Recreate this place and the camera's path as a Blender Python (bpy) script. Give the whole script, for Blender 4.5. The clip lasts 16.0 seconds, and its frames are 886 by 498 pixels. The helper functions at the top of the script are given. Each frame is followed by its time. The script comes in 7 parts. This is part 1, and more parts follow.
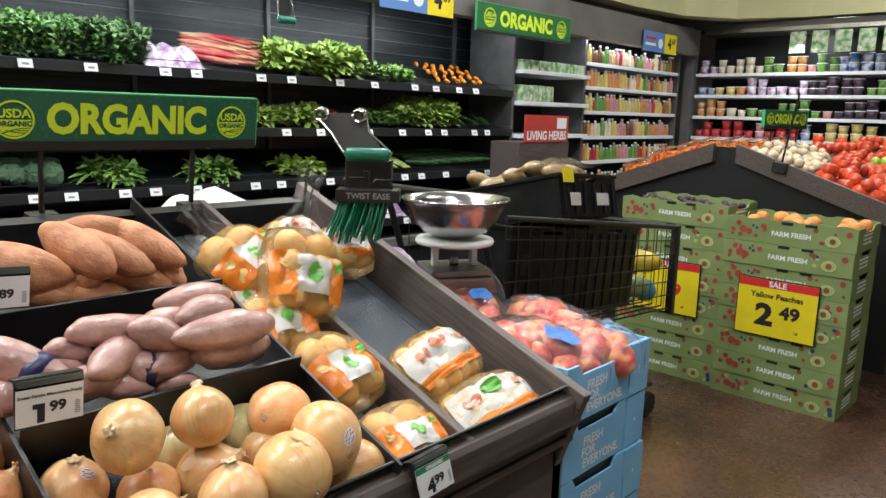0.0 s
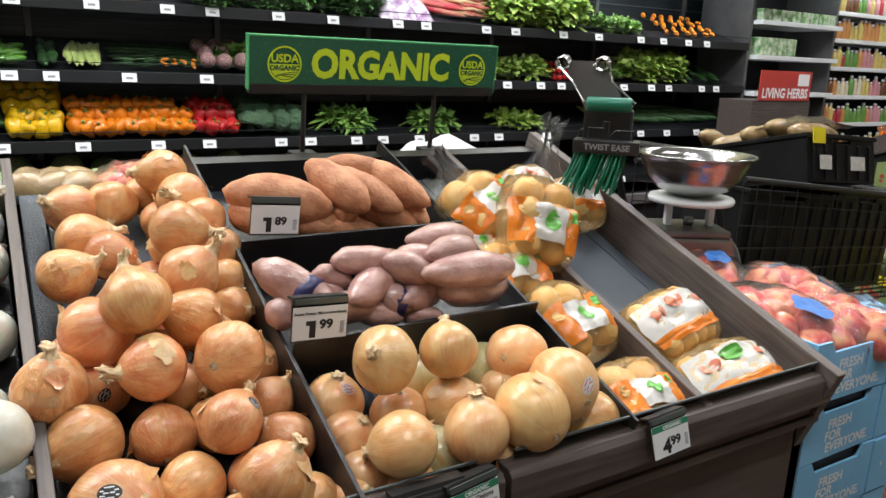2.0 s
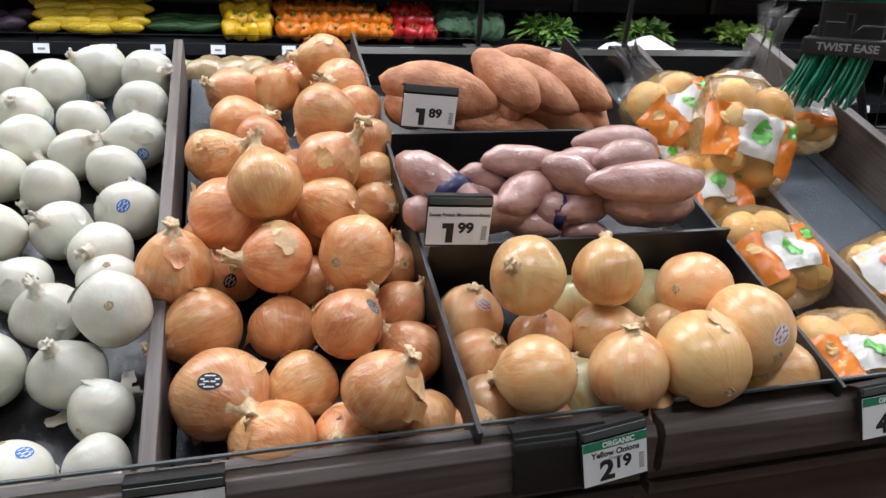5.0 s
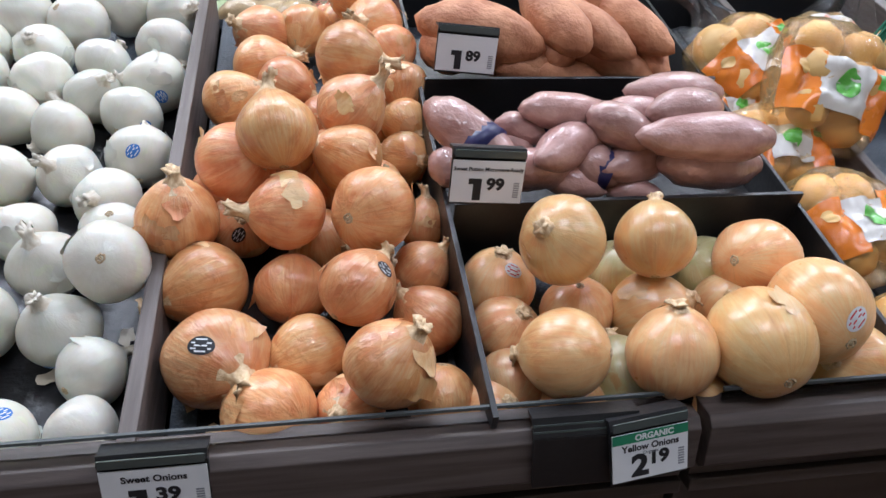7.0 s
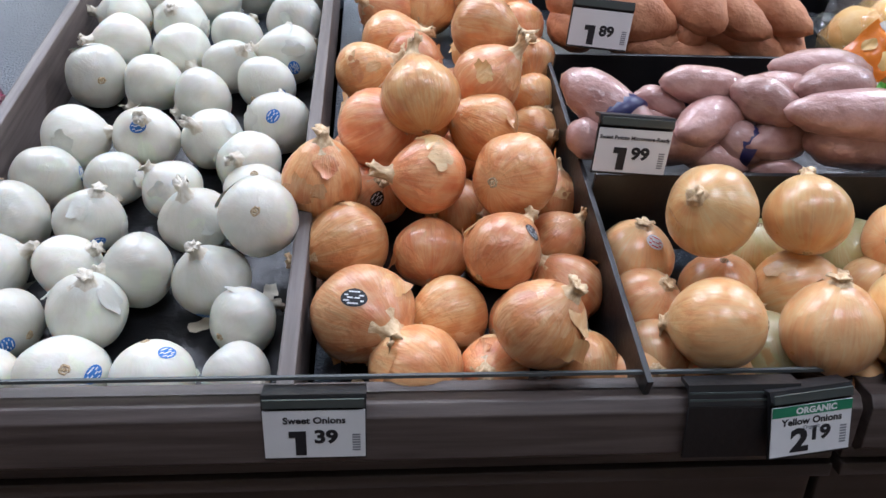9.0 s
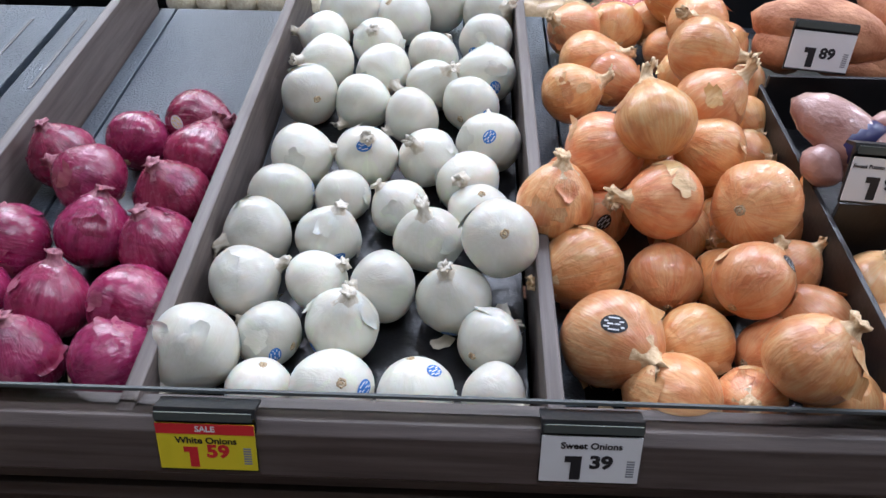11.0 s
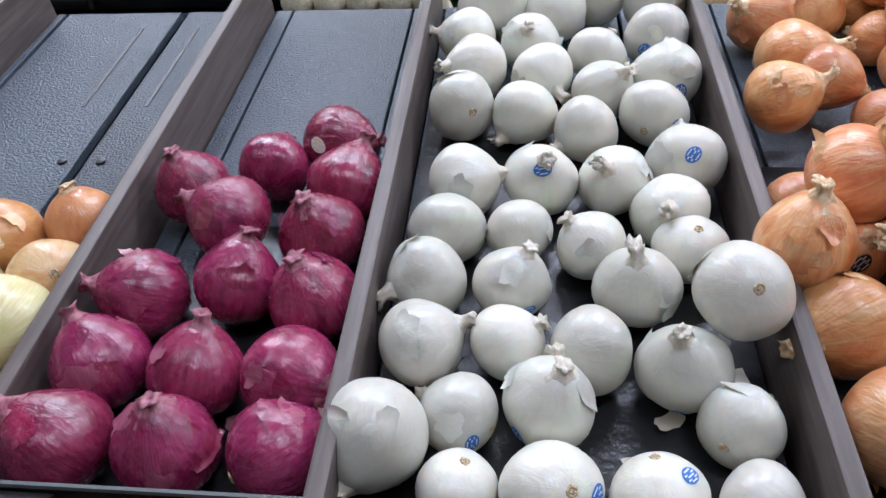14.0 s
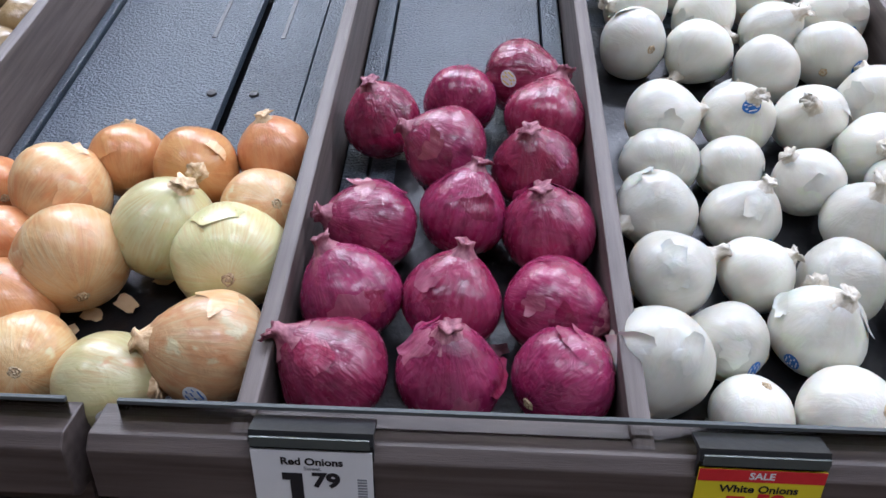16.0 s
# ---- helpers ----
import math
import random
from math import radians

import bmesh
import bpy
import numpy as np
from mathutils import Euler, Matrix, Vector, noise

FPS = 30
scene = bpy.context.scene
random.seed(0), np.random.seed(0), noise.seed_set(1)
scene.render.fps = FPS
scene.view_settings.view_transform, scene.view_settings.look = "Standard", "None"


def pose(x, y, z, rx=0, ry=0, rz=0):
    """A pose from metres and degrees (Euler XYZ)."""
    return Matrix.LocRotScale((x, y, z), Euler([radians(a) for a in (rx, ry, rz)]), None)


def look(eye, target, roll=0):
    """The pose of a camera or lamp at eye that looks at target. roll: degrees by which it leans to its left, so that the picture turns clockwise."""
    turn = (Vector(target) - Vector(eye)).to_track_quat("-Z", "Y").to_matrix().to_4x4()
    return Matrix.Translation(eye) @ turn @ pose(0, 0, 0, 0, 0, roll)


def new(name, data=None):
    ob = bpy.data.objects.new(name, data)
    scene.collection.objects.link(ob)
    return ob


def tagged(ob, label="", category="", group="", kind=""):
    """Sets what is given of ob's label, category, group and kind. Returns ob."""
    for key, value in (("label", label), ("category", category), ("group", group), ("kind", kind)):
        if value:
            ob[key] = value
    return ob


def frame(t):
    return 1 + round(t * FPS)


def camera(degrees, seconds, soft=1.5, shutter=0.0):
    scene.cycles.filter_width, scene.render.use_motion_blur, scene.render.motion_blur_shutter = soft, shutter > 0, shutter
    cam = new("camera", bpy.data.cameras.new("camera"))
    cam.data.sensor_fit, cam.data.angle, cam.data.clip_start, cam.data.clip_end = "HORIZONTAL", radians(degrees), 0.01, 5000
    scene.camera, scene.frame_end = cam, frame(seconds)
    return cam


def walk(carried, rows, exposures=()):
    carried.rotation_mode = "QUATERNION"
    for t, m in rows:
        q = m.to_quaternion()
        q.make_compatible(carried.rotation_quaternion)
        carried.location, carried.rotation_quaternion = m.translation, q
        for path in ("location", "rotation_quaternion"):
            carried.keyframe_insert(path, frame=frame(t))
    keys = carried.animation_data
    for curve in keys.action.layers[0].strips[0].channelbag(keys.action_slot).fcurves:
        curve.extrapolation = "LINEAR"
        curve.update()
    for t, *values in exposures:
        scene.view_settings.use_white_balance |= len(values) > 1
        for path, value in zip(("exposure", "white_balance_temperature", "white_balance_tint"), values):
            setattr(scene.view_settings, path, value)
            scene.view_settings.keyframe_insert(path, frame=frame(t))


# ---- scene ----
cam = camera(62.0, 16.0)
PATH = [
    (0, (0.86, -0.767, 1.43), (2.3, 0.574, 1.069), 1.6),
    (0.5, (0.846, -0.758, 1.424), (2.197, 0.668, 1.047), 1.9),
    (1, (0.832, -0.748, 1.414), (2.078, 0.763, 1.009), 2.0),
    (1.5, (0.82, -0.734, 1.411), (1.952, 0.854, 0.967), 2.1),
    (2, (0.806, -0.718, 1.41), (1.816, 0.937, 0.92), 2.1),
    (2.5, (0.791, -0.708, 1.398), (1.656, 1.014, 0.863), 1.7),
    (3, (0.761, -0.704, 1.387), (1.498, 1.064, 0.812), 1.6),
    (3.5, (0.746, -0.702, 1.383), (1.382, 1.096, 0.779), 1.6),
    (4, (0.768, -0.693, 1.375), (1.338, 1.118, 0.747), 1.9),
    (4.5, (0.864, -0.656, 1.356), (1.393, 1.155, 0.694), 2.0),
    (7, (0.992, -0.54, 1.311), (1.32, 1.254, 0.491), 1.9),
    (7.5, (0.922, -0.547, 1.297), (1.161, 1.256, 0.465), 1.5),
    (8, (0.903, -0.554, 1.252), (1.1, 1.242, 0.395), 1.7),
    (8.5, (0.915, -0.553, 1.244), (1.098, 1.24, 0.376), 2.0),
    (9, (0.904, -0.546, 1.269), (1.067, 1.273, 0.454), 2.0),
    (9.5, (0.856, -0.538, 1.278), (0.986, 1.298, 0.495), 2.1),
    (10, (0.769, -0.544, 1.293), (0.837, 1.302, 0.527), 1.9),
    (12.5, (0.7, -0.522, 1.273), (0.57, 1.271, 0.396), -0.3),
    (13, (0.684, -0.492, 1.28), (0.527, 1.313, 0.434), -0.8),
    (13.5, (0.655, -0.43, 1.29), (0.458, 1.379, 0.458), -1.5),
    (14, (0.574, -0.383, 1.279), (0.359, 1.422, 0.445), -1.8),
    (14.5, (0.398, -0.378, 1.266), (0.214, 1.413, 0.396), -1.4),
    (15, (0.308, -0.403, 1.258), (0.154, 1.373, 0.351), -0.9),
    (15.5, (0.287, -0.412, 1.242), (0.181, 1.346, 0.292), -0.1),
    (16, (0.294, -0.41, 1.253), (0.21, 1.358, 0.322), 0.5),
]
EXPOSURES = [(0, 0.05, 6500, 10), (2.5, -0.06, 6450, 11), (4.5, -0.14, 6150, 13), (7.5, -0.2, 5600, 16), (10, -0.15, 5550, 17), (13, -0.1, 5550, 18), (14.4, -0.31, 5520, 19), (15.5, -0.11, 5480, 19), (16, -0.06, 5480, 19)]
walk(cam, [(t, look(eye, target, roll)) for t, eye, target, roll in PATH], EXPOSURES)

# ---- light: a closed shop lit by its ceiling panels and the cooler's strips ----
world = bpy.data.worlds.new("shop_air")
scene.world = world
world.use_nodes = True
world.node_tree.nodes["Background"].inputs[0].default_value = (0.75, 0.8, 0.9, 1)
world.node_tree.nodes["Background"].inputs[1].default_value = 0.05


def area_lamp(x, y, z, sx, sy, watts, colour=(0.95, 0.98, 1.0), target=None):
    lamp = bpy.data.lights.new("ceiling_lamp", "AREA")
    lamp.shape, lamp.size, lamp.size_y, lamp.energy, lamp.color = "RECTANGLE", sx, sy, watts, colour
    ob = new("ceiling_lamp", lamp)
    ob.matrix_world = look((x, y, z), target or (x, y + 0.001, 0))
    return ob


CEIL = 3.9
LAMPS = [(-0.55, 1.5, 40), (1.05, 1.45, 44), (3.1, 1.2, 46), (5.6, 0.9, 56), (8.0, 0.6, 50), (-1.0, -1.1, 15), (1.2, -1.1, 32), (3.4, -1.2, 20), (-2.2, 2.6, 40), (-0.9, 2.6, 36), (1.6, 2.55, 26), (4.3, 2.45, 32)]
for lx, ly, watts in LAMPS:
    area_lamp(lx, ly, CEIL - 0.09, 1.18, 0.28, watts)
for lx in (-0.4, 2.2, 4.8, 7.6):
    area_lamp(lx, 3.24, 2.17, 2.3, 0.05, 5 if lx > 7 else 15, (0.9, 0.96, 1.0), (lx, 3.62, 1.2))
area_lamp(9.42, 2.0, 2.3, 2.4, 0.05, 13, (0.95, 0.98, 1.0), (9.8, 2.0, 1.2)).rotation_euler.rotate_axis("Z", radians(90))


# ---- materials ----
def material(name, dark, light, rough=0.5, metal=0.0, scale=8.0, stretch=(1, 1, 1), bump=0.15, fine=120.0, spread=0.0, spec=0.5, coords="Object", mix_at=(0.35, 0.65), rough_vary=0.12, wrap=0.0):
    """A surface whose colour wanders between two colours at one scale, with a fine grain in its relief and gloss."""
    m = bpy.data.materials.new(name)
    m.use_nodes = True
    nt = m.node_tree
    b = nt.nodes["Principled BSDF"]
    tc = nt.nodes.new("ShaderNodeTexCoord")
    mp = nt.nodes.new("ShaderNodeMapping")
    mp.inputs["Scale"].default_value = stretch
    info = nt.nodes.new("ShaderNodeObjectInfo")
    shift = nt.nodes.new("ShaderNodeVectorMath")
    shift.operation = "SCALE"
    nt.links.new(info.outputs["Random"], shift.inputs["Scale"])
    shift.inputs[0].default_value = (37.0, 19.0, 53.0)
    add = nt.nodes.new("ShaderNodeVectorMath")
    nt.links.new(tc.outputs[coords], mp.inputs["Vector"])
    nt.links.new(mp.outputs["Vector"], add.inputs[0])
    nt.links.new(shift.outputs["Vector"], add.inputs[1])
    big = nt.nodes.new("ShaderNodeTexNoise")
    big.inputs["Scale"].default_value, big.inputs["Detail"].default_value = scale, 5.0
    nt.links.new(add.outputs["Vector"], big.inputs["Vector"])
    ramp = nt.nodes.new("ShaderNodeValToRGB")
    ramp.color_ramp.elements[0].position, ramp.color_ramp.elements[1].position = mix_at
    ramp.color_ramp.elements[0].color, ramp.color_ramp.elements[1].color = (*dark, 1), (*light, 1)
    nt.links.new(big.outputs["Fac"], ramp.inputs["Fac"])
    colour = ramp.outputs["Color"]
    if spread:
        hsv = nt.nodes.new("ShaderNodeHueSaturation")
        rng = nt.nodes.new("ShaderNodeMapRange")
        rng.inputs["To Min"].default_value, rng.inputs["To Max"].default_value = 1 - spread, 1 + spread
        nt.links.new(info.outputs["Random"], rng.inputs["Value"])
        nt.links.new(rng.outputs["Result"], hsv.inputs["Value"])
        nt.links.new(colour, hsv.inputs["Color"])
        colour = hsv.outputs["Color"]
    nt.links.new(colour, b.inputs["Base Color"])
    grain = nt.nodes.new("ShaderNodeTexNoise")
    grain.inputs["Scale"].default_value, grain.inputs["Detail"].default_value = fine, 3.0
    nt.links.new(add.outputs["Vector"], grain.inputs["Vector"])
    rr = nt.nodes.new("ShaderNodeMapRange")
    rr.inputs["To Min"].default_value, rr.inputs["To Max"].default_value = max(rough - rough_vary, 0.02), min(rough + rough_vary, 1)
    nt.links.new(grain.outputs["Fac"], rr.inputs["Value"])
    nt.links.new(rr.outputs["Result"], b.inputs["Roughness"])
    b.inputs["Metallic"].default_value = metal
    b.inputs["Specular IOR Level"].default_value = spec
    if bump:
        bp = nt.nodes.new("ShaderNodeBump")
        bp.inputs["Strength"].default_value, bp.inputs["Distance"].default_value = bump, 0.004
        nt.links.new(grain.outputs["Fac"], bp.inputs["Height"])
        nt.links.new(bp.outputs["Normal"], b.inputs["Normal"])
    if wrap:
        folds, fb = nt.nodes.new("ShaderNodeTexNoise"), nt.nodes.new("ShaderNodeBump")
        folds.inputs["Scale"].default_value, folds.inputs["Detail"].default_value, folds.inputs["Distortion"].default_value = 55.0, 3.0, 1.8
        fb.inputs["Strength"].default_value, fb.inputs["Distance"].default_value = 0.4, 0.006
        nt.links.new(add.outputs["Vector"], folds.inputs["Vector"])
        nt.links.new(folds.outputs["Fac"], fb.inputs["Height"])
        nt.links.new(fb.outputs["Normal"], b.inputs["Coat Normal"])
        b.inputs["Coat Weight"].default_value, b.inputs["Coat Roughness"].default_value = wrap, 0.09
    return m


def plain(name, colour, rough=0.45, metal=0.0):
    return material(name, tuple(c * 0.93 for c in colour), colour, rough, metal, 14, bump=0.03, fine=200)


def clear(name, tint=(1, 1, 1), rough=0.06, alpha=0.25, wrinkle=0.0, scale=40):
    """Thin clear film or sheet: a mix of see-through and gloss."""
    m = bpy.data.materials.new(name)
    m.use_nodes = True
    nt = m.node_tree
    b = nt.nodes["Principled BSDF"]
    b.inputs["Base Color"].default_value, b.inputs["Roughness"].default_value = (*tint, 1), rough
    tr, mix, fr = nt.nodes.new("ShaderNodeBsdfTransparent"), nt.nodes.new("ShaderNodeMixShader"), nt.nodes.new("ShaderNodeFresnel")
    tr.inputs[0].default_value = (*[0.5 + 0.5 * c for c in tint], 1)
    fr.inputs["IOR"].default_value = 1.45
    gl, mix2 = nt.nodes.new("ShaderNodeBsdfGlossy"), nt.nodes.new("ShaderNodeMixShader")
    gl.inputs["Roughness"].default_value = rough
    nt.links.new(fr.outputs[0], mix.inputs[0])
    nt.links.new(tr.outputs[0], mix.inputs[1])
    nt.links.new(gl.outputs[0], mix.inputs[2])
    mix2.inputs[0].default_value = alpha
    nt.links.new(mix.outputs[0], mix2.inputs[1])
    nt.links.new(b.outputs[0], mix2.inputs[2])
    nt.links.new(mix2.outputs[0], nt.nodes["Material Output"].inputs["Surface"])
    if wrinkle:
        tc, n, bp = nt.nodes.new("ShaderNodeTexCoord"), nt.nodes.new("ShaderNodeTexNoise"), nt.nodes.new("ShaderNodeBump")
        n.inputs["Scale"].default_value, n.inputs["Distortion"].default_value, n.inputs["Detail"].default_value = scale, 1.2, 3
        bp.inputs["Strength"].default_value, bp.inputs["Distance"].default_value = wrinkle, 0.01
        nt.links.new(tc.outputs["Object"], n.inputs["Vector"])
        nt.links.new(n.outputs["Fac"], bp.inputs["Height"])
        nt.links.new(bp.outputs["Normal"], b.inputs["Normal"])
        nt.links.new(bp.outputs["Normal"], fr.inputs["Normal"])
        nt.links.new(bp.outputs["Normal"], gl.inputs["Normal"])
    return m


def glow(name, colour, strength):
    m = bpy.data.materials.new(name)
    m.use_nodes = True
    b = m.node_tree.nodes["Principled BSDF"]
    b.inputs["Base Color"].default_value = (0.8, 0.8, 0.8, 1)
    b.inputs["Emission Color"].default_value, b.inputs["Emission Strength"].default_value = (*colour, 1), strength
    return m


def onion_skin(name, skin_dark, skin_light, flesh, rough=0.38, bare=0.62, vein=(0.3, 0.12, 0.04), soft=0.15, relief=1.0):
    """Papery skin with fine lines from root to neck, blotches, and patches where it has come off."""
    m = bpy.data.materials.new(name)
    m.use_nodes = True
    nt = m.node_tree
    b = nt.nodes["Principled BSDF"]
    tc, info = nt.nodes.new("ShaderNodeTexCoord"), nt.nodes.new("ShaderNodeObjectInfo")
    norm = nt.nodes.new("ShaderNodeVectorMath")
    norm.operation = "NORMALIZE"
    nt.links.new(tc.outputs["Object"], norm.inputs[0])
    shift = nt.nodes.new("ShaderNodeVectorMath")
    shift.operation = "SCALE"
    shift.inputs[0].default_value = (31.0, 17.0, 43.0)
    nt.links.new(info.outputs["Random"], shift.inputs["Scale"])

    # a direction that turns with the meridians, so that lines run together at root and neck
    flat_xy, around, climb, ribs = (nt.nodes.new("ShaderNodeVectorMath") for _ in range(4))
    flat_xy.operation, around.operation, climb.operation, ribs.operation = "MULTIPLY", "NORMALIZE", "MULTIPLY", "ADD"
    flat_xy.inputs[1].default_value, climb.inputs[1].default_value = (1, 1, 0), (0, 0, 1)
    nt.links.new(norm.outputs[0], flat_xy.inputs[0])
    nt.links.new(flat_xy.outputs[0], around.inputs[0])
    nt.links.new(norm.outputs[0], climb.inputs[0])
    nt.links.new(around.outputs[0], ribs.inputs[0])
    nt.links.new(climb.outputs[0], ribs.inputs[1])

    def field(stretch, scale, detail, distort=0.0, source=norm):
        mp, add, n = nt.nodes.new("ShaderNodeMapping"), nt.nodes.new("ShaderNodeVectorMath"), nt.nodes.new("ShaderNodeTexNoise")
        mp.inputs["Scale"].default_value = stretch
        nt.links.new(source.outputs[0], mp.inputs["Vector"])
        nt.links.new(mp.outputs[0], add.inputs[0])
        nt.links.new(shift.outputs[0], add.inputs[1])
        nt.links.new(add.outputs[0], n.inputs["Vector"])
        n.inputs["Scale"].default_value, n.inputs["Detail"].default_value, n.inputs["Distortion"].default_value = scale, detail, distort
        return n.outputs["Fac"]

    def ramp(fac, a, c, p0, p1):
        r = nt.nodes.new("ShaderNodeValToRGB")
        r.color_ramp.elements[0].position, r.color_ramp.elements[1].position = p0, p1
        r.color_ramp.elements[0].color, r.color_ramp.elements[1].color = (*a, 1), (*c, 1)
        nt.links.new(fac, r.inputs["Fac"])
        return r.outputs["Color"]

    def mixed(fac, a, c):
        x = nt.nodes.new("ShaderNodeMix")
        x.data_type = "RGBA"
        nt.links.new(fac, x.inputs["Factor"])
        nt.links.new(a, x.inputs["A"])
        nt.links.new(c, x.inputs["B"])
        return x.outputs["Result"]

    blotch = ramp(field((1, 1, 0.7), 2.2, 5), skin_dark, skin_light, 0.3, 0.68)
    lines = field((1, 1, 0.16), 7, 5, 0.35, ribs)
    fine = field((1, 1, 0.10), 17, 4, 0.25, ribs)
    pale = tuple(min(0.9, 0.36 * c + 0.64 * f) for c, f in zip(skin_light, flesh))
    veined = mixed(ramp(lines, (0, 0, 0), (0.5, 0.5, 0.5), 0.42, 0.66), blotch, ramp(fine, vein, pale, 0.36, 0.6))
    paper = ramp(field((1, 1, 0.75), 1.5, 6, 0.7), (0, 0, 0), (0.75, 0.75, 0.75), 0.44, 0.58)
    veined = mixed(paper, veined, ramp(fine, skin_light, pale, 0.35, 0.62))
    off = ramp(field((1, 1, 0.8), 1.1, 6, 0.4), (0, 0, 0), (1, 1, 1), bare, bare + 0.035)
    colour = mixed(off, veined, ramp(lines, flesh, tuple(min(1, c * 1.12) for c in flesh), 0.3, 0.7))
    hsv, rng = nt.nodes.new("ShaderNodeHueSaturation"), nt.nodes.new("ShaderNodeMapRange")
    rng.inputs["To Min"].default_value, rng.inputs["To Max"].default_value = 0.82, 1.12
    nt.links.new(info.outputs["Random"], rng.inputs["Value"])
    nt.links.new(rng.outputs["Result"], hsv.inputs["Value"])
    hue, fr = nt.nodes.new("ShaderNodeMapRange"), nt.nodes.new("ShaderNodeMath")
    fr.operation = "FRACT"
    spin = nt.nodes.new("ShaderNodeMath")
    spin.operation = "MULTIPLY"
    spin.inputs[1].default_value = 7.3
    nt.links.new(info.outputs["Random"], spin.inputs[0])
    nt.links.new(spin.outputs[0], fr.inputs[0])
    nt.links.new(fr.outputs[0], hue.inputs["Value"])
    hue.inputs["To Min"].default_value, hue.inputs["To Max"].default_value = 0.494, 0.511
    nt.links.new(hue.outputs["Result"], hsv.inputs["Hue"])
    nt.links.new(colour, hsv.inputs["Color"])
    nt.links.new(hsv.outputs["Color"], b.inputs["Base Color"])
    rr = nt.nodes.new("ShaderNodeMapRange")
    rr.inputs["To Min"].default_value, rr.inputs["To Max"].default_value = rough - 0.06, rough + 0.12
    nt.links.new(field((1, 1, 1), 5, 4), rr.inputs["Value"])
    nt.links.new(rr.outputs["Result"], b.inputs["Roughness"])
    b.inputs["Coat Weight"].default_value, b.inputs["Coat Roughness"].default_value = 0.3, 0.22
    b.inputs["Subsurface Weight"].default_value, b.inputs["Subsurface Scale"].default_value = soft, 1.0
    b.inputs["Subsurface Radius"].default_value = (0.014, 0.009, 0.006)
    bp = nt.nodes.new("ShaderNodeBump")
    bp.inputs["Strength"].default_value, bp.inputs["Distance"].default_value = 0.13 * relief, 0.004
    nt.links.new(fine, bp.inputs["Height"])
    bp2 = nt.nodes.new("ShaderNodeBump")
    bp2.inputs["Strength"].default_value, bp2.inputs["Distance"].default_value = 0.15 * relief, 0.014
    nt.links.new(field((1, 1, 0.6), 4, 2, 0.8), bp2.inputs["Height"])
    nt.links.new(bp.outputs[0], bp2.inputs["Normal"])
    nt.links.new(bp2.outputs[0], b.inputs["Normal"])
    return m


TAUPE = material("taupe_laminate", (0.055, 0.041, 0.036), (0.105, 0.082, 0.073), 0.5, scale=5, stretch=(1.2, 22, 22), bump=0.12, fine=60)
TAUPE_DEEP = material("taupe_laminate_lengthwise", (0.085, 0.066, 0.058), (0.15, 0.122, 0.108), 0.5, scale=5, stretch=(22, 1.2, 22), bump=0.12, fine=60)
BASE_BROWN = material("dark_brown_laminate", (0.055, 0.042, 0.036), (0.09, 0.069, 0.06), 0.5, scale=4, stretch=(1, 9, 9), bump=0.08)
TRAY = material("grey_pebbled_plastic", (0.036, 0.048, 0.064), (0.06, 0.08, 0.102), 0.36, scale=3, bump=0.9, fine=300, rough_vary=0.2, spec=0.9)
BLACK = material("black_plastic", (0.008, 0.008, 0.009), (0.016, 0.016, 0.017), 0.42, scale=9, bump=0.08, fine=160)
BLACK_LINER = material("black_tray_liner", (0.006, 0.006, 0.007), (0.014, 0.014, 0.015), 0.35, scale=12, bump=0.3, fine=90)
COOLER_BLACK = material("black_enamel", (0.003, 0.004, 0.005), (0.009, 0.010, 0.012), 0.5, scale=2, bump=0.05)
COOLER_BACK = material("grey_cooler_back", (0.006, 0.010, 0.013), (0.026, 0.036, 0.042), 0.36, 0.1, scale=3, stretch=(1, 1, 30), bump=0.05)
CANOPY = material("taupe_canopy_metal", (0.10, 0.092, 0.088), (0.14, 0.13, 0.125), 0.45, scale=3, bump=0.04)
WHITE_SHELF = plain("white_enamel_shelf", (0.75, 0.77, 0.78), 0.35)
BULKHEAD = material("pale_olive_paint", (0.42, 0.40, 0.21), (0.47, 0.45, 0.25), 0.7, scale=2, bump=0.06)
CEILING = material("white_ceiling_tile", (0.6, 0.6, 0.57), (0.72, 0.72, 0.69), 0.85, scale=3, bump=0.2)
WALL = material("cream_wall_paint", (0.5, 0.48, 0.42), (0.58, 0.56, 0.5), 0.75, scale=2, bump=0.08)
FLOOR = material("stained_concrete", (0.04, 0.02, 0.012), (0.12, 0.058, 0.034), 0.28, scale=2.2, bump=0.03, fine=40, mix_at=(0.3, 0.75), rough_vary=0.1)
ACRYLIC = clear("clear_acrylic", (0.96, 0.98, 0.98), 0.05, 0.0)
ACRYLIC_EDGE = clear("frosted_acrylic_edge", (0.08, 0.09, 0.09), 0.55, 0.8)
FILM = clear("clear_plastic_film", (1, 1, 1), 0.12, 0.03, 0.6, 30)
CARD = plain("white_card", (0.74, 0.75, 0.76), 0.5)
CARD_YELLOW = plain("yellow_card", (0.75, 0.62, 0.01), 0.5)
INK = plain("black_ink", (0.012, 0.012, 0.015), 0.6)
INK_GREY = plain("grey_ink", (0.25, 0.26, 0.28), 0.6)
RED_INK = plain("red_ink", (0.6, 0.02, 0.025), 0.55)
GREEN_INK = plain("green_ink", (0.02, 0.2, 0.1), 0.5)
LIME_INK = plain("lime_ink", (0.62, 0.84, 0.03), 0.5)
WHITE_INK = plain("white_ink", (0.75, 0.77, 0.77), 0.5)
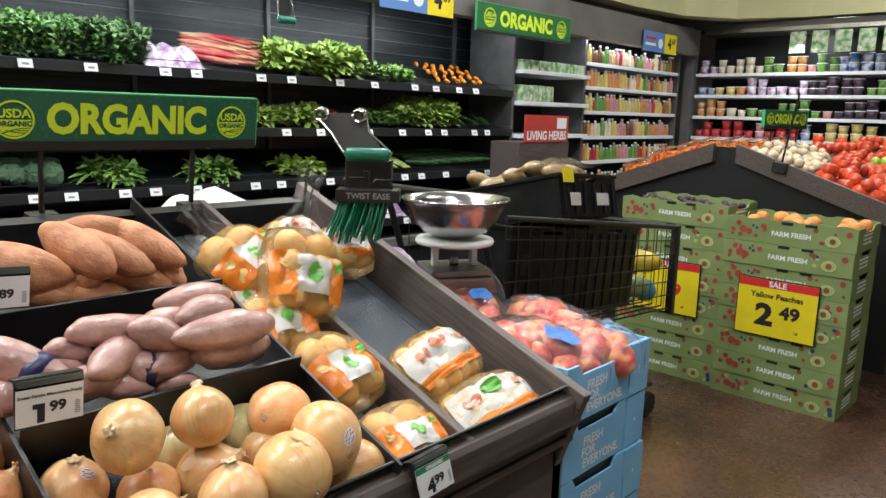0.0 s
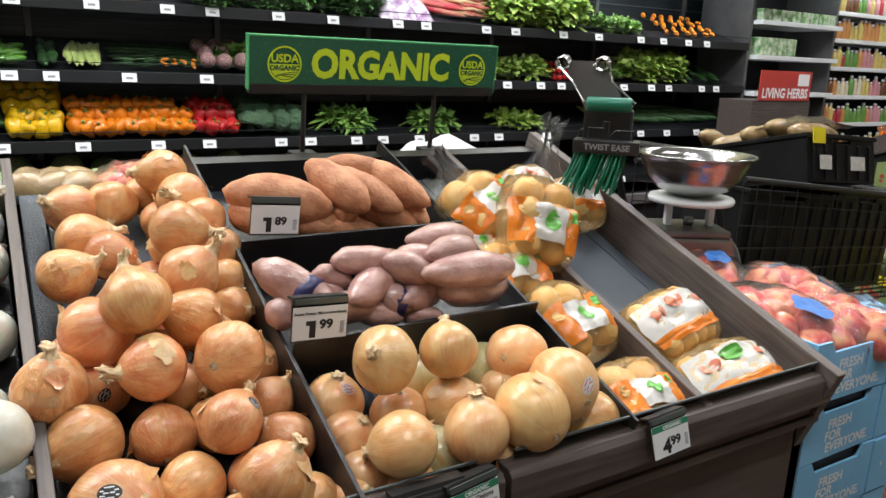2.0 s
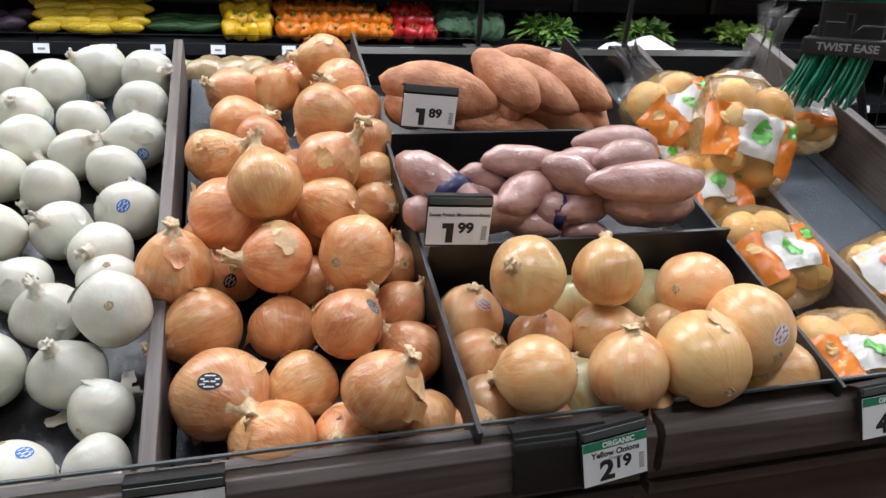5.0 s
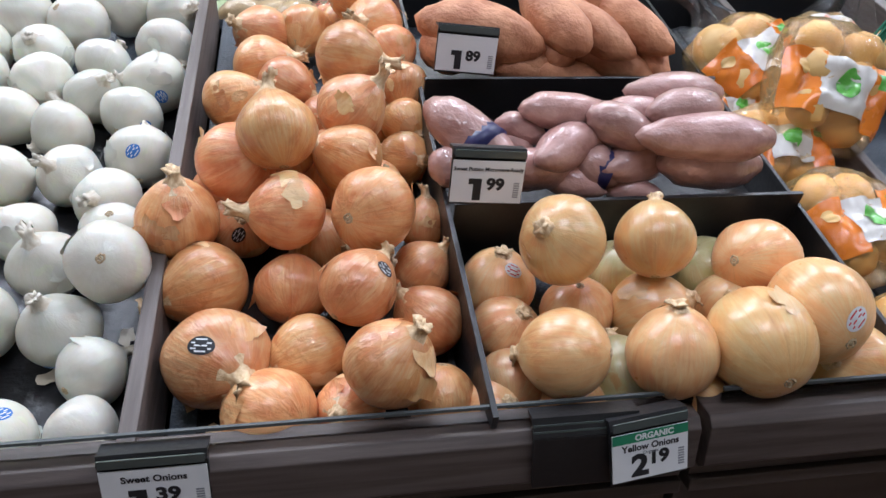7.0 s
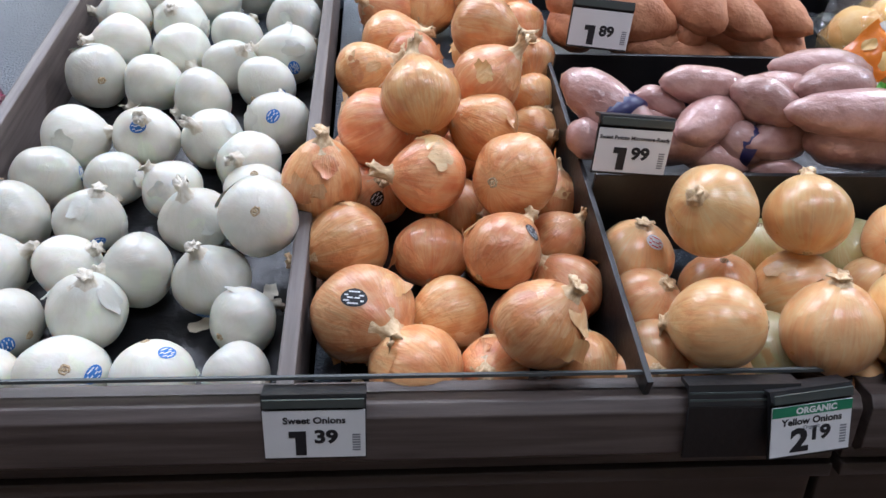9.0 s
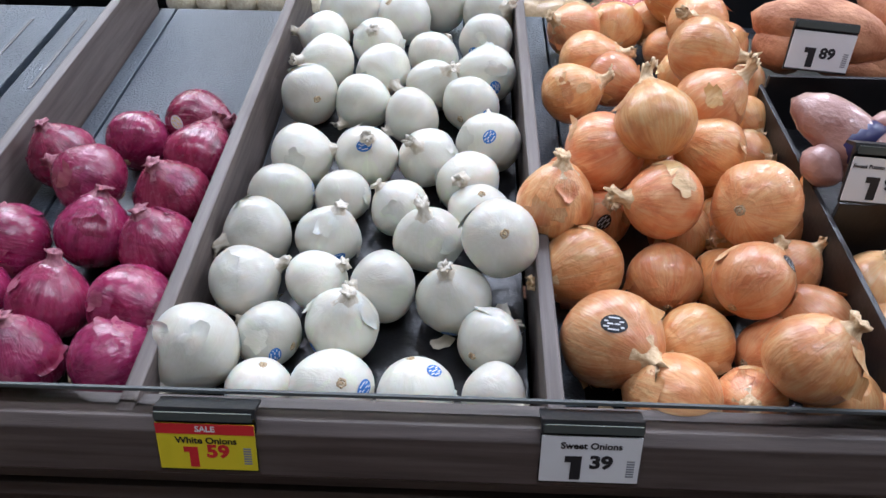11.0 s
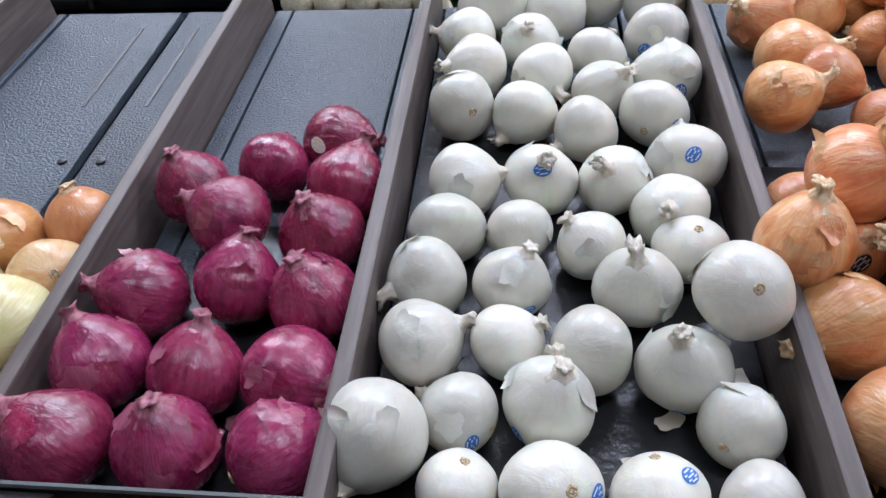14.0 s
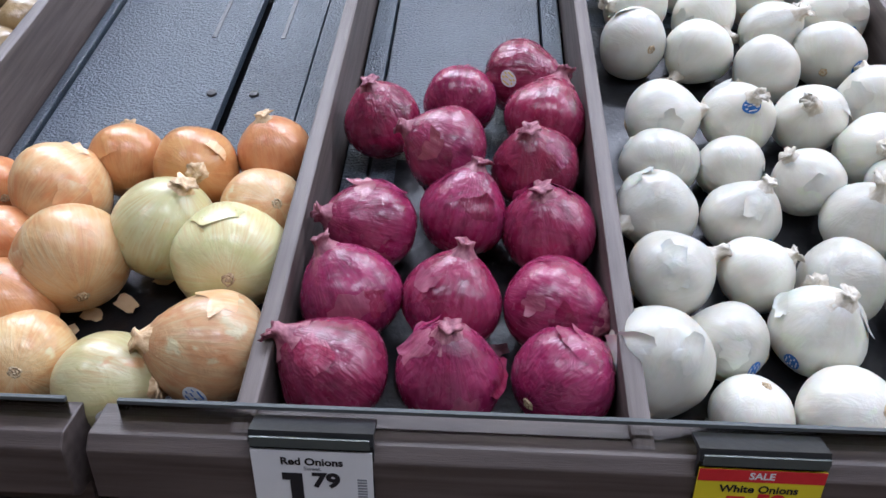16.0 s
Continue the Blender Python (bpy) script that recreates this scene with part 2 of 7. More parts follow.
BLUE_INK = plain("blue_ink", (0.03, 0.16, 0.5), 0.5)
SIGN_GREEN = material("dark_green_sign_board", (0.015, 0.095, 0.05), (0.022, 0.12, 0.065), 0.24, scale=3, bump=0.01)
SIGN_EDGE = plain("light_green_sign_edge", (0.08, 0.4, 0.16), 0.3)
SIGN_BRIGHT = material("green_sign_board", (0.01, 0.12, 0.035), (0.015, 0.15, 0.045), 0.3, scale=3, bump=0.01)

SWEET_SKIN = onion_skin("golden_onion_skin", (0.58, 0.18, 0.06), (0.74, 0.34, 0.13), (0.76, 0.54, 0.29), rough=0.33, bare=0.74, vein=(0.46, 0.18, 0.07))
ORGANIC_SKIN = onion_skin("pale_golden_onion_skin", (0.66, 0.27, 0.10), (0.76, 0.43, 0.19), (0.72, 0.57, 0.30), rough=0.28, bare=0.7, vein=(0.50, 0.26, 0.12), relief=0.5)
YELLOW_SKIN = onion_skin("patchy_yellow_onion_skin", (0.55, 0.22, 0.08), (0.68, 0.42, 0.19), (0.66, 0.58, 0.34), rough=0.34, bare=0.64, vein=(0.44, 0.24, 0.11), relief=0.7)
PALE_SKIN = onion_skin("pale_green_yellow_onion_skin", (0.54, 0.50, 0.22), (0.66, 0.62, 0.36), (0.54, 0.32, 0.13), rough=0.28, bare=0.66, vein=(0.50, 0.49, 0.22), relief=0.5)
ORANGE_SKIN = onion_skin("orange_onion_skin", (0.48, 0.15, 0.05), (0.60, 0.26, 0.10), (0.60, 0.34, 0.15), rough=0.3, bare=0.8, vein=(0.40, 0.16, 0.06), relief=0.6)
WHITE_SKIN = onion_skin("white_onion_skin", (0.57, 0.545, 0.465), (0.65, 0.63, 0.565), (0.585, 0.60, 0.47), rough=0.36, bare=0.62, vein=(0.555, 0.525, 0.425), soft=0.5, relief=0.45)
RED_SKIN = onion_skin("purple_onion_skin", (0.085, 0.002, 0.022), (0.26, 0.012, 0.068), (0.36, 0.08, 0.16), rough=0.23, bare=0.78, vein=(0.34, 0.05, 0.14), relief=1.3)
PEEL_GOLD = onion_skin("peeling_golden_skin", (0.68, 0.33, 0.12), (0.80, 0.52, 0.26), (0.80, 0.62, 0.34), rough=0.42, bare=0.75, vein=(0.58, 0.30, 0.12))
PEEL_RED = onion_skin("peeling_purple_skin", (0.15, 0.010, 0.045), (0.33, 0.06, 0.12), (0.42, 0.16, 0.20), rough=0.36, bare=0.75, vein=(0.42, 0.12, 0.18))
DRY_GOLD = material("dry_golden_papery_neck", (0.50, 0.31, 0.15), (0.80, 0.62, 0.38), 0.6, scale=9, stretch=(1, 1, 0.2), bump=0.2, fine=30)
DRY_WHITE = material("dry_white_papery_neck", (0.52, 0.45, 0.33), (0.68, 0.64, 0.55), 0.5, scale=9, stretch=(1, 1, 0.2), bump=0.12, fine=30)
DRY_RED = material("dry_purple_papery_neck", (0.16, 0.02, 0.05), (0.42, 0.17, 0.20), 0.5, scale=9, stretch=(1, 1, 0.2), bump=0.12, fine=30)
ROOT = material("dry_brown_roots", (0.30, 0.21, 0.11), (0.58, 0.46, 0.29), 0.8, scale=14, bump=0.15, fine=40)


# ---- building helpers ----
def mesh_of(name, bm, mat, smooth=False):
    me = bpy.data.meshes.new(name)
    bm.to_mesh(me)
    bm.free()
    if smooth:
        me.polygons.foreach_set("use_smooth", [True] * len(me.polygons))
    me.materials.append(mat)
    return me


def part(name, bm, mat, parent=None, label="", m=None, smooth=False):
    """One bmesh, or one shared mesh, as one object, under a parent if given."""
    ob = new(name, bm if isinstance(bm, bpy.types.Mesh) else mesh_of(name, bm, mat, smooth))
    if parent:
        ob.parent = parent
    if m is not None:
        ob.matrix_basis = m
    return tagged(ob, label)


def thing(name, label, category, m=None, group="", kind=""):
    ob = new(name)
    ob.empty_display_size = 0.05
    if m is not None:
        ob.matrix_basis = m
    return tagged(ob, label, category, group, kind)


def box(x0, x1, y0, y1, z0, z1, bevel=0.0, bm=None):
    bm = bm or bmesh.new()
    vs = [bm.verts.new(p) for p in ((x0, y0, z0), (x1, y0, z0), (x1, y1, z0), (x0, y1, z0), (x0, y0, z1), (x1, y0, z1), (x1, y1, z1), (x0, y1, z1))]
    fs = [bm.faces.new([vs[i] for i in f]) for f in ((3, 2, 1, 0), (4, 5, 6, 7), (0, 1, 5, 4), (1, 2, 6, 5), (2, 3, 7, 6), (3, 0, 4, 7))]
    if bevel:
        bmesh.ops.bevel(bm, geom=list({e for f in fs for e in f.edges}), offset=bevel, segments=2, affect="EDGES", profile=0.6)
    return bm


def extruded(outline, y0, y1, axis="y", bm=None, bevel=0.0):
    """A flat outline of two numbers a corner, drawn out along an axis from y0 to y1."""
    bm = bm or bmesh.new()
    put = {"y": lambda a, b, c: (a, c, b), "x": lambda a, b, c: (c, a, b), "z": lambda a, b, c: (a, b, c)}[axis]
    lo, hi = [bm.verts.new(put(a, b, y0)) for a, b in outline], [bm.verts.new(put(a, b, y1)) for a, b in outline]
    n = len(outline)
    bm.faces.new(lo), bm.faces.new(hi[::-1])
    for i in range(n):
        bm.faces.new((lo[i], hi[i], hi[(i + 1) % n], lo[(i + 1) % n]))
    bmesh.ops.recalc_face_normals(bm, faces=bm.faces[:])
    if bevel:
        bmesh.ops.bevel(bm, geom=bm.edges[:], offset=bevel, segments=2, affect="EDGES", profile=0.6)
    return bm


def lathe(profile, seg=20, bm=None, bend=None, at=(0, 0, 0)):
    """Rings of (radius, height) about z; bend may move each vertex. A radius of 0 closes an end."""
    bm = bm or bmesh.new()
    rings = []
    for r, h in profile:
        count = 1 if r <= 1e-6 else seg
        ring = []
        for i in range(count):
            a = 2 * math.pi * i / seg
            p = Vector((r * math.cos(a), r * math.sin(a), h))
            ring.append(bm.verts.new((bend(p) if bend else p) + Vector(at)))
        rings.append(ring)
    for a, b in zip(rings, rings[1:]):
        for i in range(seg):
            j = (i + 1) % seg
            q = [a[i % len(a)], a[j % len(a)], b[j % len(b)], b[i % len(b)]]
            q = list(dict.fromkeys(q))
            if len(q) > 2:
                bm.faces.new(q)
    bmesh.ops.recalc_face_normals(bm, faces=bm.faces[:])
    return bm


def tube(points, radius, seg=8, bm=None):
    """A round bar along a line of points; radius may be one number or one for each point."""
    bm = bm or bmesh.new()
    pts = [Vector(p) for p in points]
    radii = radius if hasattr(radius, "__len__") else [radius] * len(pts)
    rings = []
    for i, p in enumerate(pts):
        d = (pts[min(i + 1, len(pts) - 1)] - pts[max(i - 1, 0)]).normalized()
        q = d.to_track_quat("Z", "Y")
        rings.append([bm.verts.new(p + q @ Vector((radii[i] * math.cos(2 * math.pi * k / seg), radii[i] * math.sin(2 * math.pi * k / seg), 0))) for k in range(seg)])
    for a, b in zip(rings, rings[1:]):
        for k in range(seg):
            bm.faces.new((a[k], a[(k + 1) % seg], b[(k + 1) % seg], b[k]))
    bm.faces.new(rings[0][::-1]), bm.faces.new(rings[-1])
    return bm


def structure(name, bm, mat, label, category):
    return tagged(part(name, bm, mat), label, category, kind="structure")


TEXT_CACHE = {}


def lettering(*words):
    """Flat meshes of words, one unit high, centred; made together so that the scene is worked out once."""
    obs = []
    for w in words:
        c = bpy.data.curves.new("lettering", "FONT")
        c.body, c.align_x, c.align_y, c.resolution_u, c.extrude, c.offset = w, "CENTER", "CENTER", 3, 0.0, 0.045 if w.isdigit() or w == "ORGANIC" else 0.03
        obs.append((w, new("lettering", c)))
    dg = bpy.context.evaluated_depsgraph_get()
    for w, ob in obs:
        TEXT_CACHE[w] = bpy.data.meshes.new_from_object(ob.evaluated_get(dg))
        bpy.data.objects.remove(ob)


lettering("ORGANIC", "USDA", "SALE", "Sweet Onions", "White Onions", "Red Onions", "Sweet", "Yellow Onions", "Organic", "Sweet Potato Microwave-Ready", "1", "2", "4", "39", "59", "79", "19", "99", "89", "49", "9", "LB", "Yellow Peaches", "FARM FRESH", "FRESH", "FOR", "EVERYONE.", "LIVING HERBS", "100% FRESH", "2.49", "TWIST EASE", "69", "99c", "2 LB")


def write(word, size, mat, parent, m, wide=1.0, name="lettering"):
    key = (word, mat.name)
    if key not in TEXT_CACHE:
        TEXT_CACHE[key] = TEXT_CACHE[word].copy()
        TEXT_CACHE[key].materials.clear()
        TEXT_CACHE[key].materials.append(mat)
    ob = new(name, TEXT_CACHE[key])
    ob.parent = parent
    ob.matrix_basis = m @ Matrix.Diagonal((size * wide, size, size, 1))
    return ob


# a heavy figure one with a square flag
TEXT_CACHE["1"] = mesh_of("figure_one", extruded([(-0.26, 0.36), (0.12, 0.36), (0.12, -0.36), (-0.12, -0.36), (-0.12, 0.17), (-0.26, 0.17)], 0.0, 0.004, "z"), INK)
UPRIGHT = pose(0, 0, 0, 90, 0, 0)


# ---- the room ----
structure("floor", box(-6, 11, -5, 5, -0.12, 0), FLOOR, "brown stained and polished concrete shop floor", "floor")
structure("ceiling", box(-6, 11, -5, 5, CEIL, CEIL + 0.1), CEILING, "white tiled shop ceiling", "ceiling")
structure("wall_north", box(-6, 11, 4.3, 4.5, 0, CEIL), WALL, "cream painted wall behind the coolers", "wall")
structure("wall_south", box(-6, 11, -4.6, -4.4, 0, CEIL), WALL, "cream painted wall across the shop", "wall")
structure("wall_east", box(10.6, 10.8, -4.4, 4.3, 0, CEIL), WALL, "cream painted wall behind the corner cooler", "wall")
structure("wall_west", box(-5.6, -5.4, -4.4, 4.3, 0, CEIL), WALL, "cream painted wall at the end of the aisle", "wall")
bulk = bmesh.new()
corner = [(-5.4, 3.05), (7.7, 3.05), (8.5, 2.95), (9.0, 2.6), (9.2, 1.9), (9.2, -4.4), (9.4, -4.4), (9.4, 2.1), (9.2, 2.75), (8.6, 3.15), (7.75, 3.25), (-5.4, 3.25)]
structure("bulkhead", extruded(corner, 2.52, CEIL - 0.004, "z", bulk), BULKHEAD, "pale olive painted curved bulkhead above the coolers", "bulkhead")
LAMP_GLOW = glow("lamp_diffuser", (1.0, 0.96, 0.9), 6)
for lx, ly, watts in LAMPS:
    fx = thing("ceiling_light", "long white ceiling light with a bright diffuser", "ceiling light", pose(lx, ly, CEIL), "ceiling lights")
    part("frame", box(-0.64, 0.64, -0.18, 0.18, -0.05, 0.0, 0.004), WHITE_SHELF, fx)
    part("diffuser", box(-0.61, 0.61, -0.15, 0.15, -0.07, -0.05), LAMP_GLOW, fx)

# ---- the produce island: two sloping sides back to back ----
SLOPE = 20.0
DECK = pose(0, 0.03, 0.80, SLOPE, 0, 0)      # u along the front, v up the slope, w off the tray
RUN = 0.96


def on_deck(u, v, w=0.0, turn=None):
    m = DECK @ Matrix.Translation((u, v, w))
    return m @ turn if turn is not None else m


island = thing("produce_stand", "brown laminate produce island with sloping grey trays and taupe rails", "produce stand")
RIDGE = 0.80 + RUN * math.sin(radians(SLOPE))
LEFT, RIGHT = -2.6, 2.10
for a, b in ((LEFT, -0.006), (0.012, 1.350), (1.360, RIGHT)):
    part("base_panel", box(a, b, 0.03, 0.06, 0.06, 0.80, 0.003), BASE_BROWN, island)
    rail = extruded([(-0.004, 0.812), (-0.012, 0.82), (-0.012, 0.866), (-0.004, 0.876), (0.028, 0.878), (0.032, 0.872), (0.032, 0.79), (0.01, 0.79), (0.01, 0.812)], a, b, "x", bevel=0.0015)
    part("front_rail", rail, TAUPE, island, "taupe wood-grain front rail")
    part("rail_lip", box(a, b, 0.004, 0.028, 0.772, 0.788, 0.002), BASE_BROWN, island)
    part("acrylic_guard", extruded([(0.010, 0.872), (0.013, 0.872), (0.013, 0.893), (0.010, 0.893)], a + 0.02, b - 0.002, "x"), ACRYLIC, island, "clear acrylic guard strip")
    part("acrylic_edge", box(a + 0.02, b - 0.002, 0.0096, 0.0134, 0.8931, 0.8962), ACRYLIC_EDGE, island)
part("plinth", box(LEFT, RIGHT - 0.05, 0.12, 1.82, 0.0, 0.06), BLACK, island)
part("end_panel", extruded([(0.03, 0.06), (1.95, 0.06), (1.95, 0.79), (0.96, RIDGE - 0.01), (0.03, 0.79)], RIGHT - 0.03, RIGHT - 0.002, "x"), BASE_BROWN, island)
part("end_panel", extruded([(0.03, 0.06), (1.95, 0.06), (1.95, 0.79), (0.96, RIDGE - 0.01), (0.03, 0.79)], LEFT, LEFT + 0.03, "x"), BASE_BROWN, island)
part("back_panel", box(LEFT, RIGHT, 1.92, 1.95, 0.06, 0.80), BASE_BROWN, island)
part("back_tray", extruded([(0.94, RIDGE - 0.02), (1.92, 0.79), (1.92, 0.80), (0.94, RIDGE - 0.004)], LEFT + 0.03, RIGHT - 0.03, "x"), TRAY, island)
part("back_rail", box(LEFT, RIGHT, 1.93, 1.97, 0.80, 0.88, 0.003), TAUPE, island)


def rail_board(u, v0=0.0, v1=RUN, w0=-0.02, w1=0.082, thick=0.017, mat=TAUPE_DEEP, name="divider", label=""):
    bm = box(-thick / 2, thick / 2, v0, v1, w0, w1, 0.003 if thick > 0.01 else 0.001)
    return part(name, bm, mat, island, label, DECK @ Matrix.Translation((u, 0, 0)))


DIVIDERS = (-1.9, -1.5, -1.1, -0.7, -0.285, 0.124, 0.422, 0.816)
for u in DIVIDERS:
    rail_board(u, label="taupe laminate bin divider")
rail_board(1.775, label="taupe laminate bin divider")
rail_board(RIGHT - 0.012, -0.03, RUN + 0.03, -0.1, 0.1, 0.026, label="taupe end board")
for u, v0, v1, top in ((1.145, 0.0, RUN, 0.1), (1.60, 0.0, RUN, 0.1)):
    rail_board(u, v0, v1, -0.01, top, 0.006, BLACK, "black_divider", "thin black plastic bin divider")


def tray(u0, u1, panels):
    """The floor of a bin: plastic boards side by side with dark gaps between, in a shallow pan."""
    pan = part("pan", box(u0, u1, 0.0, RUN, -0.10, -0.085), BLACK, island, m=DECK)
    for a, b in panels:
        part("tray_board", box(a, b, 0.004, RUN - 0.002, -0.014, 0.0, 0.002), TRAY, island, "pebbled grey plastic tray board", DECK)
    for c in (-0.026, 0.03):
        if u0 < -0.03 + c < u1 and u1 < 0.2:
            part("tray_bolt", lathe([(0, 0), (0.007, 0), (0.006, 0.003), (0, 0.004)], 10, at=(-0.03 + c, 0.527, 0)), BLACK, island, m=DECK)


tray(-0.272, 0.111, [(-0.271, -0.258), (-0.25, -0.038), (-0.023, 0.062), (0.064, 0.110)])
for u in (-0.088, 0.012):
    part("tray_slot", box(u - 0.003, u + 0.003, 0.66, 0.90, 0.0002, 0.0012), BLACK, island, "narrow drain slot", DECK)
tray(0.137, 0.409, [(0.138, 0.166), (0.170, 0.378), (0.382, 0.408)])
tray(0.435, 0.803, [(0.436, 0.52), (0.526, 0.72), (0.726, 0.802)])
tray(0.831, 1.14, [(0.832, 0.87), (0.874, 1.09), (1.094, 1.139)])
tray(1.15, 1.595, [(1.151, 1.594)])
tray(1.605, 1.762, [(1.606, 1.64), (1.644, 1.72), (1.724, 1.761)])
tray(1.788, 2.07, [(1.789, 1.83), (1.834, 2.03), (2.034, 2.069)])
for a, b in zip(DIVIDERS, DIVIDERS[1:5]):
    tray(a + 0.013, b - 0.013, [(a + 0.014, a + 0.12), (a + 0.126, b - 0.12), (b - 0.114, b - 0.014)])
# black stepped boxes in the organic bin
for v, top in ((0.278, 0.12), (0.552, 0.12)):
    part("bin_front", box(1.149, 1.597, v - 0.003, v + 0.003, 0.0, top, 0.001), BLACK, island, "black plastic bin front", DECK)
    part("bin_floor", extruded([(v, 0.045), (v + 0.27, 0.03), (v + 0.27, 0.034), (v, 0.049)], 1.15, 1.596, "x"), BLACK_LINER, island, m=DECK)
for u0, u1, v1 in ((0.44, 0.80, 0.70), (0.86, 1.13, 0.52), (0.2, 0.39, 0.40), (-0.24, 0.07, 0.27)):
    part("liner", box(u0, u1, 0.006, v1, 0.0015, 0.004), BLACK_LINER, island, "black rubber tray liner", DECK)
part("sign_rail", box(1.15, 2.07, RUN - 0.03, RUN, 0.0, 0.07), BLACK, island, m=DECK)


# ---- onions ----
def onion_shape(seed, flat=0.9, neck=0.3):
    """A place on one bulb for a turn about its axis and an angle from root (0) to neck (pi)."""
    rng = random.Random(seed)
    ph = [rng.uniform(0, 6.3) for _ in range(4)]

    def at(turn, rise, lift=0.0):
        r, h = math.sin(rise) * (1 + lift), -math.cos(rise) * flat * (1 + lift)
        if h > 0.55 * flat:
            h += neck * (min(h / flat - 0.55, 0.45) / 0.45) ** 2.2
        p = Vector((r * math.cos(turn), r * math.sin(turn), h))
        k = 1 + 0.03 * math.sin(2 * turn + ph[0]) + 0.014 * math.sin(5 * turn + ph[1] + 2 * p.z) + 0.03 * noise.noise(p * 1.3 + Vector((seed * 3.1, 0, 0)))
        return Vector((p.x * k, p.y * k, p.z + 0.04 * p.x * math.sin(ph[2])))

    return at


def onion_mesh(at, mat, seg=32, steps=20):
    bm = bmesh.new()
    rings = [[bm.verts.new(at(0, 0.02))]] + [[bm.verts.new(at(2 * math.pi * k / seg, math.pi * i / steps)) for k in range(seg)] for i in range(1, steps)] + [[bm.verts.new(at(0, math.pi - 0.02))]]
    for a, b in zip(rings, rings[1:]):
        for k in range(seg):
            q = list(dict.fromkeys((a[k % len(a)], a[(k + 1) % seg % len(a)], b[(k + 1) % seg % len(b)], b[k % len(b)])))
            bm.faces.new(q)
    return mesh_of("bulb", bm, mat, True)


def neck_mesh(seed, mat, top, length, width=0.19):
    """The dried twisted tip of an onion: a withered stub with a frayed, flaring end."""
    rng = random.Random(seed)
    lean = Vector((rng.uniform(-0.5, 0.5), rng.uniform(-0.5, 0.5), 0)) * length
    flare = rng.uniform(0.6, 1.3)
    rings = [(width * 2.3, top - 0.2), (width * 1.5, top - 0.09), (width * 1.0, top + 0.02), (width * 0.75, top + length * 0.4), (width * (0.62 + 0.3 * flare), top + length * 0.75), (width * (0.6 + 0.5 * flare), top + length), (width * 0.3, top + length * 0.8), (0, top + length * 0.6)]

    def bend(p):
        f = max(0.0, (p.z - top) / length)
        a = math.atan2(p.y, p.x) + 0.9 * f
        r = math.hypot(p.x, p.y) * (1 + 0.22 * math.sin(5 * a + seed) * min(1, 0.4 + f) + 0.3 * f * noise.noise(Vector((math.cos(a) * 2, math.sin(a) * 2, seed * 3.7))))
        ragged = 0.45 * length * f * noise.noise(Vector((math.cos(a) * 3, math.sin(a) * 3, seed * 1.3)))
        return Vector((r * math.cos(a) + lean.x * f * f, r * math.sin(a) + lean.y * f * f, p.z + ragged))

    return mesh_of("neck", lathe(rings, 18, bend=bend), mat, True)


def root_mesh(seed, bottom):
    """The root plate: a small rough ring of dry stubble."""
    prof = [(0.17, bottom + 0.035), (0.13, bottom + 0.0), (0.09, bottom - 0.03), (0.06, bottom - 0.01), (0.03, bottom - 0.035), (0, bottom - 0.02)]
    bend = lambda p: Vector((p.x * (1 + 0.3 * noise.noise(p * 17 + Vector((seed, 0, 0)))), p.y * (1 + 0.3 * noise.noise(p * 17 + Vector((0, seed, 0)))), p.z - 0.05 * abs(noise.noise(p * 31 + Vector((seed * 2.3, 0, 0))))))
    return mesh_of("root", lathe(prof, 16, bend=bend), ROOT)


def flake_mesh(seed, mat, at):
    """A torn scrap of outer skin that clings to the bulb and curls up along one side."""
    rng = random.Random(seed * 7 + 1)
    turn0, rise0 = rng.uniform(0, 6.3), rng.uniform(1.25, 2.55)
    wide, tall, curl, way = rng.uniform(0.2, 0.5), rng.uniform(0.16, 0.4), rng.uniform(0.0, 0.3), rng.uniform(0, 6.3)
    bm, spokes = bmesh.new(), 22
    torn = [1 + 0.5 * noise.noise(Vector((math.cos(2 * math.pi * k / spokes) * 1.6, math.sin(2 * math.pi * k / spokes) * 1.6, seed))) + rng.uniform(-0.16, 0.16) for k in range(spokes)]
    rings = []
    for j in range(1, 6):
        row = []
        for k in range(spokes):
            th, f = 2 * math.pi * k / spokes, j / 5 * (1 + (torn[k] - 1) * j / 5)
            rise = min(rise0 + tall * f * math.sin(th), 3.0)
            lift = 0.006 + curl * max(0.0, f - 0.45) ** 2 * max(0.0, math.cos(th - way)) - 0.003 * (j == 5) + 0.006 * noise.noise(Vector((f * 4, th * 2, seed)))
            row.append(bm.verts.new(at(turn0 + wide * f * math.cos(th) / max(math.sin(rise), 0.35), rise, lift)))
        rings.append(row)
    mid = bm.verts.new(at(turn0, rise0, 0.007))
    for k in range(spokes):
        n = (k + 1) % spokes
        bm.faces.new((rings[0][k], rings[0][n], mid))
        for a, b in zip(rings, rings[1:]):
            bm.faces.new((a[k], a[n], b[n], b[k]))
    bmesh.ops.recalc_face_normals(bm, faces=bm.faces[:])
    return mesh_of("loose_skin", bm, mat, True)


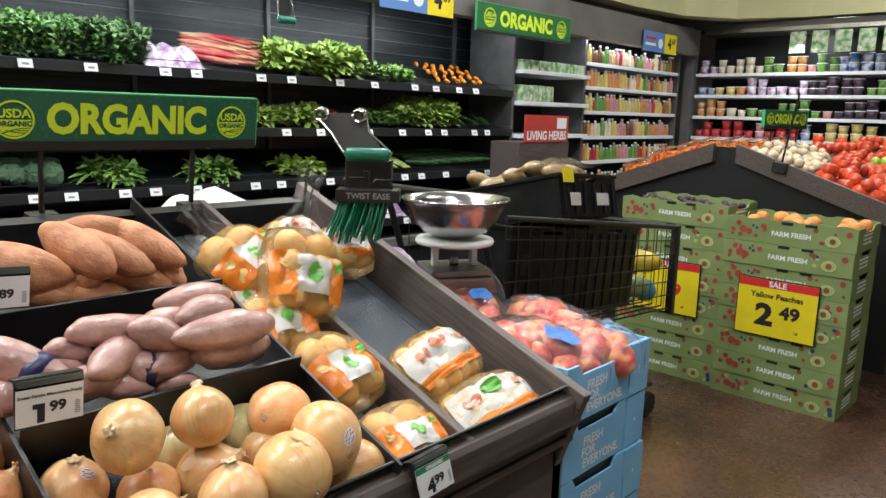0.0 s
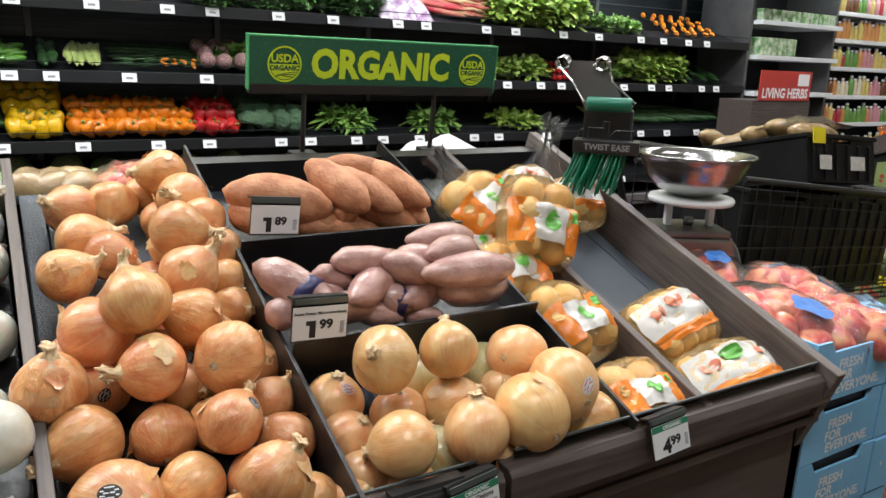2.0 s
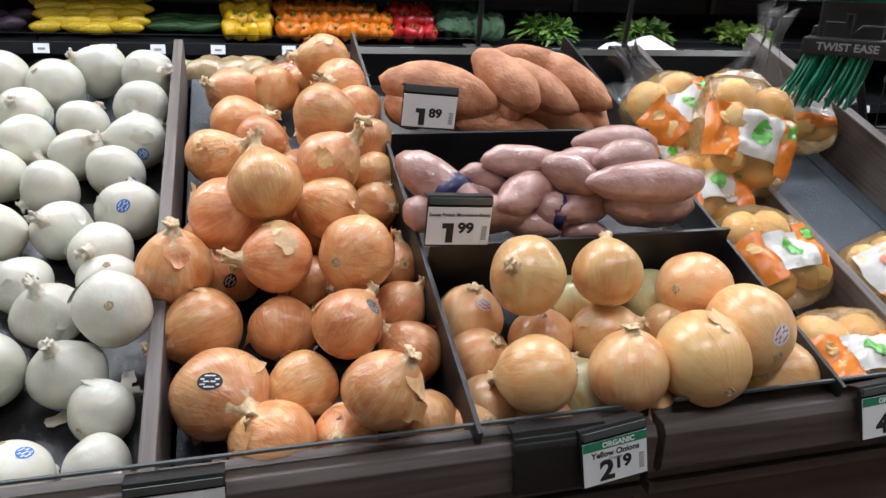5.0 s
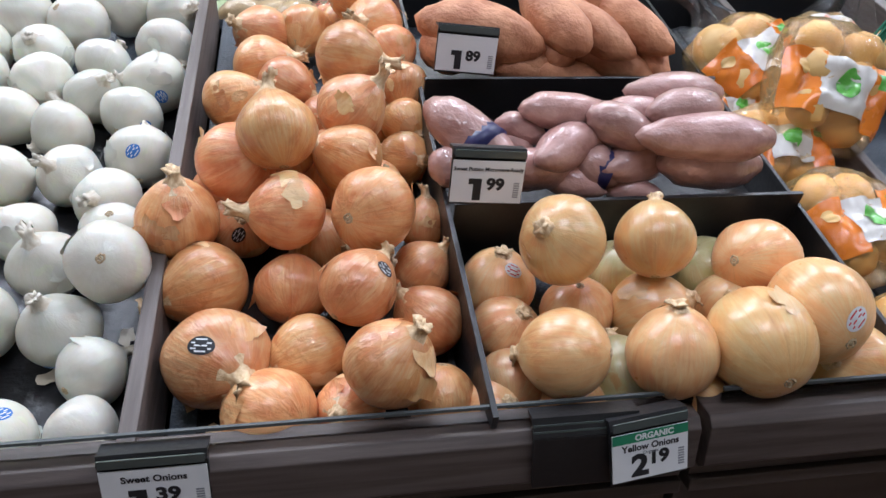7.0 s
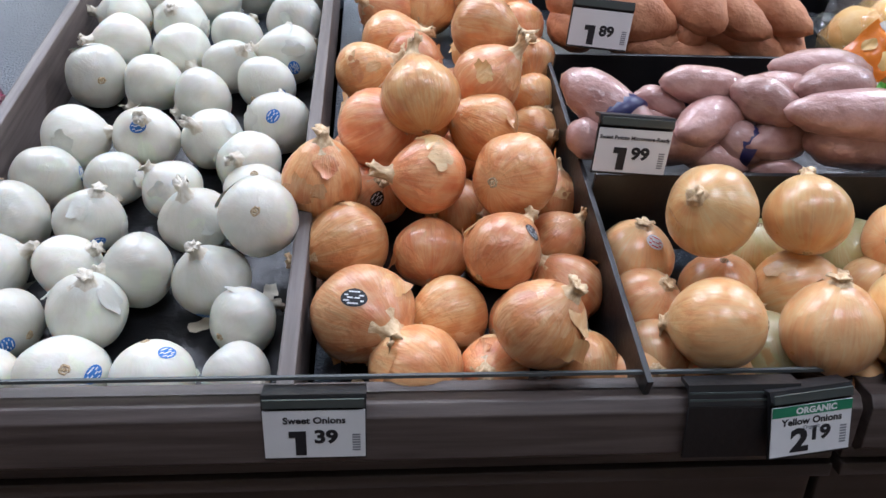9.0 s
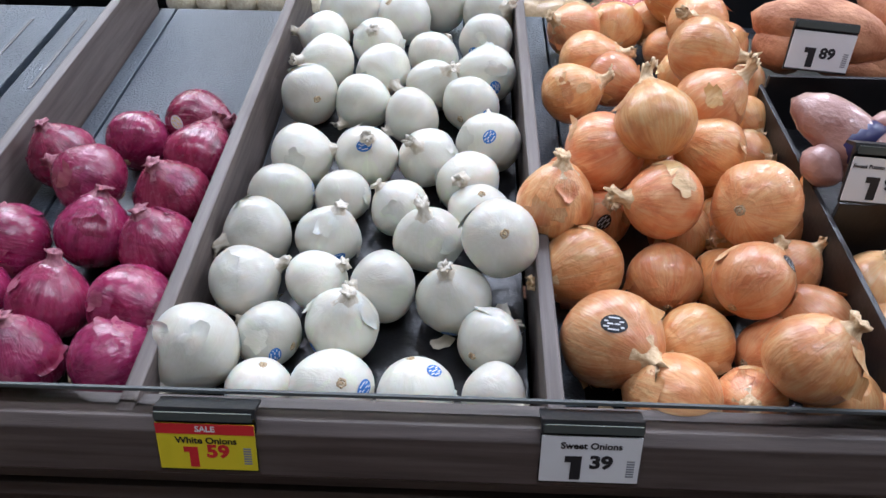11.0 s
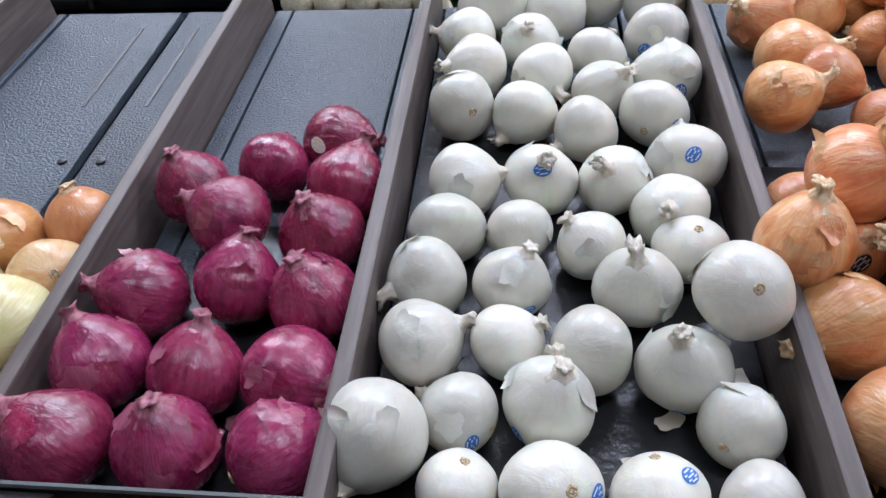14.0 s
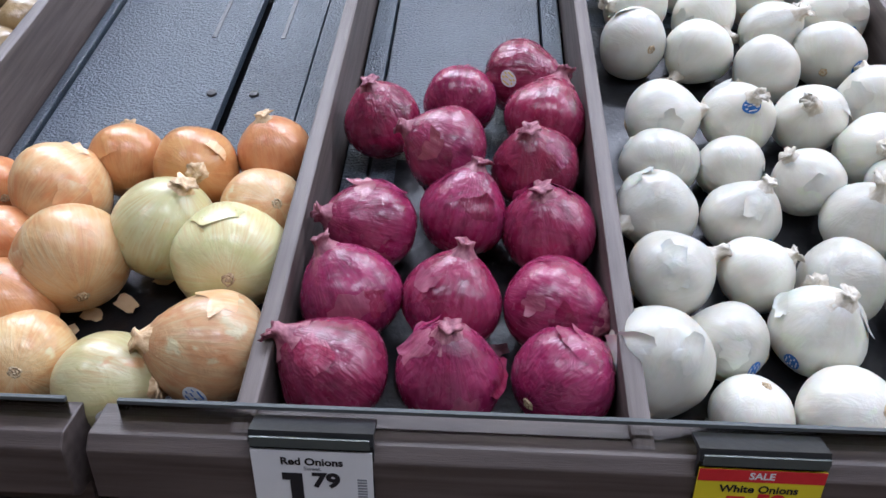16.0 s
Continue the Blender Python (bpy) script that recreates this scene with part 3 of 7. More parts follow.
def cling(bm, at, way, size, lift, u0, u1, v0, v1, oval=False, spin=0.0):
    """A small patch laid on the bulb about a direction, between bounds along and across it."""
    n = Vector(way).normalized()
    t1 = n.orthogonal().normalized()
    t1, t2 = math.cos(spin) * t1 + math.sin(spin) * n.cross(t1), math.cos(spin) * n.cross(t1) - math.sin(spin) * t1

    def put(u, v):
        d = (n + size * (u * t1 + v * t2)).normalized()
        return bm.verts.new(at(math.atan2(d.y, d.x), math.acos(max(-1, min(1, -d.z))), lift))

    if oval:
        mid, rim = put(0, 0), [put(u1 * math.cos(q * math.pi / 10), v1 * math.sin(q * math.pi / 10)) for q in range(20)]
        for k in range(20):
            bm.faces.new((rim[k], rim[(k + 1) % 20], mid))
    else:
        bm.faces.new([put(u0, v0), put(u1, v0), put(u1, v1), put(u0, v1)])
    return bm


def sticker_mesh(at, mat, way, size, spin):
    return mesh_of("sticker", cling(bmesh.new(), at, way, size, 0.010, 0, 1.3, 0, 1, True, spin), mat)


def sticker_print(at, mat, way, size, spin):
    """Rows of small print across a sticker, too small to read."""
    bm = bmesh.new()
    for row, half in ((-0.62, 0.55), (-0.26, 0.95), (0.05, 0.6), (0.34, 0.95), (0.64, 0.5)):
        cling(bm, at, way, size, 0.014, -half, half, row - 0.08, row + 0.08, False, spin)
    return mesh_of("sticker_print", bm, mat)


def onion_kind(skin, dry, peel, flat, neck, label, sticker=None, variants=6, length=0.36, scraps=3):
    """A few onions of one kind, each a bulb with neck, root, loose skin and, on some, a sticker."""
    made = []
    for v in range(variants):
        n, low = neck * (0.7 + 0.12 * v), flat * (0.95 + 0.03 * (v % 4))
        at = onion_shape(v + variants * len(label), low, n)
        made.append(dict(at=at, bulb=onion_mesh(at, skin), neck=neck_mesh(v + 50, dry, low + n, length * (0.5, 1.0, 0.7)[v % 3]), root=root_mesh(v, -low * 0.97),
                         flakes=[flake_mesh(v * 5 + k + len(label), peel if (k + v) % 2 else skin, at) for k in range(scraps + v % 2)]))
    return dict(made=made, label=label, sticker=sticker)


def lay_onion(kind, u, v, w, r, rng, group, axis=None, stuck=None):
    """Lays one onion into a bin, its neck and its sticker turned as given."""
    k = kind["made"][rng.randrange(len(kind["made"]))]
    a, tilt = rng.uniform(0, 360), rng.choice((rng.uniform(20, 60), rng.uniform(70, 110), rng.uniform(140, 175)))
    turn = pose(0, 0, 0, 0, 0, a) @ pose(0, 0, 0, 0, tilt, rng.uniform(0, 360))
    if axis is not None:
        turn = Vector(axis).to_track_quat("Z", "Y").to_matrix().to_4x4() @ pose(0, 0, 0, 0, 0, rng.uniform(0, 360))
    bulb = tagged(part("onion", k["bulb"], None, None, m=on_deck(u, v, w, turn @ Matrix.Scale(r, 4))), kind["label"], "onion", group)
    part("neck", k["neck"], None, bulb)
    part("root", k["root"], None, bulb)
    for f in k["flakes"]:
        part("loose_skin", f, None, bulb, "papery loose skin")
    if stuck is not None and kind["sticker"]:
        way, spin = turn.to_3x3().inverted() @ Vector(stuck), rng.uniform(0, 3.1)
        mat, label, band = kind["sticker"]
        st = part("sticker", sticker_mesh(k["at"], mat, way, 0.19, spin), None, bulb, label)
        part("sticker_print", sticker_print(k["at"], band, way, 0.19, spin), None, st)
    return bulb


SWEET_KIND = onion_kind(SWEET_SKIN, DRY_GOLD, PEEL_GOLD, 0.94, 0.18, "golden sweet onion with papery skin in a sloping bin", (INK, "small dark oval sticker with white print", CARD), length=0.5)
WHITE_KIND = onion_kind(WHITE_SKIN, DRY_WHITE, WHITE_SKIN, 0.9, 0.16, "white onion with thin papery skin in a sloping bin", (BLUE_INK, "small blue and white oval sticker", CARD), scraps=2)
RED_KIND = onion_kind(RED_SKIN, DRY_RED, PEEL_RED, 0.92, 0.22, "glossy purple onion with dry skin in a sloping bin", (CARD, "small pale oval sticker", CARD_YELLOW), length=0.24)
YELLOW_KIND = onion_kind(YELLOW_SKIN, DRY_GOLD, PEEL_GOLD, 0.92, 0.16, "pale yellow onion with patchy skin in a bin", (CARD, "small white and blue sticker", BLUE_INK), scraps=1)
ORGANIC_KIND = onion_kind(ORGANIC_SKIN, DRY_GOLD, PEEL_GOLD, 0.98, 0.06, "smooth golden organic onion in a black bin", (CARD, "small white and pink sticker", RED_INK), length=0.2, scraps=1)
PALE_KIND = onion_kind(PALE_SKIN, DRY_GOLD, PALE_SKIN, 0.92, 0.1, "pale green-yellow peeled onion in a bin", (CARD, "small white and blue sticker", BLUE_INK), 3, 0.2, scraps=1)
ORANGE_KIND = onion_kind(ORANGE_SKIN, DRY_GOLD, PEEL_GOLD, 0.93, 0.08, "orange-brown onion with whole skin in a bin", (CARD, "small white and blue sticker", BLUE_INK), 3, 0.2, scraps=1)

# bulbs in each bin: along the front, up the slope, height over the tray, radius
WHITE_BULBS_A = [
    (0.525, 0.06, 0.035, 0.035), (0.6, 0.058, 0.042, 0.042), (0.683, 0.057, 0.04, 0.04), (0.761, 0.06, 0.035, 0.035),
    (0.453, 0.102, 0.048, 0.048), (0.522, 0.131, 0.036, 0.036), (0.599, 0.142, 0.041, 0.041), (0.758, 0.129, 0.037, 0.037),
    (0.479, 0.202, 0.043, 0.043), (0.561, 0.209, 0.038, 0.038), (0.638, 0.201, 0.041, 0.041), (0.719, 0.184, 0.042, 0.042),
    (0.479, 0.287, 0.043, 0.043), (0.563, 0.283, 0.039, 0.039), (0.686, 0.28, 0.043, 0.043), (0.769, 0.234, 0.091, 0.044),
    (0.747, 0.338, 0.039, 0.039), (0.492, 0.36, 0.042, 0.042), (0.57, 0.366, 0.036, 0.036), (0.646, 0.341, 0.039, 0.039),
    (0.733, 0.392, 0.042, 0.042), (0.504, 0.437, 0.045, 0.045), (0.593, 0.444, 0.043, 0.043), (0.676, 0.447, 0.041, 0.041),
]
WHITE_BULBS_B = [
    (0.761, 0.478, 0.045, 0.045), (0.491, 0.592, 0.045, 0.045), (0.574, 0.582, 0.043, 0.043), (0.65, 0.543, 0.043, 0.043),
    (0.735, 0.576, 0.044, 0.044), (0.506, 0.685, 0.046, 0.046), (0.596, 0.67, 0.044, 0.044), (0.676, 0.631, 0.042, 0.042),
    (0.761, 0.658, 0.047, 0.047), (0.49, 0.77, 0.044, 0.044), (0.58, 0.754, 0.044, 0.044), (0.673, 0.721, 0.042, 0.042),
    (0.759, 0.769, 0.047, 0.047), (0.767, 0.865, 0.05, 0.05), (0.684, 0.895, 0.048, 0.048), (0.614, 0.839, 0.049, 0.049),
    (0.523, 0.852, 0.055, 0.055),
]
WHITE_BULBS = WHITE_BULBS_A + WHITE_BULBS_B
RED_BULBS_A = [
    (0.181, 0.076, 0.049, 0.049), (0.276, 0.079, 0.046, 0.046), (0.371, 0.079, 0.046, 0.046), (0.183, 0.16, 0.048, 0.048),
    (0.275, 0.158, 0.046, 0.046), (0.366, 0.157, 0.047, 0.047), (0.192, 0.249, 0.048, 0.048), (0.282, 0.27, 0.046, 0.046),
    (0.367, 0.25, 0.048, 0.048), (0.357, 0.341, 0.047, 0.047), (0.262, 0.338, 0.074, 0.045), (0.371, 0.423, 0.048, 0.048),
    (0.184, 0.42, 0.045, 0.045), (0.272, 0.461, 0.045, 0.045), (0.342, 0.512, 0.047, 0.047),
]
RED_BULBS = RED_BULBS_A
YELLOW_BULBS_A = [
    (0.072, 0.093, 0.052, 0.052), (-0.01, 0.06, 0.046, 0.046), (-0.089, 0.078, 0.045, 0.045), (0.064, 0.196, 0.055, 0.055),
    (-0.01, 0.231, 0.054, 0.054), (-0.086, 0.187, 0.056, 0.056), (0.076, 0.271, 0.045, 0.045), (-0.136, 0.28, 0.053, 0.053),
    (-0.088, 0.341, 0.044, 0.044), (-0.007, 0.327, 0.047, 0.047), (0.07, 0.361, 0.043, 0.043), (-0.222, 0.295, 0.039, 0.039),
    (-0.176, 0.217, 0.041, 0.041), (-0.132, 0.136, 0.047, 0.047),
]
YELLOW_BULBS = YELLOW_BULBS_A
SWEET_BULBS_A = [
    (0.937, 0.055, 0.049, 0.049), (1.015, 0.062, 0.038, 0.038), (1.108, 0.067, 0.039, 0.039), (0.884, 0.123, 0.056, 0.056),
    (0.976, 0.132, 0.043, 0.043), (1.053, 0.064, 0.106, 0.048), (1.11, 0.167, 0.042, 0.042), (0.865, 0.23, 0.052, 0.052),
    (0.959, 0.222, 0.045, 0.045), (1.029, 0.169, 0.101, 0.043), (1.111, 0.25, 0.038, 0.038), (0.834, 0.294, 0.094, 0.048),
    (0.898, 0.336, 0.043, 0.043), (0.958, 0.289, 0.106, 0.048), (1.053, 0.269, 0.121, 0.052), (1.125, 0.332, 0.036, 0.036),
    (0.898, 0.373, 0.111, 0.053), (0.948, 0.361, 0.165, 0.049), (1.033, 0.388, 0.105, 0.047), (1.114, 0.471, 0.04, 0.04),
    (0.878, 0.565, 0.075, 0.046), (0.95, 0.63, 0.062, 0.045), (1.038, 0.45, 0.136, 0.049), (1.119, 0.523, 0.066, 0.037),
]
SWEET_BULBS_B = [
    (0.916, 0.674, 0.067, 0.05), (0.982, 0.821, 0.049, 0.049), (1.039, 0.533, 0.165, 0.049), (0.911, 0.81, 0.049, 0.049),
    (1.09, 0.731, 0.107, 0.049), (1.11, 0.662, 0.101, 0.043), (1.074, 0.825, 0.107, 0.049),
]
SWEET_BULBS = SWEET_BULBS_A + SWEET_BULBS_B
ORGANIC_BULBS_A = [
    (1.25, 0.187, 0.142, 0.049), (1.361, 0.19, 0.133, 0.046), (1.499, 0.189, 0.096, 0.049), (1.515, 0.091, 0.114, 0.056),
    (1.197, 0.214, 0.046, 0.046), (1.194, 0.151, 0.04, 0.04), (1.284, 0.171, 0.042, 0.042), (1.352, 0.231, 0.042, 0.042),
    (1.468, 0.228, 0.042, 0.042), (1.228, 0.065, 0.104, 0.046), (1.366, 0.154, 0.049, 0.049), (1.471, 0.16, 0.044, 0.044),
    (1.338, 0.055, 0.105, 0.047), (1.431, 0.055, 0.114, 0.056), (1.566, 0.059, 0.051, 0.051), (1.186, 0.078, 0.038, 0.038),
    (1.303, 0.074, 0.044, 0.044), (1.374, 0.036, 0.039, 0.039), (1.467, 0.033, 0.041, 0.041), (1.159, 0.049, 0.033, 0.033),
    (1.243, 0.045, 0.037, 0.037),
]
ORGANIC_BULBS = ORGANIC_BULBS_A
# sweet potatoes: along, up, height, length, thickness, turn
RAW_SPUDS = [(1.244, 0.642, 0.142, 0.182, 0.077, -24), (1.362, 0.66, 0.156, 0.163, 0.066, -65), (1.503, 0.693, 0.114, 0.227, 0.062, -81), (1.452, 0.626, 0.105, 0.141, 0.048, -31), (1.333, 0.618, 0.091, 0.132, 0.05, 20), (1.417, 0.7, 0.17, 0.132, 0.046, -12), (1.194, 0.641, 0.114, 0.081, 0.063, -80), (1.382, 0.608, 0.087, 0.129, 0.044, 7), (1.364, 0.625, 0.114, 0.057, 0.05, -38)]
WRAPPED_SPUDS = [(1.184, 0.371, 0.144, 0.145, 0.055, -48), (1.317, 0.401, 0.158, 0.137, 0.046, 12), (1.369, 0.358, 0.167, 0.086, 0.048, -11), (1.309, 0.361, 0.139, 0.133, 0.051, 38), (1.461, 0.422, 0.176, 0.143, 0.044, 8), (1.451, 0.368, 0.185, 0.107, 0.046, 13), (1.47, 0.329, 0.171, 0.175, 0.053, 4), (1.497, 0.34, 0.121, 0.162, 0.061, 10), (1.403, 0.351, 0.121, 0.134, 0.049, 28), (1.26, 0.397, 0.139, 0.084, 0.035, 5), (1.31, 0.332, 0.103, 0.082, 0.036, -25), (1.342, 0.338, 0.121, 0.06, 0.046, -29), (1.151, 0.343, 0.121, 0.048, 0.039, -43), (1.391, 0.317, 0.094, 0.071, 0.033, 4), (1.232, 0.393, 0.121, 0.076, 0.037, -31)]


def fill(kind, bulbs, seed, group, stuck={}, lean={}, swell=1.0):
    rng = random.Random(seed)
    for i, (u, v, w, r) in enumerate(bulbs):
        lay_onion(kind, u, v, w, r * swell, rng, group, lean.get(i), stuck.get(i))


def supported(bulbs, lowest=0.085):
    """The heap with hidden bulbs added under those that lie in its upper layers."""
    out = list(bulbs)
    for u, v, w, r in bulbs:
        if w > lowest:
            for du, dv in ((-0.03, 0.03), (0.035, 0.02), (0.0, 0.055)):
                if all(math.hypot(u + du - a, v + dv - b) > 0.052 or abs(c - 0.04) > 0.05 for a, b, c, d in out) and v + dv < 0.9:
                    out.append((u + du, v + dv, 0.042, 0.041))
        if w > 0.13 and all(math.hypot(u - a, v + 0.05 - b) > 0.05 or abs(c - 0.1) > 0.04 for a, b, c, d in out):
            out.append((u + 0.005, v + 0.055, 0.1, 0.042))
    return out


# which way necks point and where stickers sit, over the tray: along, up, off
WHITE_NECKS = {3: (0.75, -0.55, 0.34), 4: (-0.39, -0.89, -0.2), 5: (-0.86, 0.51, -0.03), 6: (0.24, 0.05, 0.97), 7: (0.61, 0.78, -0.19), 8: (0.89, 0.32, 0.32), 9: (0.79, 0.18, 0.59), 10: (-0.81, -0.43, 0.41), 11: (-0.23, 0.03, 0.97), 12: (-0.83, -0.55, 0.08), 13: (0.36, 0.16, 0.92), 14: (-0.1, -0.11, 0.99), 15: (-0.06, 0.64, -0.77), 17: (-0.11, 0.99, 0.1), 18: (0.25, -0.96, -0.13), 19: (-0.65, 0.25, 0.72), 20: (-0.23, -0.69, 0.69), 21: (0.98, 0.09, 0.21), 22: (0.11, -0.34, 0.94), 23: (-0.28, -0.5, 0.82), 24: (-0.02, 0.97, 0.25), 25: (-0.45, 0.83, -0.33), 26: (-0.63, -0.65, -0.44), 27: (-0.81, -0.51, -0.27), 28: (0.4, 0.91, 0.07), 29: (-0.86, -0.41, 0.3), 30: (0.46, -0.89, -0.06), 31: (0.49, -0.31, 0.81), 32: (-0.95, -0.2, 0.28)}
WHITE_STICKERS = {36: (-0.42, -0.9, -0.03), 32: (0.28, -0.96, 0.1), 28: (0.51, -0.85, 0.13), 24: (-0.02, -0.7, 0.71), 22: (0.03, -0.57, 0.82), 17: (0.99, 0.07, 0.13), 13: (0.44, -0.9, -0.06), 5: (0.43, -0.9, 0.13), 6: (-0.69, -0.71, -0.16), 1: (0.85, -0.24, 0.46), 2: (0.5, 0.14, 0.86), 11: (-0.1, -0.88, -0.47)}
RED_NECKS = {0: (-0.74, 0.25, 0.64), 1: (-0.01, 0.15, 0.99), 2: (0.76, 0.66, -0.09), 3: (-0.46, 0.44, 0.77), 4: (0.22, 0.47, 0.85), 5: (0.9, -0.43, 0.11), 6: (-0.83, -0.23, 0.51), 7: (0.23, 0.48, 0.84), 8: (-0.2, 0.07, 0.98), 9: (-0.21, -0.02, 0.98), 10: (-0.85, 0.08, 0.52), 11: (0.29, 0.73, 0.61), 12: (-0.25, 0.03, 0.96), 13: (0.14, 0.97, 0.2), 14: (0.95, -0.25, 0.17)}
RED_STICKERS = {14: (-0.26, -0.83, 0.5)}
YELLOW_NECKS = {0: (-0.84, -0.23, 0.5), 1: (0.99, -0.1, 0.09), 2: (-0.36, 0.69, -0.63), 3: (-0.25, 0.89, -0.38), 4: (0.44, 0.27, 0.86), 5: (-0.49, 0.86, 0.09), 6: (-0.59, 0.45, -0.67), 7: (0.5, 0.88, 0.12), 8: (-0.23, 0.93, 0.29), 9: (0.33, -0.74, 0.58), 10: (-0.21, 0.26, 0.93)}
YELLOW_STICKERS = {0: (0.01, -0.99, 0.05), 1: (0.49, -0.84, 0.24)}
SWEET_NECKS = {0: (-0.73, 0.62, -0.33), 3: (0.51, -0.78, 0.38), 4: (-0.91, -0.39, 0.03), 5: (0.55, 0.11, 0.83), 6: (-0.69, 0.45, 0.57), 7: (-0.87, -0.48, 0.06), 8: (0.04, 0.98, 0.17), 9: (0.64, 0.72, 0.26), 10: (0.68, 0.24, 0.7), 11: (0.08, 0.15, 0.99), 13: (-0.96, -0.2, 0.2), 14: (0.67, 0.66, -0.35), 16: (0.71, -0.33, 0.64), 17: (-0.17, 0.81, 0.55), 18: (-0.89, 0.07, 0.45), 19: (0.51, -0.75, 0.42), 20: (0.93, 0.09, 0.41), 21: (0.84, -0.5, -0.15), 22: (0.7, 0.14, 0.71), 23: (0.46, -0.88, -0.07), 24: (0.97, -0.06, 0.28), 25: (-0.23, -0.94, -0.29), 26: (0.94, -0.32, 0.01), 27: (-0.7, -0.43, 0.54), 28: (-0.45, -0.74, 0.49), 29: (0.43, -0.89, -0.09)}
SWEET_STICKERS = {3: (-0.14, -0.4, 0.91), 1: (0.06, -0.89, 0.45), 9: (0.69, -0.05, 0.72), 12: (-0.02, -0.9, 0.44)}
ORGANIC_NECKS = {0: (-0.65, -0.32, 0.69), 1: (0.16, 0.85, 0.5), 2: (0.89, 0.32, -0.33), 3: (-0.06, 0.97, -0.18), 4: (0.05, 0.2, 0.98), 5: (0.35, -0.19, 0.92), 9: (-0.84, 0.38, -0.39), 12: (0.03, 0.46, 0.89), 13: (0.0, 0.98, -0.12), 10: (0.75, -0.16, 0.66)}
ORGANIC_STICKERS = {3: (0.08, -0.78, 0.61), 4: (0.23, -0.33, 0.91)}


def chosen(marks, picks):
    """The marks of some bulbs of a bin, renumbered in the order picked."""
    return {n: marks[k] for n, k in enumerate(picks) if k in marks}


fill(WHITE_KIND, WHITE_BULBS, 3, "white onions", WHITE_STICKERS, WHITE_NECKS)
fill(RED_KIND, RED_BULBS, 5, "red onions", RED_STICKERS, RED_NECKS)
for kind, picks, seed in ((YELLOW_KIND, (0, 2, 5, 6, 7), 9), (PALE_KIND, (1, 3, 4), 10), (ORANGE_KIND, (8, 9, 10, 11, 12, 13), 11)):
    fill(kind, [YELLOW_BULBS[k] for k in picks], seed, "yellow onions", chosen(YELLOW_STICKERS, picks), chosen(YELLOW_NECKS, picks), 0.97)
SWEET_HEAP = SWEET_BULBS + [(1.122, 0.585, 0.085, 0.04)]
fill(SWEET_KIND, [b for b in supported(SWEET_HEAP) if 0.85 < b[0] < 1.125 or b in SWEET_HEAP], 12, "sweet onions", SWEET_STICKERS, SWEET_NECKS, 0.95)
PALE_PICKS = (7, 8, 16, 18)
rest = [k for k in range(len(ORGANIC_BULBS)) if k not in PALE_PICKS]
below = [b for b in supported(ORGANIC_BULBS)[len(ORGANIC_BULBS):] if 1.18 < b[0] < 1.57 and b[1] < 0.235]
fill(ORGANIC_KIND, [ORGANIC_BULBS[k] for k in rest] + below, 21, "organic yellow onions", chosen(ORGANIC_STICKERS, rest), chosen(ORGANIC_NECKS, rest))
fill(PALE_KIND, [ORGANIC_BULBS[k] for k in PALE_PICKS], 22, "organic yellow onions")


def scrap_mesh(seed, mat):
    """A fallen scrap of dry skin, torn and curled."""
    rng = random.Random(seed)
    bm, spokes = bmesh.new(), 14
    mid = bm.verts.new((0, 0, 0.002))
    inner, outer = [], []
    for k in range(spokes):
        a, r = 2 * math.pi * k / spokes, rng.uniform(0.7, 1.15)
        inner.append(bm.verts.new((0.007 * r * math.cos(a), 0.004 * r * math.sin(a), 0.0025 + rng.uniform(0, 0.001))))
        outer.append(bm.verts.new((0.015 * r * math.cos(a), 0.009 * r * math.sin(a), 0.002 + 0.006 * rng.random() * abs(math.cos(a)))))
    for k in range(spokes):
        n = (k + 1) % spokes
        bm.faces.new((mid, inner[k], inner[n]))
        bm.faces.new((inner[k], outer[k], outer[n], inner[n]))
    return mesh_of("skin_scrap", bm, mat, True)


rng = random.Random(31)
for u0, u1, v0, v1, count, dry, colour in ((-0.12, 0.02, 0.10, 0.26, 9, DRY_GOLD, "golden"), (0.16, 0.40, 0.05, 0.42, 6, DRY_RED, "purple"), (0.62, 0.78, 0.05, 0.2, 5, DRY_WHITE, "white"), (0.84, 0.9, 0.02, 0.5, 4, DRY_GOLD, "golden")):
    for k in range(count):
        tagged(part("skin_scrap", scrap_mesh(k, dry), None, m=on_deck(rng.uniform(u0, u1), rng.uniform(v0, v1), 0.0045, pose(0, 0, 0, 0, 0, rng.uniform(0, 360)))), f"fallen scrap of dry {colour} onion skin on the tray", "onion skin", "skin scraps")


# ---- price tags on the rail ----
STRIP_GREY = plain("grey_green_strip", (0.07, 0.085, 0.08), 0.2)

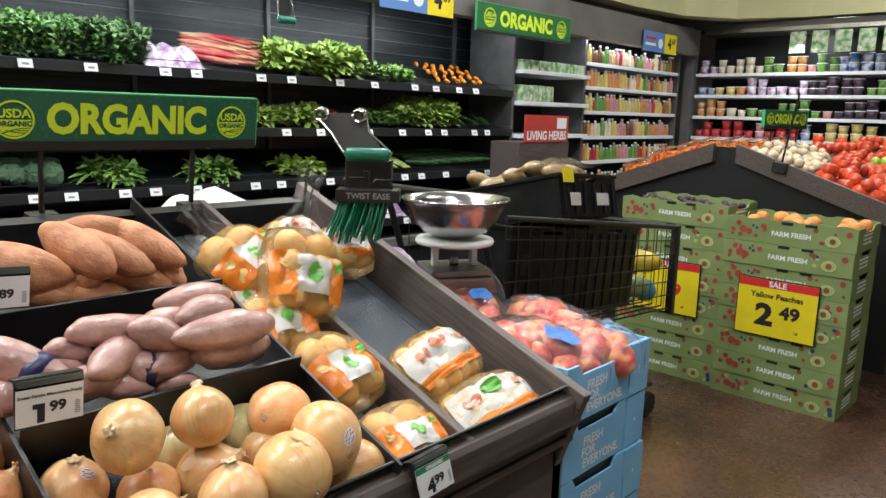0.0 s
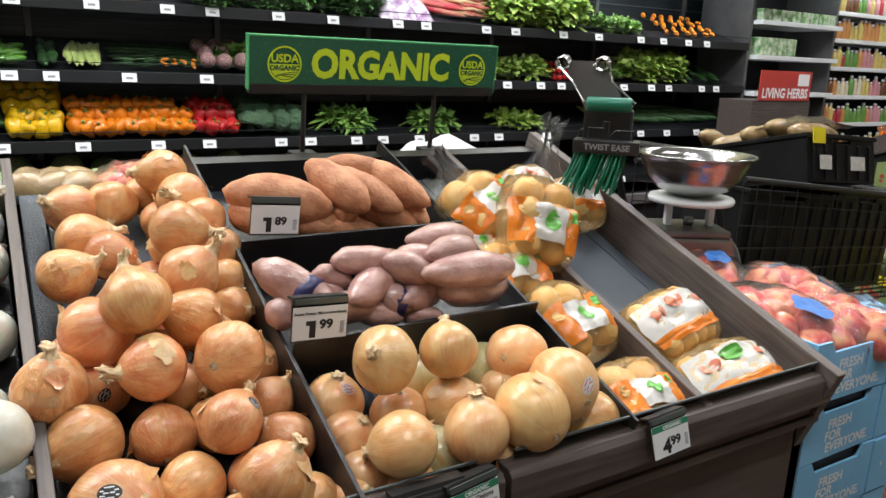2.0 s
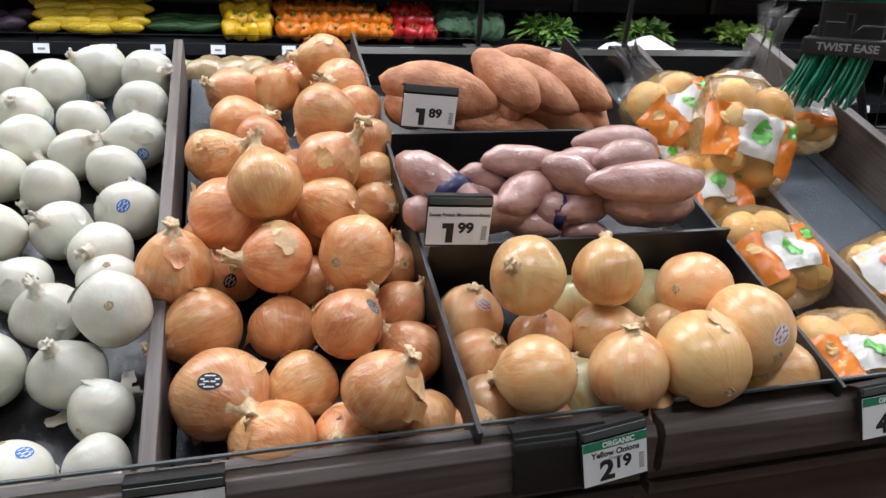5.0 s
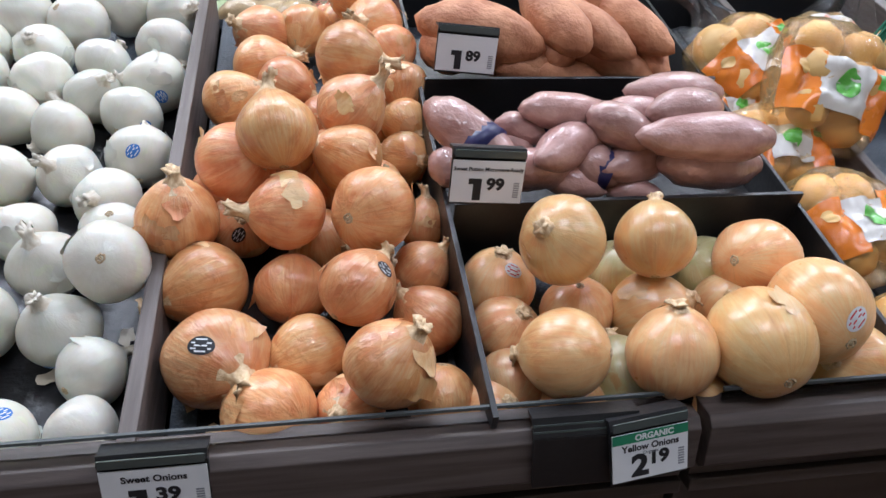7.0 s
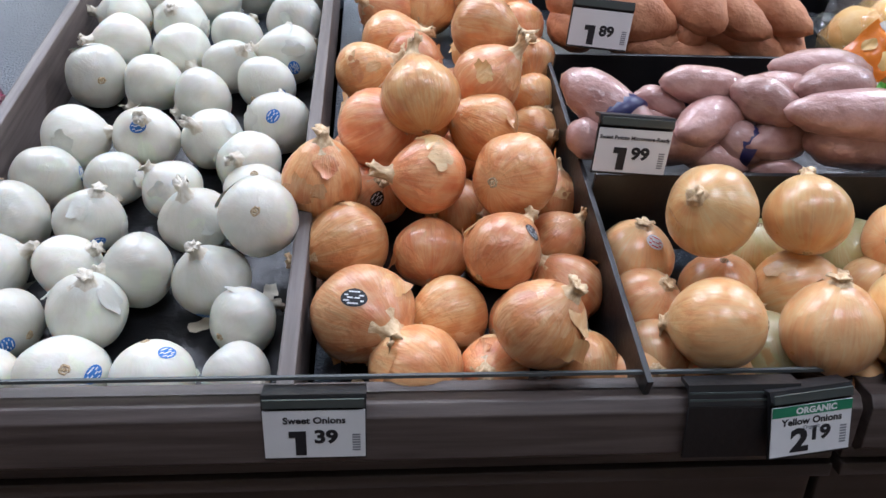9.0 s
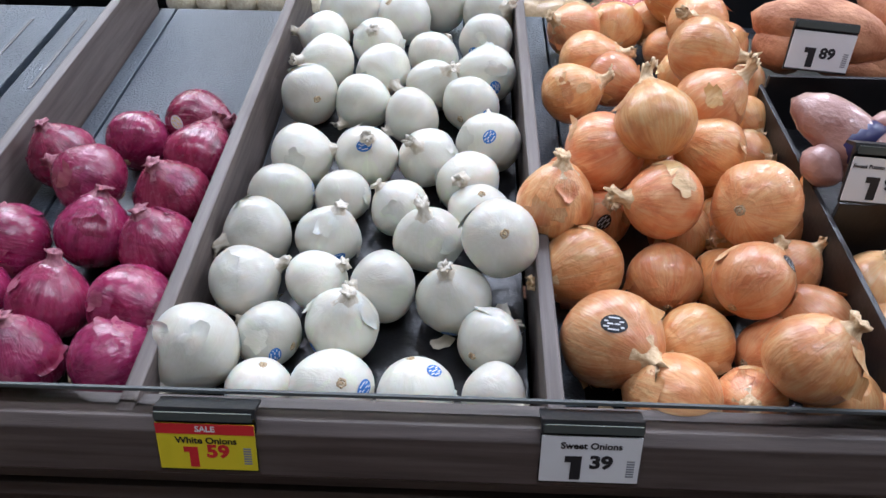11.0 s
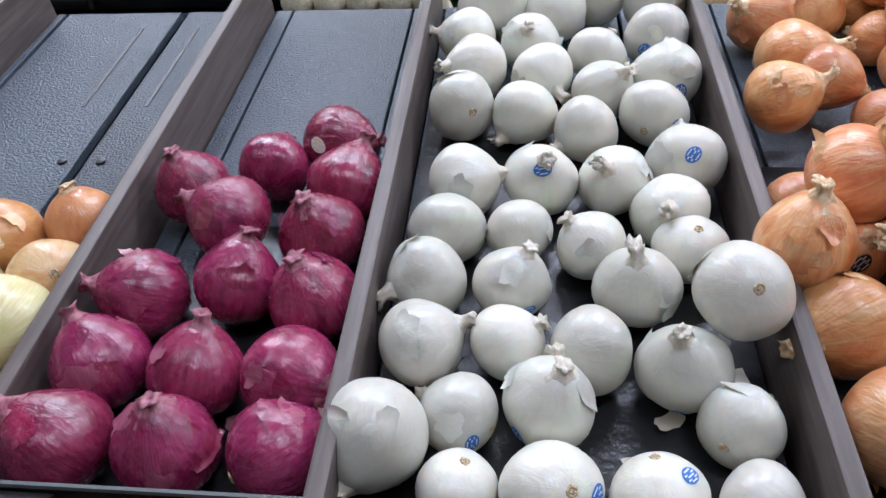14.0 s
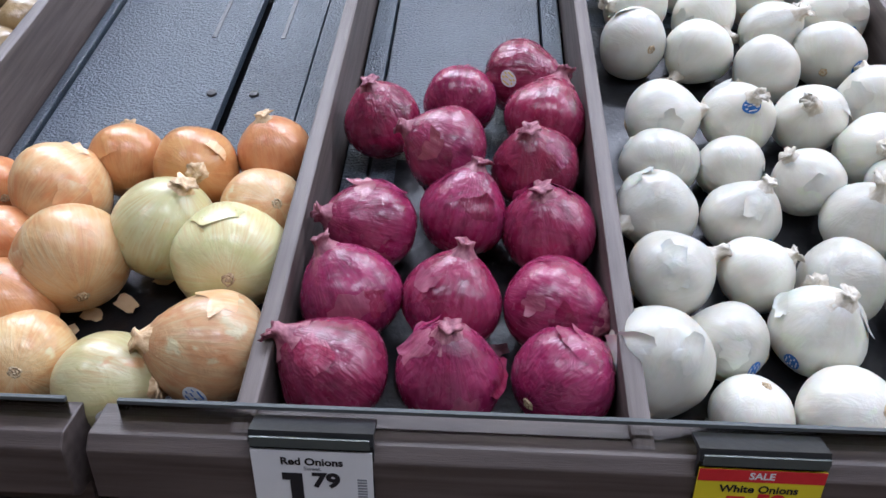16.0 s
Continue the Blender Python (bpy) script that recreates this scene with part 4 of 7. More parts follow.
def price_tag(x, big, small, title, sub="", style="white", m=None, twist=0.0, wide=0.0885, label="", tall=0.050):
    card = CARD_YELLOW if style == "sale" else CARD
    ink = RED_INK if style == "sale" else INK
    tag = thing("price_tag", label, "price tag", m if m is not None else pose(x, -0.010, 0.8775), "price tags")
    back = [(0.020, 0.011), (0.0, 0.014), (-0.004, 0.006), (-0.001, 0.0), (-0.003, -tall - 0.003), (-0.001, -tall - 0.003), (0.002, -0.002), (0.003, 0.009), (0.020, 0.008)]
    part("holder", extruded(back, -0.001, wide + 0.001, "x"), BLACK, tag, "black plastic clip holder")
    part("clip_strip", box(0.001, wide - 0.001, -0.0062, -0.0046, 0.004, 0.0125), STRIP_GREY, tag, "grey-green clear strip")
    face = part("card", box(0, wide, -0.0048, -0.0034, -tall, 0.0), card, tag, "printed paper card", pose(0, 0, 0, 0, twist, 0))

    def word(w, size, mat, u, v, stretch=1.0):
        write(w, size, mat, face, pose(u * wide, -0.0052, -v * tall, 90), stretch)

    top = 0.2
    if style == "sale":
        part("header", box(0, wide, -0.0051, -0.0048, -0.011, 0.0), RED_INK, face, "red sale band")
        word("SALE", 0.0085, WHITE_INK, 0.5, 0.11)
        top = 0.36
    if style == "organic":
        part("header", box(0, wide, -0.0051, -0.0048, -0.010, 0.0), GREEN_INK, face, "green organic band")
        word("ORGANIC", 0.0085, WHITE_INK, 0.55, 0.11)
        top = 0.32
    if title:
        word(title, 0.0095 if len(title) < 16 else 0.0062, INK, 0.5, top)
    if sub:
        word(sub, 0.005, INK_GREY, 0.5, top + 0.13)
    low = 0.68 if style == "white" else 0.72
    word(big, 0.036 if style == "white" else 0.031, ink, 0.36, low, 1.1)
    word(small, 0.019, ink, 0.61, low - 0.12, 1.1)
    for k in range(7):
        part("barcode", box(wide * 0.87, wide * 0.95, -0.0051, -0.0048, -tall * (0.5 + 0.055 * k) - 0.0016, -tall * (0.5 + 0.055 * k)), INK_GREY, face)
    return tag


price_tag(0.800, "1", "39", "Sweet Onions", label="white sweet onion price tag on the taupe rail")
price_tag(0.457, "1", "59", "White Onions", style="sale", label="yellow and red sale tag for white onions")
price_tag(0.137, "1", "79", "Red Onions", "Sweet", label="white red onion price tag on the taupe rail")
price_tag(0, "2", "19", "Yellow Onions", "Organic", "organic", pose(1.246, -0.030, 0.884, -8, -5, 4), label="tilted organic yellow onion price tag on the rail", wide=0.076)
hold = thing("tag_holder", "empty black plastic tag holder clipped askew on the rail", "tag holder", pose(1.178, -0.012, 0.872, -6, -3, -4))
part("clip", extruded([(0.018, 0.022), (-0.004, 0.024), (-0.010, 0.004), (-0.006, 0.004), (0.0, 0.018), (0.018, 0.018)], 0, 0.1, "x"), BLACK, hold)
part("face_plate", extruded([(-0.010, 0.006), (-0.002, -0.052), (0.001, -0.052), (-0.006, 0.004)], 0, 0.1, "x"), BLACK, hold, "bare black card face")
for z in (0.010, 0.016):
    part("ridge", box(0.0, 0.1, -0.0085 + 0.3 * (z - 0.01), -0.006, z, z + 0.002), STRIP_GREY, hold, "thin grey ridge")
price_tag(0, "4", "99", "", "Organic", "organic", pose(1.612, -0.016, 0.884, -14, -4, 0), label="curled organic potato price tag on the rail", wide=0.076)
price_tag(0, "1", "99", "Sweet Potato Microwave-Ready", m=pose(1.141, 0.232, 1.068, 2, 3.4, 0), label="white price tag clipped to a black bin front", wide=0.0830)
price_tag(0, "1", "89", "", m=pose(1.165, 0.497, 1.166, 2, 4.7, 0), label="white price tag with a green edge on a black bin front", wide=0.0850)


# ---- sweet potatoes ----
SPUD_ORANGE = material("sweet_potato_skin", (0.40, 0.15, 0.065), (0.63, 0.30, 0.155), 0.62, scale=34, stretch=(0.8, 1, 1), bump=0.55, fine=150, spread=0.12)
SPUD_PINK = material("wrapped_sweet_potato_skin", (0.33, 0.16, 0.135), (0.52, 0.31, 0.27), 0.45, scale=40, stretch=(0.7, 1, 1), bump=0.4, fine=160, spread=0.14, rough_vary=0.16, wrap=0.9)
LABEL_NAVY = plain("navy_label", (0.02, 0.02, 0.09), 0.35)


def spud_mesh(seed, length, thick, mat):
    rng = random.Random(seed)
    b1, b2, sk = rng.uniform(-0.12, 0.12), rng.uniform(-0.1, 0.1), rng.uniform(-0.25, 0.25)
    rings = [(0, -0.5)]
    for i in range(1, 16):
        f = i / 16
        r = 0.5 * (math.sin(math.pi * f) ** 0.5) * (1 + sk * (f - 0.5)) * (1 if 0.14 < f < 0.86 else 0.9)
        rings.append((r, f - 0.5))
    rings.append((0, 0.5))

    def bend(p):
        lump = 1 + 0.13 * noise.noise(Vector((p.x, p.y, p.z * 2.2)) * 1.7 + Vector((seed * 7.7, 0, 0))) + 0.03 * noise.noise(p * 6 + Vector((seed, 9, 0)))
        return Vector((p.z * length, (p.x * lump + b1 * math.sin(p.z * 3)) * thick, (p.y * lump + b2 * math.sin(p.z * 3)) * thick))

    return mesh_of("root_body", lathe(rings, 16, bend=bend), mat, True)


for i, (u, v, w, length, thick, turn) in enumerate(RAW_SPUDS + [(1.414, 0.642, 0.151, 0.156, 0.055, -45), (1.478, 0.656, 0.156, 0.166, 0.057, -52), (1.294, 0.624, 0.105, 0.138, 0.051, -5)]):
    tagged(part("sweet_potato", spud_mesh(i, length * 1.14, thick * 1.2, SPUD_ORANGE), None, m=on_deck(u, v, w, pose(0, 0, 0, 0, 8, turn))), "raw orange sweet potato with matt skin in a black bin", "sweet potato", "sweet potatoes")
for i, (u, v, w, length, thick, turn) in enumerate(WRAPPED_SPUDS + [(1.408, 0.394, 0.158, 0.127, 0.047, 22), (1.217, 0.353, 0.112, 0.127, 0.047, -20), (1.271, 0.344, 0.117, 0.118, 0.046, 12), (1.371, 0.417, 0.13, 0.137, 0.05, -8)]):
    sp = tagged(part("sweet_potato", spud_mesh(i + 30, length * 1.14, thick * 1.2, SPUD_PINK), None, m=on_deck(u, v, w, pose(0, 0, 0, 0, 8, turn))), "pinkish sweet potato in tight glossy plastic wrap", "sweet potato", "wrapped sweet potatoes")
    if i in (0, 4, 5, 6, 9, 11):
        part("label_band", lathe([(thick * 0.42, -0.013), (thick * 0.565, -0.012), (thick * 0.57, 0.012), (thick * 0.42, 0.013)], 18, bend=lambda p: Vector((p.z + length * 0.12, p.x, p.y))), LABEL_NAVY, sp, "navy printed label", smooth=True)


# ---- the organic sign ----
def seal(parent, x, y, z, r):
    """A round green seal with a lime rim and field lines."""
    rim = bmesh.new()
    for a, b in ((0.97, 1.0),):
        lathe([(r * 0.9, 0), (r, 0), (r, 0.0012), (r * 0.9, 0.0012), (r * 0.9, 0)], 36, rim)
    part("seal_rim", rim, LIME_INK, parent, m=pose(x, y, z, 90))
    half = [(r * 0.86 * math.cos(math.pi + math.pi * k / 14), r * 0.86 * math.sin(math.pi + math.pi * k / 14)) for k in range(15)]
    part("seal_field", extruded(half, y - 0.0008, y, "y", bm=None), LIME_INK, parent, m=pose(x, 0, z))
    write("USDA", r * 0.62, LIME_INK, parent, pose(x, y - 0.001, z + r * 0.3, 90))
    write("ORGANIC", r * 0.38, SIGN_GREEN, parent, pose(x, y - 0.0016, z - r * 0.22, 90))
    for k in range(3):
        part("field_line", tube([(x - r * (0.6 - 0.1 * k), y - 0.0012, z - r * (0.75 - 0.1 * k) + 0.0), (x, y - 0.0012, z - r * (0.5 + 0.08 * k)), (x + r * (0.7 - 0.1 * k), y - 0.0012, z - r * (0.42 + 0.14 * k))], r * 0.02, 4), SIGN_GREEN, parent)


def organic_sign(m, w, h, posts, label, board=SIGN_GREEN, edge=SIGN_EDGE, post_len=0.15, size=0.5):
    sg = thing("organic_sign", label, "sign", m, "organic signs")
    part("board", box(0, w, -0.010, 0.010, 0, h, 0.001), board, sg, "dark green sign board")
    part("board_edge", box(-0.002, 0.0, -0.011, 0.011, 0, h), edge, sg)
    part("board_edge", box(w, w + 0.002, -0.011, 0.011, 0, h), edge, sg)
    part("board_edge", box(-0.002, w + 0.002, -0.011, 0.011, h, h + 0.003), edge, sg)
    part("sign_channel", box(0, w, -0.012, 0.012, -0.008, 0.014, 0.002), BLACK, sg)
    write("ORGANIC", h * size * 1.5, LIME_INK, sg, pose(w * 0.5, -0.0115, h * 0.5, 90), w / h / 6.1)
    seal(sg, w * 0.122, -0.0112, h * 0.5, h * 0.34)
    seal(sg, w * 0.888, -0.0112, h * 0.5, h * 0.34)
    for px in posts:
        part("post", tube([(px, 0, -post_len), (px, 0, 0)], 0.006, 10), BLACK, sg)
        part("foot", box(px - 0.03, px + 0.03, -0.02, 0.02, -post_len - 0.012, -post_len + 0.006, 0.003), BLACK, sg)
    return sg


organic_sign(pose(1.292, 0.93, 1.338, 7, 0, 0), 0.648, 0.116, (0.131, 0.478), "dark green organic sign on two black posts")


# ---- bags of potatoes ----
BAG_FILM = clear("tinted_potato_bag_film", (0.95, 0.66, 0.26), 0.16, 0.16, 0.7, 50)
POTATO_GOLD = material("yellow_potato_skin", (0.58, 0.34, 0.10), (0.70, 0.47, 0.17), 0.5, scale=20, bump=0.2, fine=80, spread=0.1)
PRINT_ORANGE = material("orange_bag_print", (0.66, 0.17, 0.015), (0.78, 0.24, 0.025), 0.25, scale=16, bump=0.35, fine=30)
PRINT_WHITE = material("white_bag_print", (0.52, 0.50, 0.46), (0.64, 0.62, 0.58), 0.25, scale=16, bump=0.35, fine=30)
PRINT_GREEN = plain("green_leaf_print", (0.12, 0.42, 0.06), 0.3)
PRINT_ROSE = plain("faded_red_bag_print", (0.7, 0.22, 0.12), 0.3)


def pillow(seed, sx, sy, sz):
    """A lumpy filled bag: a place on its upper and lower skin for each of two numbers in -1..1."""
    def at(a, b, lift=0.0, side=1):
        edge = max(0.0, (1 - abs(a) ** 2.6) * (1 - abs(b) ** 2.6)) ** 0.42
        lump = 0.5 + 0.5 * noise.noise(Vector((a * 2.1 * sx / 0.08, b * 2.1 * sy / 0.08, seed * 5.3 + side)))
        fold = 0.006 * noise.noise(Vector((a * 7, b * 7, seed + 3.3))) + 0.004 * noise.noise(Vector((a * 3, b * 16, seed + 8.1)))
        shrink = 1 - 0.10 * (a * a) * (b * b) - 0.07 * abs(a * b)
        return Vector((a * sx * shrink, b * sy * shrink, side * (sz * edge * (0.6 + 0.7 * lump) + lift) + fold * edge))
    return at


def patch(at, a0, a1, b0, b1, lift, name, mat, parent, n=10, label="", round_it=False):
    bm, rows = bmesh.new(), []
    for j in range(n + 1):
        row = []
        for i in range(n + 1):
            p, q = -1 + 2 * i / n, -1 + 2 * j / n
            if round_it:
                p, q = p * math.sqrt(1 - q * q / 2), q * math.sqrt(1 - p * p / 2)
            row.append(bm.verts.new(at((a0 + a1) / 2 + p * (a1 - a0) / 2, (b0 + b1) / 2 + q * (b1 - b0) / 2, lift)))
        rows.append(row)
    for r0, r1 in zip(rows, rows[1:]):
        for i in range(n):
            bm.faces.new((r0[i], r0[i + 1], r1[i + 1], r1[i]))
    return part(name, bm, mat, parent, label, smooth=True)


def potato_bag(seed, m, sx, sy, sz, label, front=PRINT_ORANGE, panel=True, tail=0.0):
    """Potatoes in a film bag: lumps inside, printed bands and a white panel on the film, gathered at one end."""
    rng = random.Random(seed)
    bag = thing("potato_bag", label, "bag of potatoes", m, "bags of potatoes")
    at = pillow(seed, sx, sy, sz)
    nx, ny = max(2, round(sx / (0.036 if front is PRINT_ORANGE else 0.03))), max(2, round(sy / (0.036 if front is PRINT_ORANGE else 0.03)))
    for i in range(nx):
        for j in range(ny):
            a, b = (i + 0.5) / nx * 1.5 - 0.75, (j + 0.5) / ny * 1.5 - 0.75
            top = at(a, b).z
            r = min(sx / nx, sy / ny) * rng.uniform(0.86, 1.02)
            lump = lathe([(0, -1), (0.6, -0.8), (0.95, -0.3), (0.95, 0.3), (0.6, 0.8), (0, 1)], 12, bend=lambda p: Vector((p.x * r, p.z * r * 1.15, p.y * r)))
            part("potato", lump, POTATO_GOLD, bag, m=pose(a * sx, b * sy, top - r * 1.02, 0, 0, rng.uniform(0, 180)), smooth=True)
    film, n = bmesh.new(), 16
    for side in (1, -1):
        rows = [[film.verts.new(at(-1 + 2 * i / n, -1 + 2 * j / n, 0.0015, side)) for i in range(n + 1)] for j in range(n + 1)]
        for r0, r1 in zip(rows, rows[1:]):
            for i in range(n):
                film.faces.new((r0[i], r0[i + 1], r1[i + 1], r1[i]) if side > 0 else (r0[i], r1[i], r1[i + 1], r0[i + 1]))
    bmesh.ops.remove_doubles(film, verts=film.verts[:], dist=0.003)
    part("film", film, BAG_FILM, bag, "tinted clear film", smooth=True).visible_shadow = False
    if front is PRINT_ORANGE:
        patch(at, -0.97, -0.42, -0.75, 0.2, 0.003, "printed_band", front, bag, label="orange printed band")
        patch(at, 0.36, 0.97, -0.75, 0.25, 0.003, "printed_band", front, bag, label="orange printed band")
        patch(at, -0.44, 0.38, -0.62, 0.12, 0.004, "white_panel", PRINT_WHITE, bag, label="white printed panel")
        patch(at, -0.2, 0.14, -0.42, -0.02, 0.0055, "leaf_mark", PRINT_GREEN, bag, label="green leaf mark", round_it=True)
        patch(at, 0.5, 0.72, -0.1, 0.14, 0.005, "leaf_mark", PRINT_GREEN, bag)
        patch(at, -0.8, -0.6, -0.2, 0.05, 0.005, "fruit_mark", POTATO_GOLD, bag, round_it=True)
    else:
        patch(at, -0.95, 0.95, -0.35, 0.6, 0.003, "white_panel", PRINT_WHITE, bag, label="white printed panel")
        patch(at, -0.95, 0.95, -0.62, -0.33, 0.0035, "printed_band", PRINT_ORANGE, bag, label="orange printed band")
        patch(at, -0.25, 0.25, 0.1, 0.5, 0.005, "leaf_mark", PRINT_GREEN if seed % 2 else PRINT_ROSE, bag, round_it=True)
        for a in (-0.75, -0.55, 0.5):
            patch(at, a, a + 0.16, 0.0, 0.3, 0.005, "fruit_mark", PRINT_ROSE, bag, n=6, round_it=True)
    if tail:
        tb, rows = bmesh.new(), []
        for j in range(7):
            f = j / 6
            w = sx * (0.75 - 0.62 * math.sin(math.pi * min(f * 1.3, 1) / 2) + 0.45 * max(0, f - 0.45))
            rows.append([tb.verts.new((w * (i / 8 - 1), sy * 0.9 + tail * f, sz * 0.25 + 0.35 * tail * f + 0.012 * math.sin(i * 1.1 + seed) * (0.4 + f))) for i in range(17)])
        for r0, r1 in zip(rows, rows[1:]):
            for i in range(16):
                tb.faces.new((r0[i], r0[i + 1], r1[i + 1], r1[i]))
        part("gathered_neck", tb, FILM, bag, "crumpled clear bag neck", smooth=True)
    return bag


B = "orange and white film bag of yellow potatoes"
potato_bag(1, on_deck(1.69, 0.075, 0.052, pose(0, 0, 0, 6, 0, -4)), 0.075, 0.078, 0.045, B + " at the rail")
potato_bag(2, on_deck(1.682, 0.27, 0.062, pose(0, 0, 0, 10, 0, 6)), 0.078, 0.092, 0.052, B + " leaning back")
potato_bag(3, on_deck(1.665, 0.44, 0.06, pose(0, 0, 0, 12, 0, -8)), 0.075, 0.08, 0.05, B)
potato_bag(4, on_deck(1.735, 0.49, 0.14, pose(0, 0, 0, 34, 14, -16)), 0.09, 0.105, 0.06, B + " standing on the others", tail=0.13)
potato_bag(5, on_deck(1.685, 0.62, 0.10, pose(0, 0, 0, 14, -12, 22)), 0.09, 0.085, 0.058, B + " lying on its side", tail=0.08)
potato_bag(6, on_deck(1.64, 0.55, 0.055, pose(0, 0, 0, 20, 0, 10)), 0.055, 0.06, 0.04, B + " below the others")
W = "white film bag of small gold potatoes"
potato_bag(7, on_deck(1.925, 0.075, 0.045, pose(0, 0, 0, 8, 0, 4)), 0.125, 0.075, 0.04, W + " at the rail", PRINT_WHITE)
potato_bag(8, on_deck(1.915, 0.225, 0.05, pose(0, 0, 0, 10, 0, 12)), 0.115, 0.08, 0.042, W, PRINT_WHITE)
potato_bag(9, on_deck(2.0, 0.66, 0.065, pose(0, 0, 0, 20, 0, -6)), 0.07, 0.075, 0.05, W + " near the bag stand", PRINT_WHITE)
potato_bag(10, on_deck(1.9, 0.73, 0.07, pose(0, 0, 0, 20, 0, 8)), 0.08, 0.07, 0.045, W + " near the bag stand", PRINT_WHITE)


def crumpled_bag(seed, m, sx, sy, h, label, mat=FILM):
    rng = random.Random(seed)
    bm, n = bmesh.new(), 14
    rows = []
    for j in range(n + 1):
        row = []
        for i in range(n + 1):
            a, b = -1 + 2 * i / n, -1 + 2 * j / n
            z = h * max(0, 1 - a * a) * max(0, 1 - b * b) + 0.28 * h * noise.noise(Vector((a * 2.3, b * 2.3, seed)))
            row.append(bm.verts.new((a * sx + 0.1 * sx * noise.noise(Vector((b * 3, seed, a))), b * sy, max(z, 0.002) + rng.uniform(0, 0.004))))
        rows.append(row)
    for r0, r1 in zip(rows, rows[1:]):
        for i in range(n):
            bm.faces.new((r0[i], r0[i + 1], r1[i + 1], r1[i]))
    return tagged(part("plastic_bag", bm, mat, m=m, smooth=True), label, "plastic bag")


crumpled_bag(3, on_deck(1.70, 0.80, 0.004), 0.07, 0.11, 0.05, "crumpled clear plastic bag lying on a grey tray")
crumpled_bag(5, on_deck(1.72, 0.335, 0.006), 0.04, 0.07, 0.03, "crumpled clear plastic bag beside the potato bags")

# ---- the produce bag stand ----
GREEN_PLASTIC = plain("green_roller_plastic", (0.01, 0.16, 0.10), 0.35)
TIE_GREEN = material("green_twist_ties", (0.004, 0.11, 0.055), (0.01, 0.2, 0.11), 0.4, scale=40, bump=0.05)
STEEL = material("brushed_steel", (0.36, 0.36, 0.36), (0.48, 0.48, 0.47), 0.22, 1.0, scale=6, stretch=(1, 1, 8), bump=0.04, rough_vary=0.06)
STAND_GREY = material("dark_grey_sheet_metal", (0.10, 0.10, 0.10), (0.15, 0.15, 0.15), 0.4, 0.3, scale=5, bump=0.03)
st = thing("bag_stand", "black bag stand with a green roller and green twist ties", "bag stand", pose(2.01, 0.60, 0.0, 0, 0, -47))
part("stem", extruded([(-0.078, 1.0), (-0.04, 1.0), (0.03, 1.27), (-0.03, 1.27)], 0.0, 0.035, "y", bevel=0.003), BLACK, st)
part("back_plate", extruded([(-0.02, 1.315), (0.08, 1.315), (0.008, 1.425), (-0.082, 1.425)], 0.0, 0.004, "y"), STAND_GREY, st, "dark grey sheet metal plate")
for sx in (-1, 1):
    cx = -0.037 + sx * 0.045
    coil = [(cx + 0.015 * math.cos(k * 0.79) + 0.006 * k / 30, -0.012 + 0.02 * k / 30, 1.418 + 0.015 * math.sin(k * 0.79) + 0.005 * k / 30) for k in range(31)]
    part("spring_coil", tube(coil, 0.0026, 6), STEEL, st, "steel spring coil")
    part("spring_arm", tube([(cx + 0.016 * sx, 0.01, 1.42), (cx + 0.03, -0.03, 1.38), (0.037 + sx * 0.056, -0.06, 1.336), (0.037 + sx * 0.05, -0.06, 1.332)], 0.003, 6), STEEL, st)
part("roller", lathe([(0, -0.05), (0.014, -0.05), (0.016, -0.045), (0.016, 0.045), (0.014, 0.05), (0, 0.05)], 18, bend=lambda p: Vector((p.z + 0.037, p.x - 0.06, p.y + 1.332))), GREEN_PLASTIC, st, "green plastic roller", smooth=True)
part("tie_box", box(-0.036, 0.112, -0.075, -0.01, 1.222, 1.252, 0.003), BLACK, st)
part("tie_box_back", box(-0.02, 0.09, -0.03, 0.02, 1.24, 1.318, 0.004), BLACK, st)
part("wire_hook", tube([(-0.002, -0.078, 1.255), (-0.002, -0.078, 1.28), (0.03, -0.078, 1.28), (0.03, -0.078, 1.295), (0.042, -0.078, 1.295), (0.042, -0.078, 1.26), (0.058, -0.078, 1.276), (0.095, -0.078, 1.276), (0.095, -0.078, 1.255)], 0.0028, 6), BLACK, st)
write("TWIST EASE", 0.019, INK_GREY, st, pose(0.04, -0.0765, 1.237, 90))
rng = random.Random(8)
for k in range(70):
    x0, s = rng.uniform(-0.03, 0.085), rng.uniform(0.075, 0.105)
    y0 = rng.uniform(-0.07, -0.02)
    x1 = -0.062 + (x0 + 0.03) / 0.115 * 0.125 + rng.uniform(-0.008, 0.008)
    part("twist_tie", tube([(x0, y0, 1.225), ((x0 + x1) / 2, y0 - 0.006, 1.18), (x1, y0 - rng.uniform(0, 0.02), 1.228 - s)], 0.0026, 4), TIE_GREEN, st)

roll = thing("bag_roller", "black bag holder with a green roller under the cooler canopy", "bag holder", pose(3.480, 3.0, 1.941))
part("plate", extruded([(-0.05, 0.16), (0.05, 0.16), (0.035, 0.0), (-0.035, 0.0)], 0.0, 0.006, "y"), BLACK, roll)
part("bracket", box(-0.012, 0.012, 0.006, 0.085, 0.12, 0.14), BLACK, roll)
part("roller", lathe([(0, -0.055), (0.02, -0.055), (0.022, -0.05), (0.022, 0.05), (0.02, 0.055), (0, 0.055)], 16, bend=lambda p: Vector((p.z, p.x - 0.03, p.y))), GREEN_PLASTIC, roll, "green plastic roller", smooth=True)
for sx in (-1, 1):
    part("spring_arm", tube([(0.058 * sx, -0.03, 0.0), (0.052 * sx, -0.02, 0.08), (0.04 * sx, -0.006, 0.14)], 0.004, 6), STEEL, roll)

